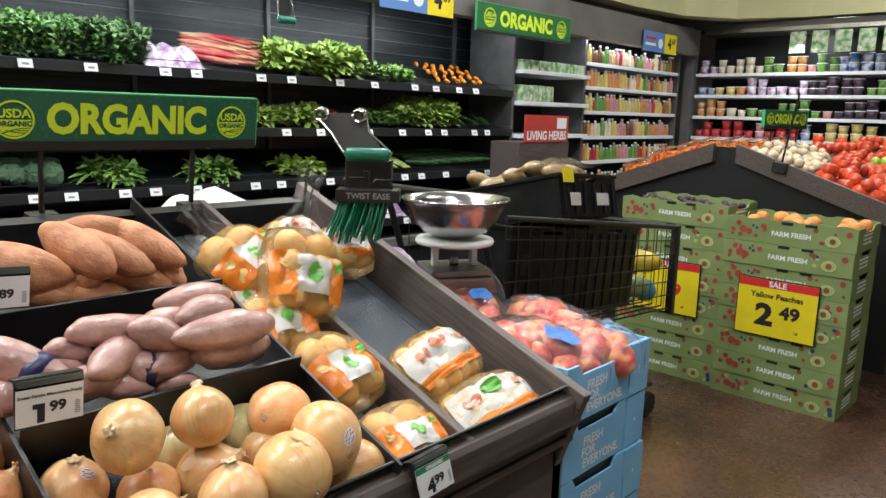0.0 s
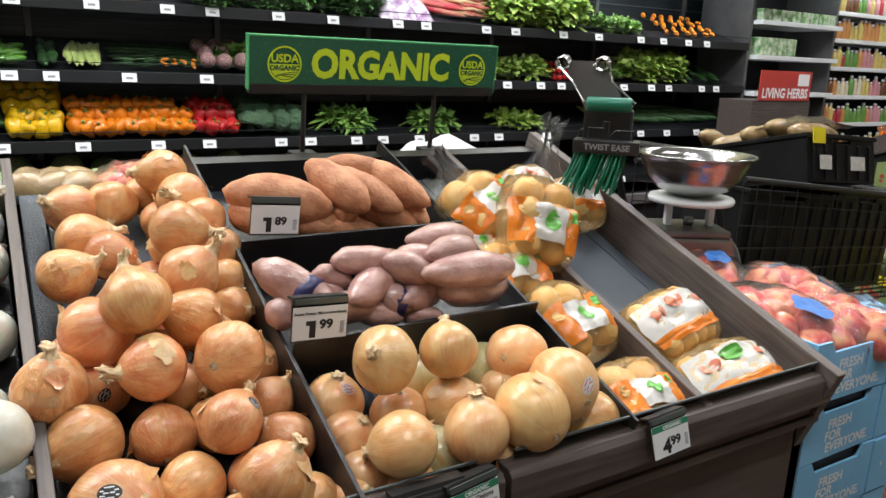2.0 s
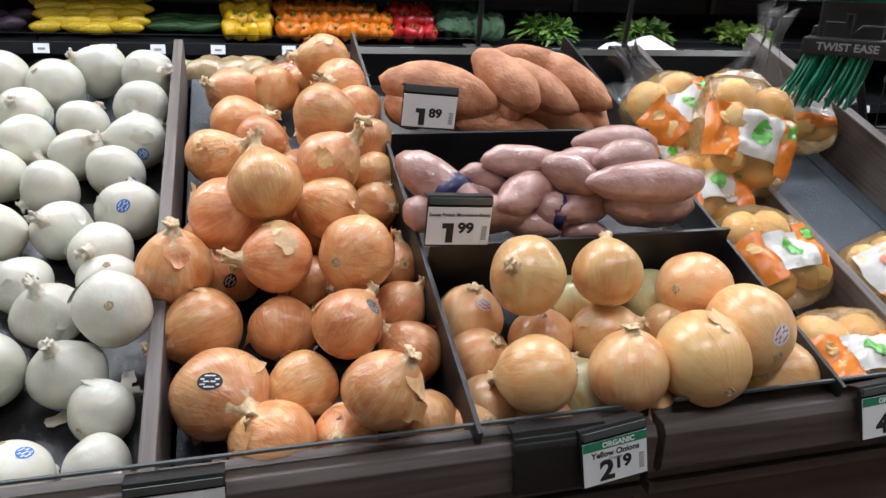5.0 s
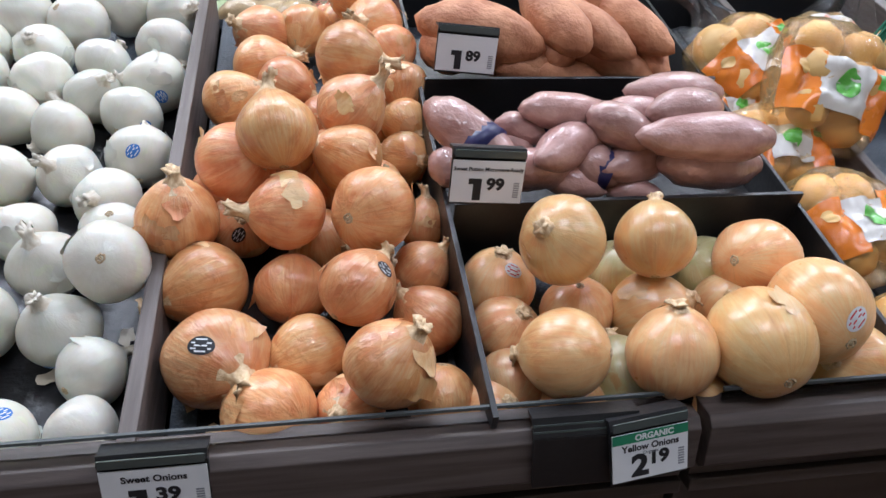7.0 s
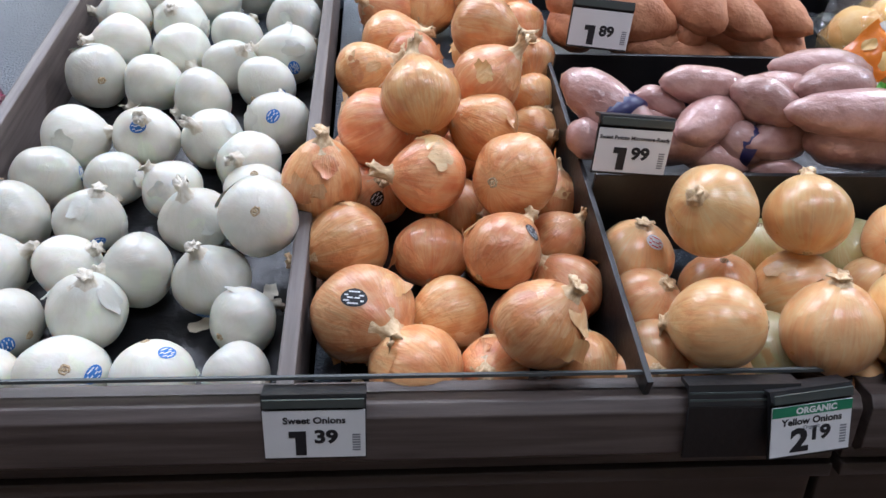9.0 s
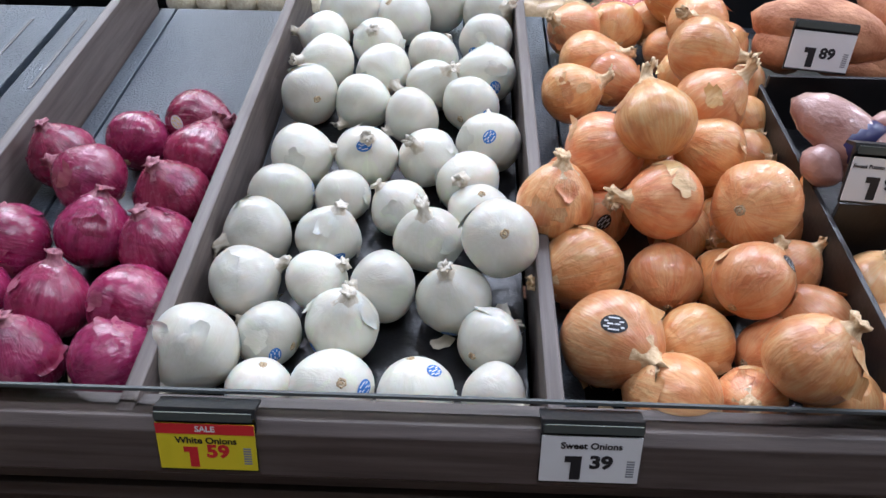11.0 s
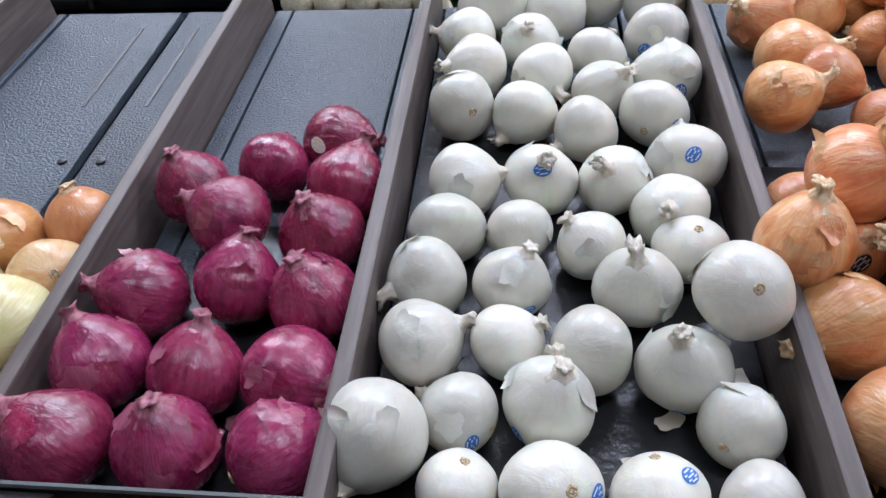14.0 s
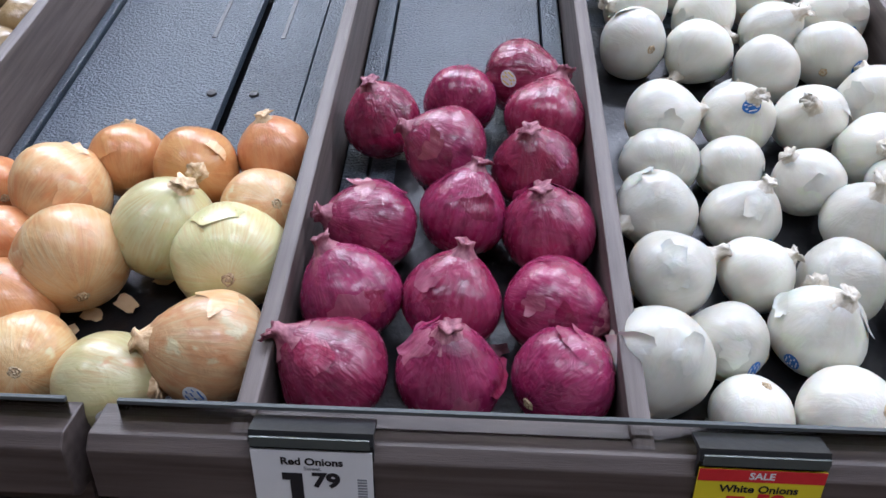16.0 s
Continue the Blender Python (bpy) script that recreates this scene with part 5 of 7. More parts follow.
# ---- the scale on its post ----
SCALE_STEEL = material("dull_brushed_steel", (0.16, 0.16, 0.16), (0.26, 0.26, 0.255), 0.34, 1.0, scale=6, stretch=(1, 1, 8), bump=0.06, rough_vary=0.1)
sc = thing("produce_scale", "steel hanging-style produce scale with a round bowl", "scale", pose(2.33, 0.56, -0.055, 0, 0, -30))
part("post", tube([(0, 0, 0.055), (0, 0, 0.90)], 0.04, 14), BLACK, sc)
part("body", extruded([(-0.125, 0.90), (0.125, 0.90), (0.09, 1.06), (-0.09, 1.06)], -0.085, 0.085, "y", bevel=0.008), SCALE_STEEL, sc, "brushed steel scale body")
part("body_top", box(-0.085, 0.085, -0.08, 0.08, 1.06, 1.078, 0.006), SCALE_STEEL, sc)
part("knob", lathe([(0, 1.078), (0.012, 1.078), (0.014, 1.09), (0.01, 1.1), (0, 1.1)], 14), STEEL, sc, smooth=True)
arc = [(0.05 + 0.125 * math.cos(math.radians(q)), 0.06, 0.94 + 0.125 * math.sin(math.radians(q))) for q in range(-30, 91, 8)]
part("dial", extruded([(0.05, 0.90)] + [(x, z) for x, y, z in arc], 0.045, 0.06, "y"), STAND_GREY, sc, "dark round dial")
part("dial_rim", tube(arc, 0.008, 8), STEEL, sc)
for sx in (-0.055, 0.055):
    part("fork", box(sx - 0.008, sx + 0.008, -0.012, 0.012, 1.078, 1.14, 0.002), WHITE_SHELF, sc)
part("plate", lathe([(0, 1.14), (0.105, 1.14), (0.108, 1.147), (0.105, 1.154), (0, 1.154)], 30), WHITE_SHELF, sc, "white weighing plate", smooth=True)
bowl = [(0, 1.156), (0.05, 1.158), (0.09, 1.176), (0.118, 1.208), (0.134, 1.242), (0.141, 1.258), (0.149, 1.260), (0.147, 1.265), (0.138, 1.263), (0.130, 1.244), (0.114, 1.211), (0.087, 1.181), (0.048, 1.163), (0, 1.161)]
part("bowl", lathe(bowl, 40), STEEL, sc, "polished steel bowl", smooth=True)

# ---- blue cartons with bagged apples ----
CARTON_BLUE = material("light_blue_carton", (0.17, 0.42, 0.66), (0.21, 0.48, 0.72), 0.6, scale=5, bump=0.08)
CARTON_IN = plain("kraft_carton_inside", (0.3, 0.2, 0.12), 0.8)
APPLE = material("red_apple_skin", (0.52, 0.05, 0.045), (0.72, 0.34, 0.15), 0.3, scale=1.1, stretch=(1, 1, 0.6), bump=0.05, spread=0.2, mix_at=(0.42, 0.66))
for k in range(7):
    z1 = 0.915 - 0.131 * k
    z0 = max(z1 - 0.128, 0.0)
    cb = thing("carton", "light blue printed fruit carton in a stack", "carton", pose(2.105, 0.03, z0, 0, 0, 0.6 * math.sin(k * 2.1)), "blue cartons")
    h = z1 - z0
    front = [(0, 0), (0.345, 0), (0.345, h), (0.225, h), (0.21, h - 0.024), (0.06, h - 0.024), (0.045, h), (0, h)]
    part("front_wall", extruded(front, 0.0, 0.006, "y"), CARTON_BLUE, cb, "blue front wall with a hand cut-out")
    part("side_wall", box(0.339, 0.345, 0.006, 0.5, 0, h), CARTON_BLUE, cb)
    part("side_wall", box(0.0, 0.006, 0.006, 0.5, 0, h), CARTON_BLUE, cb)
    part("back_wall", box(0.006, 0.339, 0.494, 0.5, 0, h), CARTON_BLUE, cb)
    part("bottom", box(0.006, 0.339, 0.006, 0.494, 0.0, 0.006), CARTON_IN, cb)
    part("corner_flap", box(0.262, 0.348, -0.003, 0.0, 0.002, h - 0.001), CARTON_BLUE, cb)
    if k > 0:
        part("inner_shade", box(0.05, 0.22, 0.012, 0.016, h - 0.03, h - 0.002), BLACK, cb)
    for w_, zz in (("FRESH", 0.082), ("FOR", 0.056), ("EVERYONE.", 0.03)):
        if h > 0.1:
            write(w_, 0.03, WHITE_INK, cb, pose(0.075 + 0.0092 * len(w_), -0.0006, zz - 0.008, 90))
            part("mark", box(0.30, 0.306, -0.0036, -0.003, 0.06, 0.068), WHITE_INK, cb) if w_ == "FOR" else None


def apple_mesh(seed):
    prof = [(0, -0.86), (0.25, -0.93), (0.55, -0.82), (0.85, -0.45), (1.0, 0.1), (0.92, 0.5), (0.66, 0.84), (0.35, 0.92), (0.12, 0.8), (0, 0.68)]
    return mesh_of("flesh", lathe(prof, 18, bend=lambda p: p * (1 + 0.05 * noise.noise(p + Vector((seed * 4, 0, 0))))), APPLE, True)


APPLES = [apple_mesh(k) for k in range(4)]


def fruit_bag(seed, m, count, sx, sy, sz, label, fruit, r, category="bag of apples", print_mat=None):
    """Fruit heaped in a clear film bag."""
    rng = random.Random(seed)
    bag = thing("fruit_bag", label, category, m)
    for k in range(count):
        a, q = 2 * math.pi * k * 0.382, math.sqrt((k + 0.5) / count)
        x, y = 0.86 * sx * q * math.cos(a), 0.86 * sy * q * math.sin(a)
        z = sz * math.sqrt(max(0.05, 1 - q * q * 0.9)) * 0.8 + rng.uniform(-0.01, 0.01)
        part("fruit", fruit[k % len(fruit)], None, bag, m=pose(x, y, z, rng.uniform(-50, 50), rng.uniform(-50, 50), rng.uniform(0, 360)) @ Matrix.Scale(r * rng.uniform(0.9, 1.08), 4))
    rings = [(0.0, sz + r * 1.0)] + [(math.sin(f * math.pi / 20) * 1.0, sz * math.cos(f * math.pi / 20) + r * 1.02 * (0.6 + 0.4 * math.cos(f * math.pi / 20))) for f in range(1, 10)] + [(1.02, 0.0)]
    film = lathe(rings, 30, bend=lambda p: Vector((p.x * (sx + r * 0.9), p.y * (sy + r * 0.9), p.z * (1 + 0.10 * noise.noise(Vector((p.x * 5, p.y * 5, seed))) + 0.04 * noise.noise(Vector((p.x * 14, p.y * 14, seed)))))))
    part("film", film, FILM, bag, "clear crinkled film", smooth=True).visible_shadow = False
    if print_mat:
        def cling(p):
            x, y = p.x * 0.28 * (1 + 0.12 * math.sin(5 * math.atan2(p.y, p.x))) - 0.1, p.y * 0.26 - 0.25
            c = math.sqrt(max(0.0, 1 - x * x - y * y))
            z = sz * c + r * 1.02 * (0.6 + 0.4 * c)
            return Vector((x * (sx + r * 0.9), y * (sy + r * 0.9), z * (1 + 0.10 * noise.noise(Vector((x * 5, y * 5, seed))) + 0.04 * noise.noise(Vector((x * 14, y * 14, seed)))) + 0.002))

        pm = lathe([(0, 0), (0.35, 0), (0.7, 0), (1, 0)], 24, bend=cling)
        part("printed_label", pm, print_mat, bag, "blue printed label", smooth=True)
    return bag


A = "clear bag of red apples on the blue carton"
fruit_bag(1, pose(2.20, 0.17, 0.875, 10, 0, 10), 12, 0.085, 0.13, 0.05, A, APPLES, 0.041, print_mat=BLUE_INK)
fruit_bag(2, pose(2.365, 0.27, 0.875, 4, 6, -8), 12, 0.075, 0.13, 0.06, A, APPLES, 0.041)
fruit_bag(3, pose(2.24, 0.42, 0.89, 0, 0, 30), 10, 0.10, 0.08, 0.06, A, APPLES, 0.041, print_mat=BLUE_INK)
fruit_bag(4, pose(2.35, 0.11, 0.87, 6, 4, 14), 8, 0.075, 0.075, 0.045, A, APPLES, 0.041)

# ---- green peach cartons ----
CARTON_GREEN = material("olive_green_carton", (0.17, 0.235, 0.08), (0.21, 0.28, 0.10), 0.6, scale=6, bump=0.08)
PEACH = material("peach_skin", (0.62, 0.16, 0.04), (0.75, 0.38, 0.08), 0.6, scale=8, bump=0.1, spread=0.1)
FIG = material("dark_plum_skin", (0.02, 0.012, 0.025), (0.07, 0.04, 0.06), 0.5, scale=9, bump=0.1)
FRUIT_RED = plain("red_fruit_print", (0.32, 0.05, 0.035), 0.6)
FRUIT_GREEN = plain("avocado_print", (0.36, 0.42, 0.14), 0.6)
FRUIT_STONE = plain("avocado_stone_print", (0.2, 0.07, 0.03), 0.6)
FRUIT_PALE = plain("pale_rind_print", (0.5, 0.52, 0.3), 0.6)
FRUIT_BLUE = plain("berry_print", (0.03, 0.04, 0.12), 0.6)


def disc(r, mat, parent, m, name="fruit_print", tall=1.0):
    return part(name, lathe([(0, 0.0006), (r, 0.0006), (r, 0), (0, 0)], 14, bend=lambda p: Vector((p.x, p.y * tall, p.z))), mat, parent, m=m)


def green_carton(m, length, h, depth, top, seed):
    rng = random.Random(seed)
    c = thing("carton", "olive green printed fruit carton in a tall stack", "carton", m, "green cartons")
    n = 9
    rim = [(0, 0), (length, 0), (length, h)]
    for k in range(n, 0, -1):
        x = length * k / (n + 1)
        up = h + (0.008 if top and k % 2 else 0)
        rim += [(x + 0.02, up), (x - 0.02, up)]
    rim += [(0, h)]
    part("front_wall", extruded(rim, 0.0, 0.006, "y"), CARTON_GREEN, c, "green printed front wall")
    part("back_wall", extruded(rim, depth - 0.006, depth, "y"), CARTON_GREEN, c)
    for x0 in (0.0, length - 0.006):
        part("side_wall", extruded([(0.006, 0), (depth - 0.006, 0), (depth - 0.006, h), (depth * 0.72, h), (depth * 0.66, h - 0.025), (depth * 0.34, h - 0.025), (depth * 0.28, h), (0.006, h)], x0, x0 + 0.006, "x"), CARTON_GREEN, c)
    part("bottom", box(0.006, length - 0.006, 0.006, depth - 0.006, 0, 0.005), CARTON_IN, c)
    for x0 in (0.44, 0.62):
        part("hand_slot", box(length * x0, length * x0 + 0.055, -0.002, -0.0004, h - 0.016, h - 0.002), BLACK, c, "dark vent slot")
    write("FARM FRESH", 0.034, WHITE_INK, c, pose(length * 0.52, -0.0012, h * 0.45, 90))
    up = UPRIGHT
    for x0, z0, r, mat in ((0.1, 0.75, 0.014, FRUIT_RED), (0.14, 0.5, 0.02, FRUIT_RED), (0.19, 0.42, 0.017, FRUIT_RED), (0.3, 0.72, 0.012, FRUIT_RED), (0.22, 0.7, 0.007, FRUIT_BLUE), (0.25, 0.62, 0.007, FRUIT_BLUE), (0.06, 0.45, 0.012, FRUIT_RED), (0.94, 0.75, 0.014, FRUIT_RED), (0.7, 0.78, 0.012, FRUIT_STONE)):
        disc(r, mat, c, pose(length * x0, -0.0012, h * z0) @ up)
    for q in range(9):
        disc(rng.uniform(0.007, 0.013), rng.choice((FRUIT_RED, FRUIT_RED, FRUIT_STONE, FRUIT_BLUE, FRUIT_GREEN)), c, pose(length * rng.choice((rng.uniform(0.03, 0.33), rng.uniform(0.72, 0.97))), -0.0009 - 0.0002 * q, h * rng.uniform(0.2, 0.85)) @ up, tall=rng.uniform(0.6, 1.3))
    disc(0.034, FRUIT_PALE, c, pose(length * 0.83, -0.0029, h * 0.4) @ up, tall=0.78)
    disc(0.03, FRUIT_GREEN, c, pose(length * 0.83, -0.0034, h * 0.4) @ up, tall=0.75)
    disc(0.014, FRUIT_STONE, c, pose(length * 0.83, -0.0042, h * 0.4) @ up)
    for k in range(3):
        part("print_bar", box(length + 0.0002, length + 0.001, depth * 0.25, depth * 0.62, h * (0.3 + 0.17 * k), h * (0.38 + 0.17 * k)), WHITE_INK, c)
        part("print_bar", box(-0.001, -0.0002, depth * 0.3, depth * 0.7, h * (0.3 + 0.17 * k), h * (0.38 + 0.17 * k)), WHITE_INK, c)
    return c


FACE_WEST = pose(0, 0, 0, 0, 0, -90)


def price_sign(m, w, h, label, big, small, title):
    s = thing("price_sign", label, "price sign", m, "price signs")
    part("frame", box(-0.006, w + 0.006, -0.006, 0.0, -0.006, h + 0.006, 0.002), BLACK, s)
    part("card", box(0, w, -0.008, -0.006, 0, h), CARD_YELLOW, s, "yellow card")
    part("header", box(0, w, -0.0088, -0.008, h * 0.86, h), RED_INK, s, "red sale band")
    write("SALE", h * 0.14, WHITE_INK, s, pose(w / 2, -0.0092, h * 0.925, 90))
    if title:
        write(title, h * 0.14, INK, s, pose(w * 0.5, -0.0085, h * 0.72, 90))
    if big:
        write(big, h * 0.52, INK, s, pose(w * 0.36, -0.0085, h * 0.36, 90), 1.15)
    write(small, h * 0.3, INK if big else RED_INK, s, pose(w * 0.68, -0.0085, h * 0.45, 90), 1.1)
    write("LB", h * 0.06, INK, s, pose(w * 0.78, -0.0085, h * 0.14, 90))
    return s


for stack, (x0, y0, n, h, fruit, r) in enumerate(((4.66, 0.755, 8, 0.119, PEACH, 0.036), (4.70, 1.385, 8, 0.124, FIG, 0.02))):
    rng = random.Random(stack)
    for k in range(n):
        green_carton(pose(x0 + rng.uniform(-0.006, 0.006), y0 + rng.uniform(-0.004, 0.004), k * h) @ FACE_WEST, 0.62, h - 0.002, 0.40, k == n - 1, k)
    ball = [mesh_of("fruit_skin", lathe([(0, -0.95), (0.5, -0.85), (0.9, -0.4), (1, 0.1), (0.8, 0.62), (0.4, 0.9), (0, 0.82)], 14), fruit, True)]
    for k in range(18 if stack == 0 else 60):
        a, b = rng.uniform(0.03, 0.36), rng.uniform(0.03, 0.58)
        tagged(part("peach" if stack == 0 else "plum", ball[0], None, m=pose(x0 + a, y0 - b, n * h - 0.045 + rng.uniform(0, 0.03), rng.uniform(-60, 60), 0, rng.uniform(0, 360)) @ Matrix.Scale(r, 4)), "ripe orange peach heaped in the top green carton" if stack == 0 else "small dark plum heaped in the top green carton", "fruit", "peaches" if stack == 0 else "plums")
price_sign(pose(4.652, 0.652, 0.36) @ FACE_WEST, 0.385, 0.29, "yellow and red peach price sign on the green cartons", "2", "49", "Yellow Peaches")
price_sign(pose(4.692, 1.265, 0.367) @ FACE_WEST, 0.38, 0.29, "yellow and red price sign behind the cart", "", "9", "")


# ---- the shopping cart with black crates ----
cart = thing("shopping_cart", "black wire shopping cart loaded with black crates", "shopping cart", pose(0, 0, 0))
WIRE = BLACK
X0, X1, Y0, Y1 = 2.86, 4.18, 0.80, 1.28


def cart_rim(x):
    return 1.08 - 0.155 * (x - X0) / (X1 - X0)


for y in (Y0, Y1):
    part("rim_bar", tube([(X0, y, cart_rim(X0)), (X1, y, cart_rim(X1))], 0.011, 8), WIRE, cart)
    for k in range(5):
        f = (k + 1) / 6
        part("side_wire", tube([(X0, y, 0.62 + (cart_rim(X0) - 0.62) * f), (X1, y, 0.53 + (cart_rim(X1) - 0.53) * f)], 0.003, 5), WIRE, cart)
    for k in range(19):
        x = X0 + (X1 - X0) * k / 18
        part("side_wire", tube([(x, y, 0.62 - 0.09 * k / 18), (x, y, cart_rim(x))], 0.002, 5), WIRE, cart)
for k in range(11):
    y = Y0 + (Y1 - Y0) * k / 10
    part("front_wire", tube([(X1, y, 0.53), (X1, y, cart_rim(X1))], 0.003, 5), WIRE, cart)
    part("floor_wire", tube([(X0, y, 0.62), (X1, y, 0.53)], 0.004, 5), WIRE, cart)
for y in (Y0, Y1):
    part("corner_post", box(X1 - 0.02, X1 + 0.015, y - 0.018, y + 0.018, 0.5, cart_rim(X1) + 0.01, 0.004), BLACK, cart)
part("front_rim", tube([(X1, Y0, cart_rim(X1)), (X1, Y1, cart_rim(X1))], 0.011, 8), WIRE, cart)
part("handle", tube([(X0 - 0.14, Y0, 1.14), (X0 - 0.16, Y0 + 0.05, 1.16), (X0 - 0.16, Y1 - 0.05, 1.16), (X0 - 0.14, Y1, 1.14)], 0.015, 10), BLACK, cart)
for y in (Y0 + 0.02, Y1 - 0.02):
    part("frame_leg", tube([(X0 - 0.14, y, 1.14), (X0 + 0.05, y, 0.62), (X0 + 0.1, y, 0.2), (X0 + 0.12, y, 0.12)], 0.013, 8), BLACK, cart)
    part("under_bar", tube([(X0 + 0.1, y, 0.2), (X1 - 0.1, y, 0.16)], 0.013, 8), BLACK, cart)
    for x in (X0 + 0.1, X1 - 0.12):
        wheel = lathe([(0, -0.015), (0.055, -0.015), (0.06, 0), (0.055, 0.015), (0, 0.015)], 18, bend=lambda p: Vector((p.x, p.z, p.y)))
        part("wheel", wheel, BLACK, cart, "black rubber wheel", pose(x, y, 0.062))
        part("fork", box(x - 0.012, x + 0.012, y + 0.017, y + 0.021, 0.06, 0.2), STEEL, cart)


CRATE = material("black_crate_plastic", (0.004, 0.004, 0.005), (0.010, 0.010, 0.011), 0.34, scale=9, bump=0.08, fine=160, spec=0.35)


def black_crate(m, lx, ly, h, label, seed=0):
    c = thing("plastic_crate", label, "plastic crate", m, "black crates")
    for y in (0.0, ly - 0.012):
        side = extruded([(0, 0), (lx, 0), (lx, h), (lx * 0.66, h), (lx * 0.63, h - 0.03), (lx * 0.37, h - 0.03), (lx * 0.34, h), (0, h)], y, y + 0.012, "y")
        part("side_wall", side, CRATE, c)
        for k in range(6):
            x = lx * (k + 0.5) / 6
            part("rib", box(x - 0.008, x + 0.008, y - 0.006 if y == 0 else y + 0.012, y if y == 0 else y + 0.018, 0.01, h - 0.035, 0.002), CRATE, c)
        part("rim", box(-0.008, lx + 0.008, y - 0.008, y + 0.02, h - 0.014, h + 0.002, 0.003), CRATE, c)
        part("slot", box(lx * 0.14, lx * 0.28, y - 0.0015, y - 0.0005, h * 0.5, h * 0.72), BLACK_LINER, c)
    for x in (0.0, lx - 0.012):
        part("end_wall", box(x, x + 0.012, 0.012, ly - 0.012, 0, h), CRATE, c)
        part("rim", box(x - 0.008, x + 0.02, 0.02, ly - 0.02, h - 0.014, h + 0.002, 0.003), CRATE, c)
        part("hand_hole", box(x - 0.001, x + 0.013, ly * 0.32, ly * 0.68, h * 0.55, h * 0.78), BLACK_LINER, c)
    part("bottom", box(0.012, lx - 0.012, 0.012, ly - 0.012, 0, 0.01), CRATE, c)
    return c


black_crate(pose(2.90, 0.83, 0.68, 0, 6, 0), 0.50, 0.38, 0.36, "black plastic crate standing in the cart")
black_crate(pose(3.41, 0.83, 0.64, 0, 6, 0), 0.42, 0.38, 0.36, "black plastic crate standing in the cart")
TOP = pose(3.20, 0.80, 1.055, -13, 4, 0)
black_crate(TOP, 0.42, 0.56, 0.17, "tilted black plastic crate on top of the cart")
tagged(part("price_card", box(0, 0.07, -0.004, 0, 0, 0.055), CARD_YELLOW, m=TOP @ pose(0.02, -0.009, 0.135)), "small yellow card on the black crate rim", "card")
for x, w in ((0.06, 0.07), (0.25, 0.09)):
    tagged(part("crate_label", box(0, w, -0.002, 0, 0, 0.05), PRINT_WHITE, m=TOP @ pose(x, -0.0085, 0.045)), "torn white paper label on the black crate", "label", "crate labels")
TUBER = material("brown_root_skin", (0.24, 0.15, 0.06), (0.40, 0.28, 0.13), 0.4, scale=25, bump=0.4, spread=0.15, wrap=0.8)
for k in range(10):
    sp = spud_mesh(k + 70, 0.24, 0.085, TUBER)
    tagged(part("root_vegetable", sp, None, m=TOP @ pose(0.13 + 0.14 * (k % 2), 0.07 + 0.052 * k, 0.175 + 0.016 * (k % 3), 0, 6, 8 * (k % 3) - 8)), "brown knobbly root vegetable in glossy film in a crate", "root vegetable", "root vegetables")
crumpled_bag(11, TOP @ pose(0.21, 0.14, 0.21), 0.16, 0.12, 0.05, "clear plastic bag over the root vegetables")
YELLOW_FRUIT = material("yellow_fruit_skin", (0.55, 0.38, 0.04), (0.7, 0.52, 0.06), 0.4, scale=10, bump=0.1, spread=0.1)
GREEN_FRUIT = material("green_melon_skin", (0.16, 0.24, 0.10), (0.40, 0.46, 0.24), 0.4, scale=12, bump=0.1, spread=0.15)
BLUE_FILM = plain("blue_film", (0.05, 0.28, 0.45), 0.3)
for k, (x, y, z, mat, kind) in enumerate(((3.95, 0.88, 0.66, GREEN_FRUIT, "cabbage"), (4.06, 0.88, 0.62, BLUE_FILM, "packet"), (3.95, 0.98, 0.78, YELLOW_FRUIT, "squash"), (4.05, 0.9, 0.76, YELLOW_FRUIT, "squash"), (4.07, 1.12, 0.66, TUBER, "root_vegetable"), (3.75, 1.1, 0.60, GREEN_FRUIT, "cabbage"), (4.03, 0.98, 0.88, PRINT_WHITE, "packet"))):
    tagged(part(kind, spud_mesh(k + 90, 0.2, 0.11, mat), None, m=pose(x, y, z, 0, 0, 35 * k)), f"loose {kind.replace('_', ' ')} lying in the wire cart", kind.replace("_", " "))

# ---- the long cooler along the wall ----
CY = 3.30
TIERS = (0.63, 0.965, 1.30, 1.635)
cooler = thing("wall_cooler", "long black open produce cooler with four sloping shelves", "cooler", pose(0, 0, 0))
part("base", box(-3.4, 9.3, CY - 0.02, 4.2, 0.0, 0.50, 0.004), COOLER_BLACK, cooler)
part("back", box(-3.4, 9.3, 4.02, 4.06, 0.50, 2.45), COOLER_BACK, cooler, "grey ribbed cooler back")
part("canopy", extruded([(3.08, 2.16), (3.08, 2.44), (4.2, 2.50), (4.2, 2.40), (3.26, 2.22), (3.2, 2.16)], -3.4, 9.2, "x"), CANOPY, cooler, "taupe cooler canopy")
part("canopy_strip", box(-3.3, 9.1, 3.205, 3.235, 2.185, 2.205), glow("cool_strip_light", (0.9, 0.96, 1.0), 4), cooler, "cool white strip light")
part("bumper", box(-3.4, 9.3, CY - 0.06, CY - 0.02, 0.42, 0.50, 0.01), CANOPY, cooler)
SHELF_TILT = 18.0
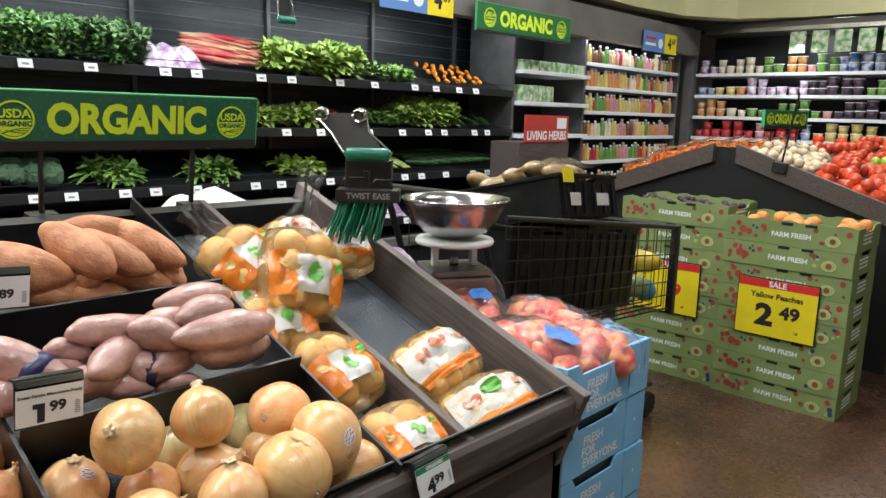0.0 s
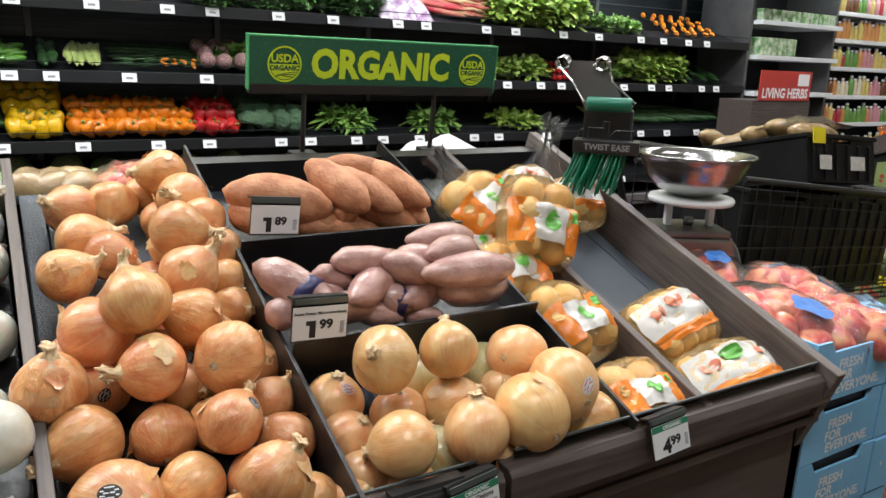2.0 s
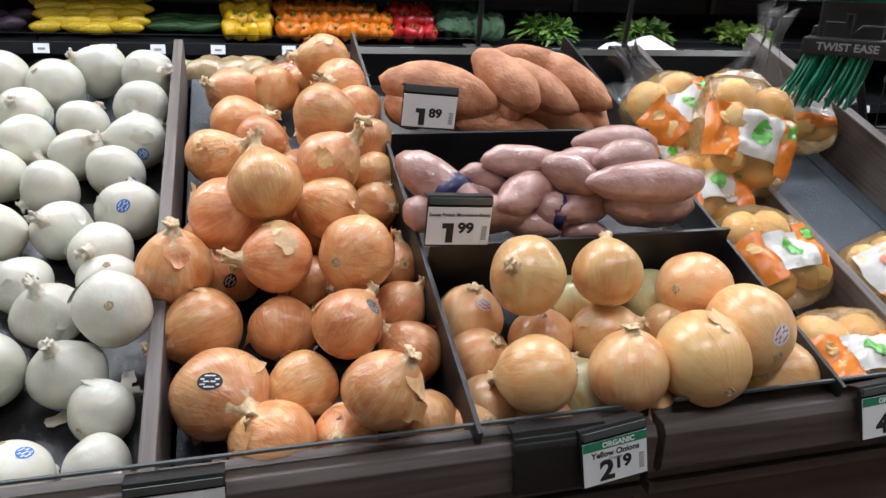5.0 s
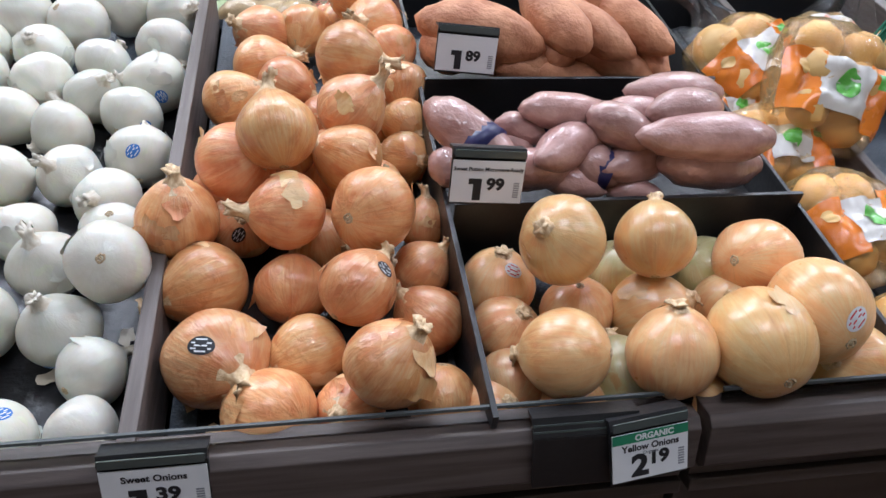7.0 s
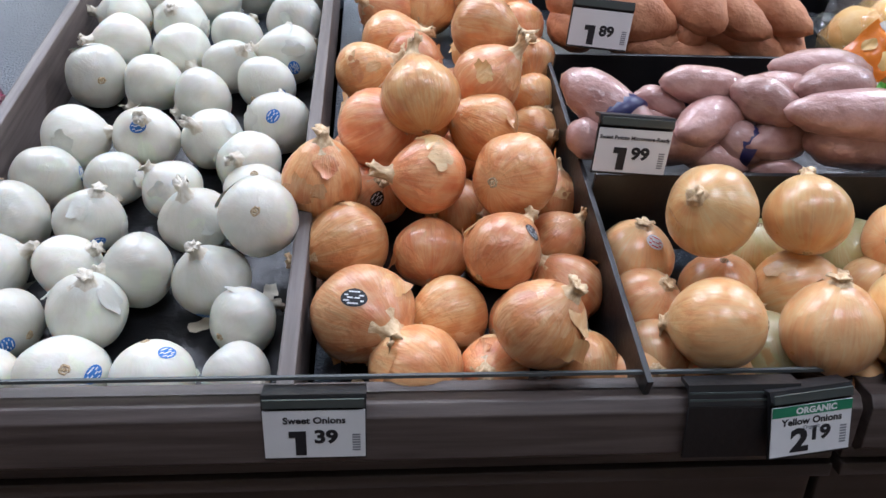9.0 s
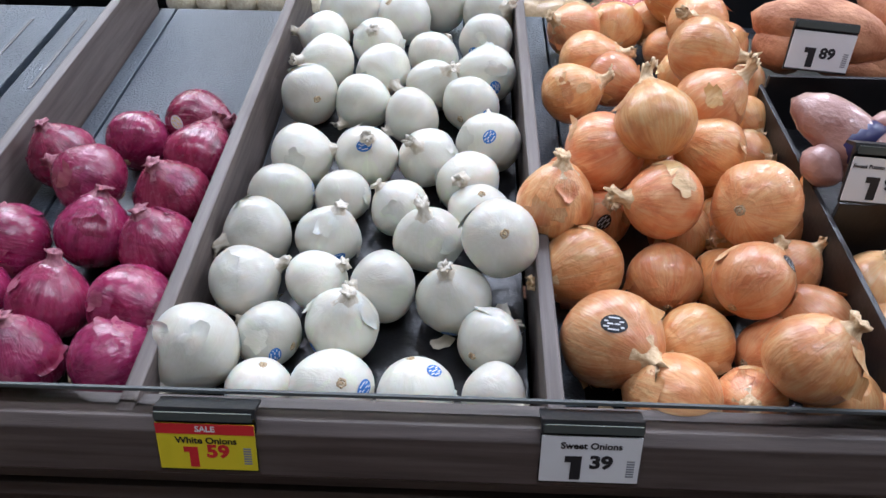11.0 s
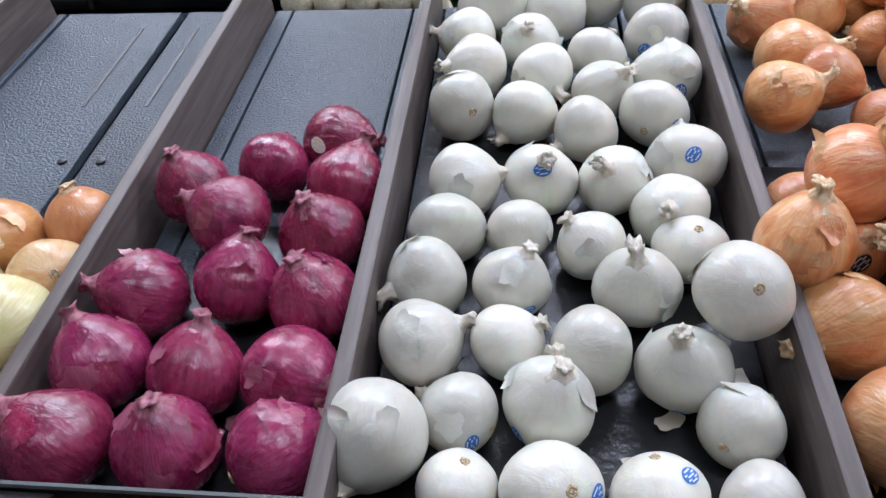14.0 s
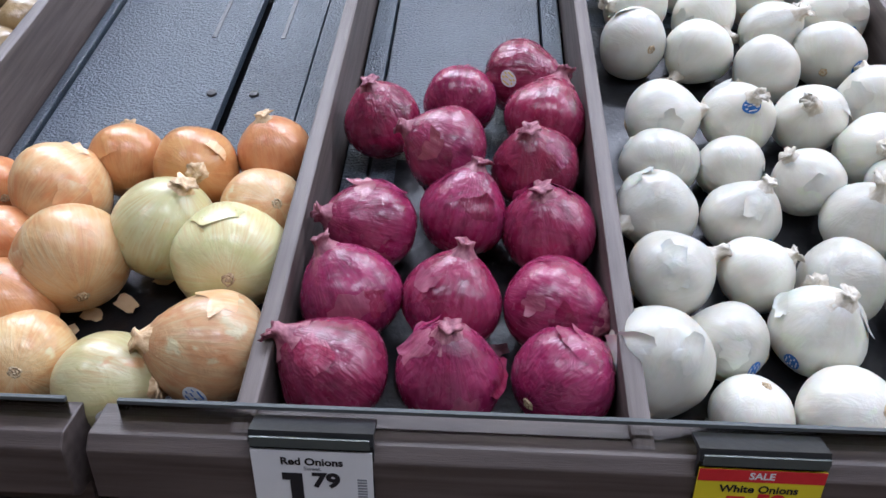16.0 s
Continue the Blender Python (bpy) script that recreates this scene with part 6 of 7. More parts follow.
for i, z in enumerate(TIERS):
    for a in range(-3, 6):
        part("shelf", box(a * 1.01 + 0.004, a * 1.01 + 1.006, 0.0, 0.62 - 0.02 * i, -0.016, 0.0, 0.002), COOLER_BLACK, cooler, "black sloping shelf", pose(0, CY, z - 0.012, SHELF_TILT))
    part("lip", box(-3.3, 6.06, CY - 0.012, CY + 0.004, z - 0.045, z + 0.012, 0.002), COOLER_BLACK, cooler, "black shelf lip")
    part("fence", tube([(-3.3, CY - 0.004, z + 0.05), (6.06, CY - 0.004, z + 0.05)], 0.0025, 5), COOLER_BLACK, cooler)
for a in range(-3, 7):
    part("upright", box(a * 1.01 - 0.015, a * 1.01 + 0.015, 3.99, 4.018, 0.5, 2.4), STAND_GREY, cooler)
for k in range(5):
    part("back_rib", box(-3.4, 9.3, 4.008, 4.018, 1.82 + 0.1 * k, 1.826 + 0.1 * k), STAND_GREY, cooler)


def shelf_spot(x, tier, back, up=0.0):
    return pose(x, CY, TIERS[tier], SHELF_TILT) @ Matrix.Translation((0, back, up))


TAG_CARD = mesh_of("card", box(-0.034, 0.034, -0.003, 0, -0.05, -0.006), CARD)
TAG_BAR = mesh_of("price_bar", box(-0.016, 0.016, -0.0038, -0.003, -0.036, -0.025), INK_GREY)
rng = random.Random(77)
for tier, step in ((3, 0.33), (2, 0.28), (1, 0.3), (0, 0.4)):
    x = -1.2 + 0.1 * tier
    while x < 5.9:
        tg = tagged(part("price_tag", TAG_CARD, None, m=pose(x, CY - 0.014, TIERS[tier] + 0.01, -14)), "small white price tag on a black shelf lip", "price tag", "shelf price tags")
        part("price_bar", TAG_BAR, None, tg)
        x += step * rng.uniform(0.55, 1.35)

# ---- vegetables on the cooler shelves ----
LEAF_DARK = material("dark_green_leaf", (0.035, 0.11, 0.03), (0.13, 0.27, 0.07), 0.5, scale=20, bump=0.2, spread=0.25)
LEAF_LIGHT = material("light_green_leaf", (0.12, 0.24, 0.03), (0.36, 0.48, 0.10), 0.45, scale=16, bump=0.2, spread=0.15)
LEAF_MID = material("green_leaf", (0.07, 0.18, 0.03), (0.22, 0.38, 0.08), 0.5, scale=18, bump=0.2, spread=0.2)
STALK_RED = material("red_rhubarb_stalk", (0.46, 0.03, 0.05), (0.56, 0.46, 0.24), 0.4, scale=0.6, bump=0.1, fine=12, spread=0.2, mix_at=(0.4, 0.66))
STALK_PALE = material("pale_green_stalk", (0.30, 0.42, 0.10), (0.52, 0.60, 0.24), 0.4, scale=18, stretch=(1, 1, 0.2), bump=0.2, spread=0.1)
CUKE = material("dark_cucumber_skin", (0.012, 0.045, 0.012), (0.035, 0.10, 0.025), 0.35, scale=20, bump=0.25, spread=0.2)
SQUASH = material("yellow_squash_skin", (0.66, 0.42, 0.015), (0.80, 0.58, 0.03), 0.38, scale=10, bump=0.08, spread=0.1)
PEPPER_Y = material("yellow_pepper_skin", (0.66, 0.36, 0.005), (0.80, 0.50, 0.01), 0.2, scale=6, bump=0.03, spread=0.1)
PEPPER_O = material("orange_pepper_skin", (0.66, 0.15, 0.005), (0.78, 0.24, 0.01), 0.2, scale=6, bump=0.03, spread=0.1)
PEPPER_R = material("red_pepper_skin", (0.34, 0.01, 0.012), (0.52, 0.02, 0.02), 0.2, scale=6, bump=0.03, spread=0.15)
PEPPER_G = material("green_pepper_skin", (0.05, 0.18, 0.02), (0.13, 0.32, 0.04), 0.25, scale=6, bump=0.03, spread=0.15)
BROCCOLI = material("broccoli_head", (0.03, 0.085, 0.04), (0.10, 0.19, 0.10), 0.7, scale=70, bump=0.9, fine=220)
TURNIP = material("pale_turnip_skin", (0.55, 0.46, 0.30), (0.72, 0.66, 0.50), 0.5, scale=8, bump=0.1, spread=0.1)
BEET = material("purple_beet_skin", (0.12, 0.03, 0.06), (0.42, 0.28, 0.24), 0.5, scale=7, bump=0.15, spread=0.2)
NET_GREEN = material("green_net_bag", (0.03, 0.30, 0.17), (0.16, 0.48, 0.30), 0.5, scale=60, bump=0.6)
CARROT = material("carrot_skin", (0.6, 0.17, 0.01), (0.75, 0.27, 0.03), 0.4, scale=16, bump=0.2, spread=0.1)
FILM_PINK = material("purple_print_film", (0.30, 0.15, 0.30), (0.68, 0.62, 0.70), 0.25, scale=18, bump=0.4, fine=40)
FILM_GREEN = material("green_print_film", (0.10, 0.26, 0.08), (0.62, 0.68, 0.52), 0.25, scale=18, bump=0.4, fine=40)
FILM_BLUE = material("blue_print_film", (0.03, 0.08, 0.26), (0.5, 0.55, 0.62), 0.25, scale=14, bump=0.4, fine=40)


def leafy_mesh(seed, mat, count, size, wide, spread, height, droop=0.4, fan=1.0):
    """A bunch of leaves: each one a bent, wavy blade rising from one foot."""
    rng = random.Random(seed)
    verts, faces = [], []
    for k in range(count):
        az, el = rng.uniform(0, 2 * math.pi), rng.uniform(0.15, 1.35)
        d = Vector((math.cos(az) * math.cos(el) * fan, math.sin(az) * math.cos(el), math.sin(el)))
        foot = Vector((rng.uniform(-1, 1) * spread, rng.uniform(-0.8, 0.8) * spread, rng.uniform(0, height * 0.5)))
        side = d.cross(Vector((0, 0, 1)))
        side = (side if side.length > 1e-3 else Vector((1, 0, 0))).normalized()
        s, w = size * rng.uniform(0.6, 1.2), wide * rng.uniform(0.7, 1.2)
        base = len(verts)
        for j in range(4):
            f = j / 3
            c = foot + d * s * f - Vector((0, 0, droop * s * f * f))
            half = w * (0.25, 0.9, 1.0, 0.35)[j]
            wave = 0.3 * w * math.sin(5 * f + k)
            verts += [tuple(c - side * half + Vector((0, 0, wave))), tuple(c + Vector((0, 0, -0.25 * w))), tuple(c + side * half + Vector((0, 0, -wave * 0.6)))]
        for j in range(3):
            for q in range(2):
                a = base + 3 * j + q
                faces.append((a, a + 1, a + 4, a + 3))
    me = bpy.data.meshes.new("leaves")
    me.from_pydata(verts, [], faces)
    me.polygons.foreach_set("use_smooth", [True] * len(faces))
    me.materials.append(mat)
    return me


def pepper_mesh(seed, mat):
    prof = [(0, -0.92), (0.4, -1.0), (0.7, -0.85), (0.88, -0.3), (1.0, 0.35), (0.88, 0.8), (0.5, 0.95), (0.2, 0.84), (0, 0.78)]
    return mesh_of("pepper_body", lathe(prof, 20, bend=lambda p: Vector((p.x, p.y, p.z)) * (1 + 0.09 * math.cos(4 * math.atan2(p.y, p.x) + seed) * min(1, math.hypot(p.x, p.y)))), mat, True)


def ball_mesh(seed, mat, rough=0.06, seg=16):
    prof = [(0, -1)] + [(math.sin(math.pi * k / 9), -math.cos(math.pi * k / 9)) for k in range(1, 9)] + [(0, 1)]
    return mesh_of("round_body", lathe(prof, seg, bend=lambda p: p * (1 + rough * noise.noise(p * 1.8 + Vector((seed * 5, 0, 0))))), mat, True)


def broccoli_mesh(seed):
    rng = random.Random(seed)
    bm = bmesh.new()
    lathe([(0, -0.9), (0.28, -0.9), (0.34, -0.3), (0.6, 0.1)], 10, bm)
    prof = [(0, -1)] + [(math.sin(math.pi * k / 26), -math.cos(math.pi * k / 26)) for k in range(1, 26)] + [(0, 1)]
    lathe(prof, 44, bm, bend=lambda p: Vector((p.x, p.y, max(p.z, -0.25) * 0.75)) * (1 + 0.3 * abs(noise.noise(p * 2.6 + Vector((seed * 5, 0, 0)))) + 0.12 * noise.noise(p * 8) + 0.06 * noise.noise(p * 19)))
    return mesh_of("floret", bm, BROCCOLI, True)


STEM = mesh_of("stem", lathe([(0.18, 0.8), (0.14, 0.95), (0.12, 1.25), (0, 1.25)], 8), LEAF_MID)


def heap(name, meshes, x0, x1, tier, count, r, label, category, group, rows=3, seed=0, depth=0.42, up=1.0, stem=None, turn="any", pile=0.0, along=(1, 1, 1)):
    """Single vegetables laid side by side in rows up a sloping shelf."""
    rng = random.Random(seed)
    per = max(1, math.ceil(count / rows))
    for k in range(count):
        row, col = divmod(k, per)
        x = x0 + (x1 - x0) * (col + 0.5 + 0.5 * (row % 2) * 0.5 + rng.uniform(-0.15, 0.15)) / (per + 0.3)
        back = 0.03 + r + (depth - r) * row / max(rows, 1) + rng.uniform(-0.008, 0.008)
        rot = pose(0, 0, 0, rng.uniform(-40, 60), rng.uniform(-40, 40), rng.uniform(0, 360)) if turn == "any" else pose(0, 0, 0, 0, 0, turn + rng.uniform(-8, 8))
        ob = tagged(part(name, meshes[k % len(meshes)], None, m=shelf_spot(min(x, x1 - r * 0.5), tier, back, r * up + pile * row + rng.uniform(0, 0.012)) @ rot @ Matrix.Scale(r * rng.uniform(0.92, 1.08), 4) @ Matrix.Diagonal((*along, 1))), label, category, group)
        if stem:
            part("stem", stem, None, ob)


def bunches(name, mat, x0, x1, tier, count, label, category, size=0.09, wide=0.02, leaves=70, spread=0.05, height=0.06, seed=0, back=0.16, scale=1.0, stalk=None):
    rng = random.Random(seed)
    shapes = [leafy_mesh(seed * 10 + k, mat, leaves, size, wide, spread, height) for k in range(min(count, 3))]
    for k in range(count):
        x = x0 + (x1 - x0) * (k + 0.5) / count
        m = shelf_spot(x, tier, back + rng.uniform(-0.03, 0.05), 0.012) @ pose(0, 0, 0, 0, 0, rng.uniform(-40, 40)) @ Matrix.Scale(scale * rng.uniform(0.9, 1.15), 4)
        ob = tagged(part(name, shapes[k % len(shapes)], None, m=m), label, category, name + "s")
        if stalk:
            bm = bmesh.new()
            for q in range(7):
                tube([(-0.05 + 0.016 * q, 0.10, 0.05), (-0.05 + 0.016 * q, -0.02, 0.045 + 0.004 * (q % 3)), (-0.06 + 0.02 * q, -0.14, 0.01)], [0.004, 0.008, 0.009], 6, bm)
            tagged(part("stalk_bundle", bm, stalk, ob, "bundle of stalks"), kind="stuff")


ROUND = lambda mat, n=3: [ball_mesh(k, mat) for k in range(n)]
LONG = lambda mat, s, ln=1.0, th=1.0, n=3: [spud_mesh(s + k, 2.0 * ln, 2.0 * th, mat) for k in range(n)]
# top shelf
bunches("parsley_head", LEAF_DARK, 1.75, 2.78, 3, 4, "dark green curly herb bunch on the top shelf", "herb bunch", 0.04, 0.007, 2200, 0.11, 0.25, 1, scale=1.35)
for k in range(3):
    crumpled_bag(20 + k, shelf_spot(2.86 + 0.11 * k, 3, 0.15, 0.0), 0.075, 0.16, 0.10, "purple and white printed vegetable bag on the shelf", FILM_PINK)
heap("rhubarb_stalk", LONG(STALK_RED, 310, 1.0, 0.11, 4), 3.24, 3.66, 3, 36, 0.17, "long red and pale green rhubarb stalk laid on the top shelf", "rhubarb", "rhubarb stalks", 6, 2, depth=0.3, up=0.15, turn=-24, pile=0.02)
bunches("lettuce_head", LEAF_LIGHT, 3.68, 4.35, 3, 5, "frilly light green lettuce head on the top shelf", "lettuce", 0.075, 0.017, 620, 0.085, 0.2, 3, scale=1.35)
bunches("kale_head", LEAF_MID, 4.55, 4.9, 3, 2, "green kale bunch on the top shelf", "kale bunch", 0.06, 0.012, 600, 0.08, 0.1, 4, scale=1.1)
heap("carrot", LONG(CARROT, 255, 1.0, 0.3), 5.15, 5.8, 3, 30, 0.055, "small orange carrot heaped on the shelf", "carrot", "carrots", 5, 3, up=0.5, turn=60, pile=0.01)
heap("carrot", LONG(CARROT, 255, 1.0, 0.3), 1.0, 1.6, 3, 30, 0.055, "small orange carrot heaped on the shelf", "carrot", "carrots", 5, 3, up=0.5, turn=60, pile=0.01)
# third shelf
heap("turnip", ROUND(BEET), 1.75, 2.15, 2, 12, 0.045, "purple and white turnip on the shelf", "turnip", "turnips", 3, 5)
bunches("spinach_bunch", LEAF_DARK, 2.35, 2.6, 2, 2, "dark green spinach bunch on the shelf", "spinach bunch", 0.1, 0.03, 60, 0.05, 0.06, 6)
bunches("romaine_head", LEAF_LIGHT, 3.4, 4.05, 2, 6, "long light green romaine head on the shelf", "lettuce", 0.10, 0.018, 240, 0.06, 0.1, 7)
heap("radish", ROUND(PEPPER_R), 4.12, 4.36, 2, 18, 0.02, "small red radish on the shelf", "radish", "radishes", 3, 8)
bunches("lettuce_head", LEAF_LIGHT, 4.85, 5.35, 2, 5, "frilly light green lettuce head on the shelf", "lettuce", 0.07, 0.017, 520, 0.08, 0.2, 9, scale=1.3)
bunches("kale_head", LEAF_MID, 4.5, 4.78, 2, 2, "green kale bunch on the shelf", "kale bunch", 0.06, 0.012, 500, 0.07, 0.09, 10)
heap("cucumber", LONG(CUKE, 200, 1.0, 0.24), 5.4, 5.95, 2, 14, 0.085, "dark green cucumber on the shelf", "cucumber", "cucumbers", 5, 11, up=0.3, turn=80)
heap("net_bag", ROUND(NET_GREEN), 0.22, 0.46, 2, 12, 0.045, "green net bag of small vegetables on the shelf", "net bag", "net bags", 4, 12)
heap("potato", ROUND(TURNIP), 0.50, 0.72, 2, 20, 0.042, "pale round root vegetable on the shelf", "root vegetable", "pale roots", 5, 13)
heap("green_chilli", LONG(PEPPER_G, 210, 0.9, 0.3), 0.76, 0.96, 2, 14, 0.06, "long green pepper on the shelf", "green pepper", "green peppers", 4, 14, up=0.4, turn=20)
heap("cucumber", LONG(CUKE, 220, 1.0, 0.26), 1.0, 1.12, 2, 8, 0.08, "dark green cucumber on the shelf", "cucumber", "cucumbers", 5, 15, up=0.3, turn=90)
heap("celery_stalk", LONG(STALK_PALE, 230, 1.0, 0.14), 1.14, 1.34, 2, 16, 0.13, "pale green celery stalk on the shelf", "celery", "celery stalks", 2, 16, depth=0.3, up=0.2, turn=85)
heap("green_bean", LONG(CUKE, 240, 1.0, 0.12, 4), 1.36, 1.86, 2, 60, 0.06, "thin dark green bean in a black tray", "green bean", "green beans", 6, 17, up=0.3, turn=10, along=(1, 1, 1))
heap("carrot", LONG(CARROT, 250, 0.8, 0.3), 1.56, 1.76, 2, 8, 0.03, "short orange carrot beside the beans", "carrot", "carrots", 2, 18, depth=0.14)
bunches("kale_head", LEAF_MID, 1.88, 2.12, 2, 2, "green kale bunch on the shelf", "kale bunch", 0.11, 0.03, 90, 0.05, 0.07, 19)
# second shelf
heap("aubergine", LONG(FIG, 260, 1.0, 0.45), -0.5, -0.02, 1, 10, 0.08, "dark purple aubergine on the shelf", "aubergine", "aubergines", 3, 20, up=0.5, turn=10)
heap("yellow_squash", LONG(SQUASH, 270, 1.0, 0.36, 4), 0.0, 0.50, 1, 36, 0.085, "bright yellow squash stacked on the shelf", "squash", "yellow squashes", 9, 21, up=0.36, turn=4, pile=0.018, depth=0.42)
heap("cucumber", LONG(CUKE, 280, 1.0, 0.26), 0.52, 0.83, 1, 12, 0.10, "dark green courgette on the shelf", "courgette", "courgettes", 4, 22, up=0.3, turn=8, depth=0.26)
for nm, mat, a, b, n, s, d in (("yellow", PEPPER_Y, 0.85, 1.10, 22, 23, 0.46), ("orange", PEPPER_O, 1.12, 1.70, 32, 24, 0.3), ("red", PEPPER_R, 1.72, 1.95, 12, 25, 0.32)):
    heap("bell_pepper", [pepper_mesh(k, mat) for k in range(3)], a, b, 1, n, 0.044, f"glossy {nm} bell pepper in a wire-fronted bin", "bell pepper", f"{nm} peppers", 6 if nm == "yellow" else 3, s, d, stem=STEM, pile=0.022)
heap("broccoli", [broccoli_mesh(k) for k in range(3)], 1.97, 2.34, 1, 12, 0.062, "dark green broccoli head on the shelf", "broccoli", "broccoli heads", 3, 26)
bunches("parsley_head", LEAF_MID, 2.5, 2.72, 1, 2, "green celery-leaf bunch hanging over the shelf lip", "herb bunch", 0.11, 0.012, 260, 0.05, 0.09, 27)
bunches("leek", LEAF_MID, 3.1, 3.35, 1, 2, "blue-green leek bunch on the shelf", "leek", 0.13, 0.013, 160, 0.04, 0.08, 28)
bunches("romaine_head", LEAF_LIGHT, 3.75, 4.05, 1, 2, "long light green romaine head on the shelf", "lettuce", 0.11, 0.02, 160, 0.06, 0.05, 29)
heap("celery_stalk", LONG(STALK_PALE, 290, 1.0, 0.1), 4.62, 4.9, 1, 14, 0.17, "pale green celery stalk on the shelf", "celery", "celery stalks", 2, 30, depth=0.24, up=0.2, turn=100)
heap("cucumber", LONG(CUKE, 300, 1.0, 0.2), 4.95, 5.95, 1, 26, 0.11, "dark green cucumber on the shelf", "cucumber", "cucumbers", 4, 31, up=0.3, turn=160)
# lowest shelf
for k, (x, mat) in enumerate(((2.2, FILM_GREEN), (2.5, FILM_GREEN), (2.9, LEAF_MID), (3.7, FILM_BLUE), (4.0, FILM_BLUE), (4.3, FILM_GREEN), (4.7, FILM_PINK))):
    crumpled_bag(40 + k, shelf_spot(x, 0, 0.18), 0.13, 0.16, 0.12, "printed bag of leaves on the lowest shelf", mat)
heap("cabbage", ROUND(GREEN_FRUIT), -0.2, 2.1, 0, 20, 0.08, "pale green cabbage on the lowest shelf", "cabbage", "cabbages", 2, 33)

# ---- white shelves with bottles, and the corner cooler ----
JUICES = [material(f"juice_{n}", tuple(c * 0.8 for c in col), col, 0.25, scale=12, bump=0.03) for n, col in (("orange", (0.55, 0.25, 0.08)), ("red", (0.42, 0.04, 0.05)), ("green", (0.13, 0.28, 0.06)), ("pink", (0.55, 0.25, 0.27)), ("cream", (0.66, 0.58, 0.42)), ("brown", (0.16, 0.07, 0.03)), ("yellow", (0.6, 0.47, 0.14)))]
BOTTLE = [mesh_of("bottle_body", lathe([(0, 0), (0.030, 0), (0.032, 0.01), (0.032, 0.11), (0.024, 0.135), (0.014, 0.15), (0.014, 0.16), (0, 0.16)], 14), m, True) for m in JUICES]
CAP = mesh_of("cap", lathe([(0.016, 0.158), (0.016, 0.178), (0, 0.18)], 12), CARD)
TUB = [mesh_of("tub_body", lathe([(0, 0), (0.045, 0), (0.055, 0.085), (0, 0.085)], 16), m, True) for m in JUICES + [FILM_BLUE, FILM_PINK, FIG]]
TUB_LID = mesh_of("lid", lathe([(0, 0.085), (0.058, 0.085), (0.058, 0.093), (0, 0.094)], 16), CARD)
TUB_LID_RED = mesh_of("lid", lathe([(0, 0.085), (0.058, 0.085), (0.058, 0.093), (0, 0.094)], 16), RED_INK)
white = thing("bottle_shelves", "white metal shelves in a cooler filled with bottles", "shelves", pose(0, 0, 0))
part("back_panel", box(6.08, 9.18, 3.80, 3.82, 0.5, 2.3), COOLER_BLACK, white)
rng = random.Random(4)
for z in (0.72, 1.0, 1.25, 1.50, 1.74, 1.97):
    part("shelf", box(7.22, 9.18, 3.30, 3.72, z - 0.035, z, 0.003), WHITE_SHELF, white, "white shelf edge")
    x, kind = 7.27, 0
    while x < 9.12:
        kind = rng.randrange(len(BOTTLE)) if rng.random() < 0.7 else kind
        bt = tagged(part("bottle", BOTTLE[kind], None, m=pose(x, 3.36, z) @ Matrix.Scale(rng.choice((0.7, 0.85, 1.0)), 4)), "small drink bottle with a white cap on a white shelf", "bottle", "bottles")
        part("cap", CAP, None, bt)
        x += 0.066
for z in (1.27, 1.56, 1.83):
    part("shelf", box(6.10, 7.18, 3.22, 3.7, z - 0.035, z, 0.003), WHITE_SHELF, white, "white shelf edge")
for z, mat, n, h in ((1.83, FILM_GREEN, 8, 0.09), (1.56, FILM_GREEN, 4, 0.14)):
    for k in range(n):
        tagged(part("salad_box", box(0, 0.115, 0, 0.12, 0, h, 0.012), mat, m=pose(6.14 + 0.125 * k, 3.26, z + 0.001)), "clear box of green salad on a white shelf", "salad box", "salad boxes")
for x in (6.07, 7.2, 9.2):
    part("upright", box(x - 0.015, x + 0.015, 3.3, 3.8, 0.5, 2.3), STAND_GREY, white)
EX = 9.32
corner_cooler = thing("corner_cooler", "black open cooler with white shelves of tubs and packets", "cooler", pose(0, 0, 0))
part("base", box(EX, 10.3, -3.0, 3.2, 0, 0.5), COOLER_BLACK, corner_cooler)
part("back", box(9.9, 9.95, -3.0, 3.2, 0.5, 2.45), COOLER_BLACK, corner_cooler)
part("canopy", box(EX - 0.05, 10.3, -3.0, 3.2, 2.42, 2.5), CANOPY, corner_cooler)
part("canopy_trim", box(EX - 0.06, EX - 0.05, -3.0, 3.2, 2.40, 2.44), STEEL, corner_cooler)
part("corner_post", box(EX - 0.05, EX + 0.05, 3.16, 3.27, 0.0, 2.45), STAND_GREY, corner_cooler)
for z in (0.75, 1.0, 1.25, 1.49, 1.73, 1.97):
    part("shelf", box(EX, 9.8, -3.0, 3.15, z - 0.035, z, 0.003), WHITE_SHELF, corner_cooler, "white shelf edge")
    y, kind = 3.08, 0
    while y > -0.8:
        kind = rng.choice((1, 1, 2, 3, 4, 6, 7, 8, 9, 9, 0)) if rng.random() < 0.35 else kind
        size, high = rng.choice((0.8, 0.9, 1.0)), 2 if rng.random() < 0.55 else 1
        for level in range(high):
            tb = tagged(part("tub", TUB[kind], None, m=pose(EX + 0.075 + rng.uniform(0, 0.012), y, z + 0.095 * size * level) @ Matrix.Scale(size, 4)), "small plastic tub with a pale lid on a white shelf", "tub", "tubs")
            part("lid", TUB_LID if kind != 1 else TUB_LID_RED, None, tb)
        y -= 0.118 * size + rng.choice((0.0, 0.0, 0.02))
for k in range(5):
    tagged(part("herb_packet", box(0, 0.006, 0, 0.16, 0, 0.22, 0.002), FILM_GREEN, m=pose(EX - 0.07, 1.95 - 0.22 * k, 2.16)), "green printed packet hanging from the cooler canopy", "packet", "hanging packets")

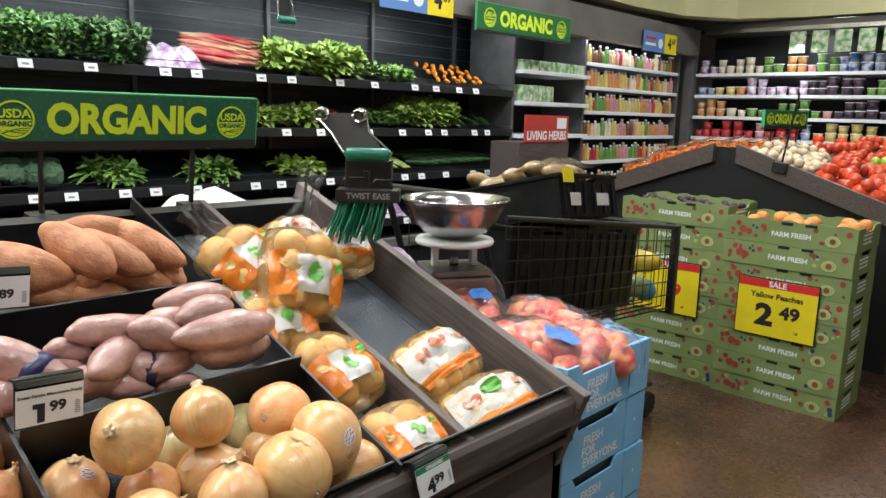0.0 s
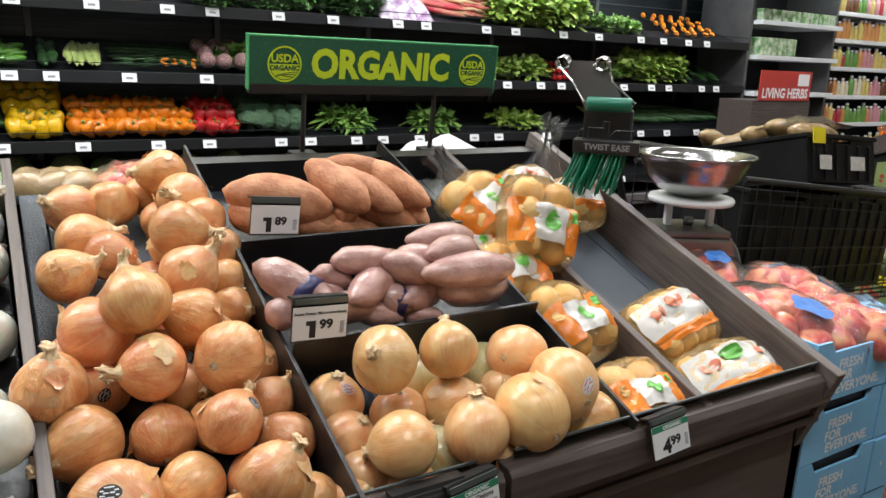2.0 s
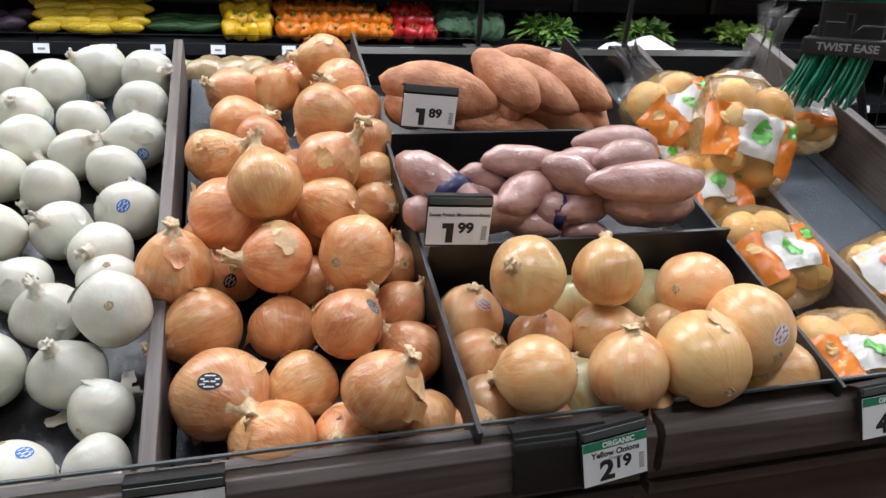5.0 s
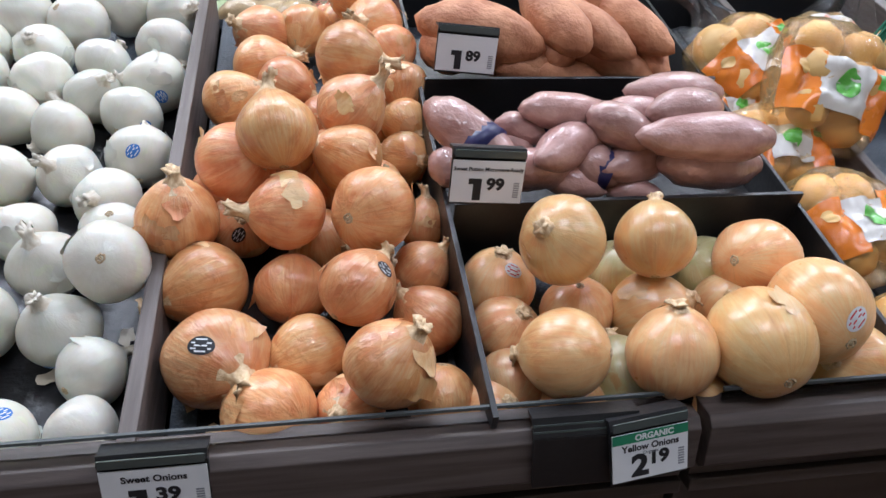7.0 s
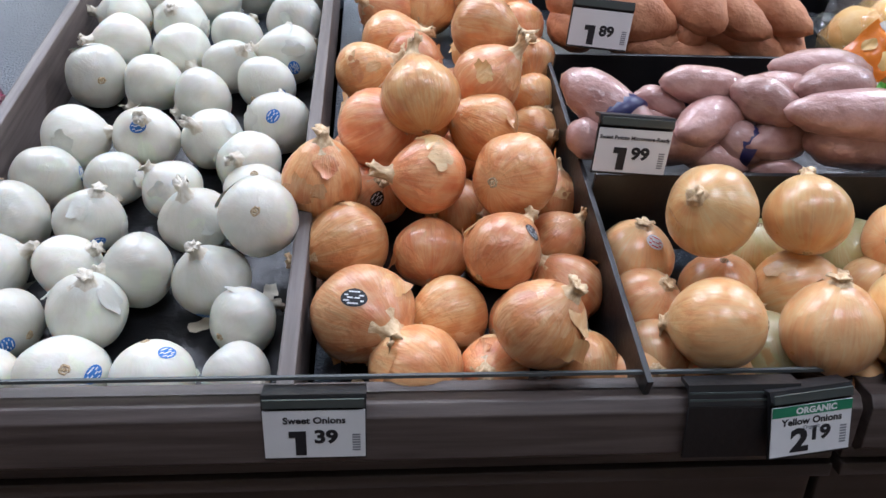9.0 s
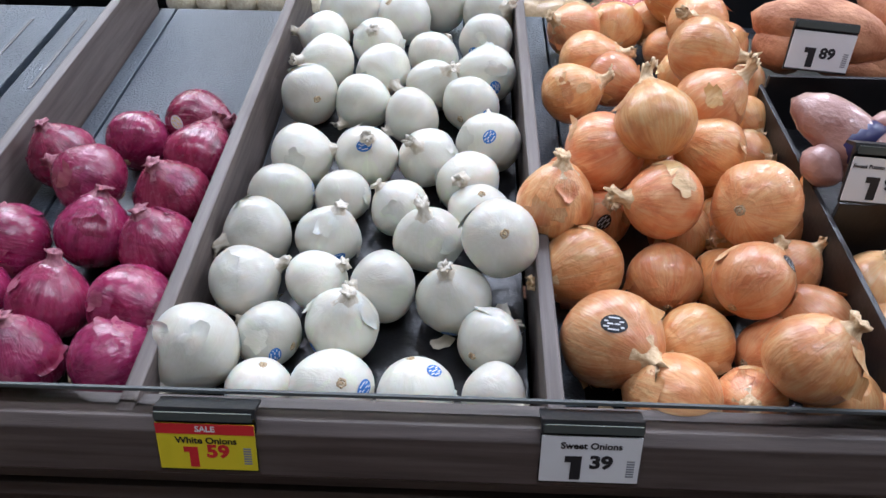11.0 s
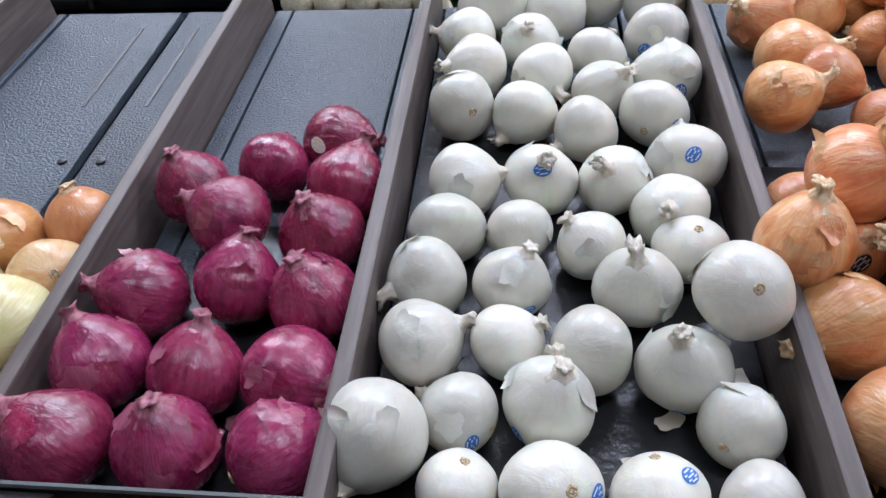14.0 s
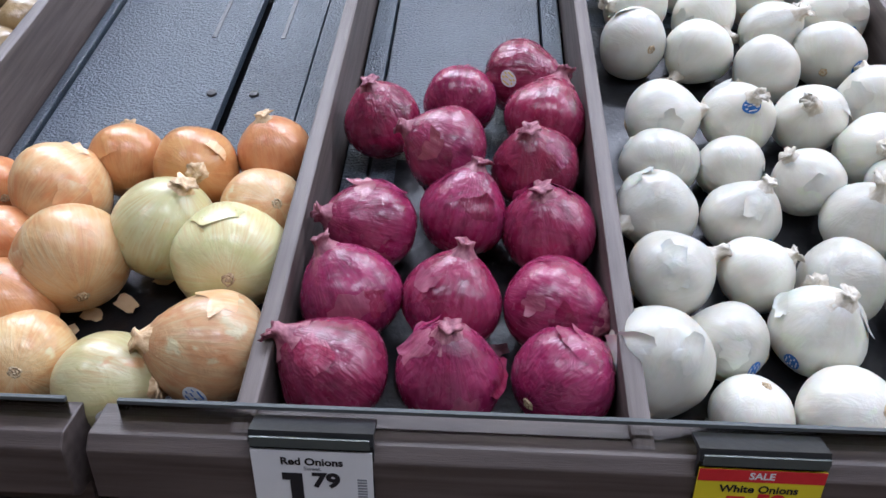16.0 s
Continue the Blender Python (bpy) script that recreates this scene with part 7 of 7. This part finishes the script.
# ---- the tomato island ----
stand2 = thing("produce_stand", "brown gabled produce island with tomatoes and mushrooms", "produce stand", pose(0, 0, 0))
gable = [(0.08, 0.10), (1.95, 0.10), (1.95, 0.98), (1.13, 1.28), (0.98, 1.28), (0.08, 0.98)]
part("end_wall", extruded(gable, 5.30, 5.33, "x"), COOLER_BLACK, stand2, "black gable end")
part("deck", extruded([(0.08, 0.94), (0.98, 1.24), (1.13, 1.24), (1.95, 0.94), (1.95, 0.90), (0.08, 0.90)], 5.34, 8.3, "x"), TRAY, stand2)
for tri in ([(0.06, 0.99), (0.98, 1.30), (0.98, 1.19), (0.06, 0.88)], [(1.97, 0.99), (1.12, 1.30), (1.12, 1.19), (1.97, 0.88)]):
    part("gable_board", extruded(tri, 5.26, 5.30, "x"), TAUPE, stand2, "taupe sloping edge board")
part("base", box(5.34, 8.3, 0.2, 1.85, 0.0, 0.9), BASE_BROWN, stand2)
TOMATO = material("ripe_tomato_skin", (0.48, 0.03, 0.012), (0.66, 0.09, 0.02), 0.2, scale=5, bump=0.02, spread=0.15)
LIME = material("lime_skin", (0.20, 0.34, 0.03), (0.42, 0.52, 0.08), 0.35, scale=6, bump=0.1, spread=0.15)
MUSH = material("pale_mushroom_skin", (0.52, 0.40, 0.25), (0.68, 0.58, 0.42), 0.6, scale=10, bump=0.2, spread=0.15)


def island_heap(name, meshes, x0, x1, y0, y1, count, r, label, category, group, seed):
    rng = random.Random(seed)
    for k in range(count):
        x, y = rng.uniform(x0, x1), rng.uniform(y0, y1)
        top = 0.94 + (y - 0.08) / 3 if y < 1.05 else 1.24 - (y - 1.13) * 0.366
        tagged(part(name, meshes[k % len(meshes)], None, m=pose(x, y, top + r * rng.choice((0.95, 1.1, 2.2)), rng.uniform(-40, 40), rng.uniform(-40, 40), rng.uniform(0, 360)) @ Matrix.Scale(r * rng.uniform(0.9, 1.1), 4)), label, category, group)


island_heap("mushroom", ROUND(MUSH), 5.36, 6.3, 0.62, 0.96, 90, 0.028, "pale brown mushroom heaped on the island", "mushroom", "mushrooms", 1)
island_heap("tomato", ROUND(TOMATO), 5.36, 6.5, 0.32, 0.62, 60, 0.042, "ripe red tomato heaped on the island", "tomato", "tomatoes", 2)
island_heap("tomato", ROUND(TOMATO), 6.4, 8.2, 0.5, 0.95, 80, 0.042, "ripe red tomato heaped on the island", "tomato", "tomatoes", 3)
island_heap("lime", ROUND(LIME), 6.5, 7.6, 0.3, 0.6, 70, 0.036, "green lime heaped on the island", "lime", "limes", 4)
island_heap("tomato", ROUND(TOMATO), 5.36, 6.2, 0.1, 0.3, 40, 0.042, "ripe red tomato heaped on the island", "tomato", "tomatoes", 5)
CHERRY = material("mixed_cherry_tomatoes", (0.5, 0.04, 0.015), (0.7, 0.28, 0.03), 0.25, scale=55, bump=0.6, fine=60, mix_at=(0.45, 0.55))
for k in range(26):
    x, y = 5.40 + 0.21 * (k % 9), 1.28 + 0.19 * (k // 9)
    z = 1.24 - (y - 1.13) * 0.366
    bx = tagged(part("punnet", box(-0.085, 0.085, -0.07, 0.07, 0, 0.075 + 0.02 * (k % 2), 0.02), CHERRY, m=pose(x, y, z + 0.012, -20, 0, 4 * (k % 3))), "clear punnet of red and orange cherry tomatoes", "punnet", "tomato punnets")
    part("clear_lid", box(-0.088, 0.088, -0.073, 0.073, 0.07 + 0.02 * (k % 2), 0.105 + 0.02 * (k % 2), 0.015), FILM, bx, "clear plastic lid")
organic_sign(pose(5.75, 1.02, 1.40, 0, 0, -12), 0.50, 0.11, (0.1, 0.4), "bright green organic sign above the tomato island", SIGN_BRIGHT, post_len=0.14)
holder = thing("sign_pole", "thin black sign pole clamped to the gable board", "sign pole", pose(5.27, 0.72, 1.18, 8, 0, 0))
part("clamp", box(-0.03, 0.03, -0.04, 0.04, -0.03, 0.03, 0.004), BLACK, holder)
part("pole", tube([(0, 0, 0), (0, 0.0, 0.42)], 0.006, 8), BLACK, holder)

# ---- signs on the long cooler and the red card ----
organic_sign(pose(5.22, 3.02, 2.06, 0, 0, 0), 1.25, 0.21, (), "green organic sign hung on the cooler canopy", SIGN_BRIGHT)
BLUE_SIGN = plain("blue_sign_board", (0.10, 0.22, 0.5), 0.5)
for x in (4.28, 7.85, 1.5):
    bs = thing("canopy_sign", "blue and yellow price sign on the cooler canopy", "sign", pose(x, 3.06, 2.12), "canopy signs")
    part("board", box(0, 0.45, -0.008, 0, 0, 0.20), BLUE_SIGN, bs)
    part("price_panel", box(0.45, 0.72, -0.009, 0, 0, 0.20), CARD_YELLOW, bs, "yellow price panel")
    write("4", 0.15, INK, bs, pose(0.56, -0.0095, 0.10, 90))
    write("69", 0.08, INK, bs, pose(0.65, -0.0095, 0.13, 90))
    for k in range(2):
        part("print_bar", box(0.04, 0.26, -0.009, -0.008, 0.06 + 0.06 * k, 0.085 + 0.06 * k), RED_INK if k else WHITE_INK, bs)
    disc(0.05, WHITE_INK, bs, pose(0.36, -0.009, 0.09) @ UPRIGHT)
rs = thing("herb_sign", "red living herbs sign on a brown stand", "sign", pose(5.72, 2.9, 1.17))
part("board", box(0, 0.62, -0.01, 0, 0.05, 0.27), plain("red_sign_board", (0.42, 0.04, 0.03), 0.5), rs)
write("LIVING HERBS", 0.10, WHITE_INK, rs, pose(0.31, -0.0115, 0.10, 90), 0.9)
part("price_panel", box(0.45, 0.59, -0.0115, -0.01, 0.16, 0.25), CARD, rs)
part("stand_box", box(-0.05, 0.66, 0.0, 0.3, -1.15, 0.05, 0.004), TAUPE, rs)

# ---- the far side of the first island, seen over the ridge ----
def back_spot(x, y):
    return RIDGE - 0.004 - (y - 0.94) * (RIDGE - 0.80) / 0.98


for k in range(9):
    x, y = 0.55 + 0.12 * (k % 5), 1.33 + 0.14 * (k // 5)
    tagged(part("melon", ball_mesh(k, GREEN_FRUIT), None, m=pose(x, y, back_spot(x, y) + 0.065) @ Matrix.Scale(0.062, 4)), "pale green melon on the far side of the island", "melon", "melons")
for k, (x, n) in enumerate(((1.07, 8), (1.2, 8), (1.36, 6))):
    fruit_bag(30 + k, pose(x, 1.17, back_spot(x, 1.17) + 0.01, -20), n, 0.07, 0.1, 0.06, "clear bag of red fruit beyond the ridge", APPLES, 0.036)
for k in range(6):
    tagged(part("potato", spud_mesh(130 + k, 0.13, 0.08, TUBER), None, m=pose(0.86 + 0.05 * (k % 3), 1.14 + 0.07 * (k // 3), back_spot(0, 1.15) + 0.05, 0, 0, 30 * k)), "brown potato beyond the island's ridge", "potato", "brown potatoes")
PURPLE_FILM = material("white_film_with_purple_print", (0.62, 0.62, 0.64), (0.75, 0.74, 0.76), 0.3, scale=8, bump=0.4, fine=30)
crumpled_bag(60, pose(1.93, 1.16, back_spot(0, 1.16) + 0.03, -12), 0.20, 0.14, 0.11, "white printed plastic bag beyond the ridge", PURPLE_FILM)
crumpled_bag(61, pose(2.3, 0.78, 0.94), 0.10, 0.08, 0.10, "orange and purple printed bag behind the end board", FILM_PINK)
part_stand = thing("side_table", "low black table behind the cartons", "table", pose(2.28, 0.84, 0))
part("tabletop", box(-0.16, 0.2, -0.16, 0.16, 0.91, 0.94, 0.004), BLACK, part_stand)
for sx in (-0.13, 0.17):
    for sy in (-0.13, 0.13):
        part("leg", box(sx - 0.015, sx + 0.015, sy - 0.015, sy + 0.015, 0, 0.91), BLACK, part_stand)
for k in range(16):
    x, y = 0.16 + 0.06 * (k % 5), 0.99 + 0.05 * (k // 5)
    tagged(part("garlic_bulb", ball_mesh(k, TURNIP, 0.12), None, m=pose(x, y, back_spot(x, y) + 0.03) @ Matrix.Scale(0.032, 4)), "pale brown garlic bulb beyond the ridge", "garlic", "garlic bulbs")
for k in range(14):
    u, v = -0.345 - 0.075 * (k % 3), 0.5 + 0.075 * (k // 3)
    tagged(part("potato", spud_mesh(150 + k, 0.085, 0.06, TUBER), None, m=on_deck(u, v, 0.032, pose(0, 0, 0, 0, 0, 40 * k))), "small brown potato in the neighbouring tray", "potato", "small potatoes")
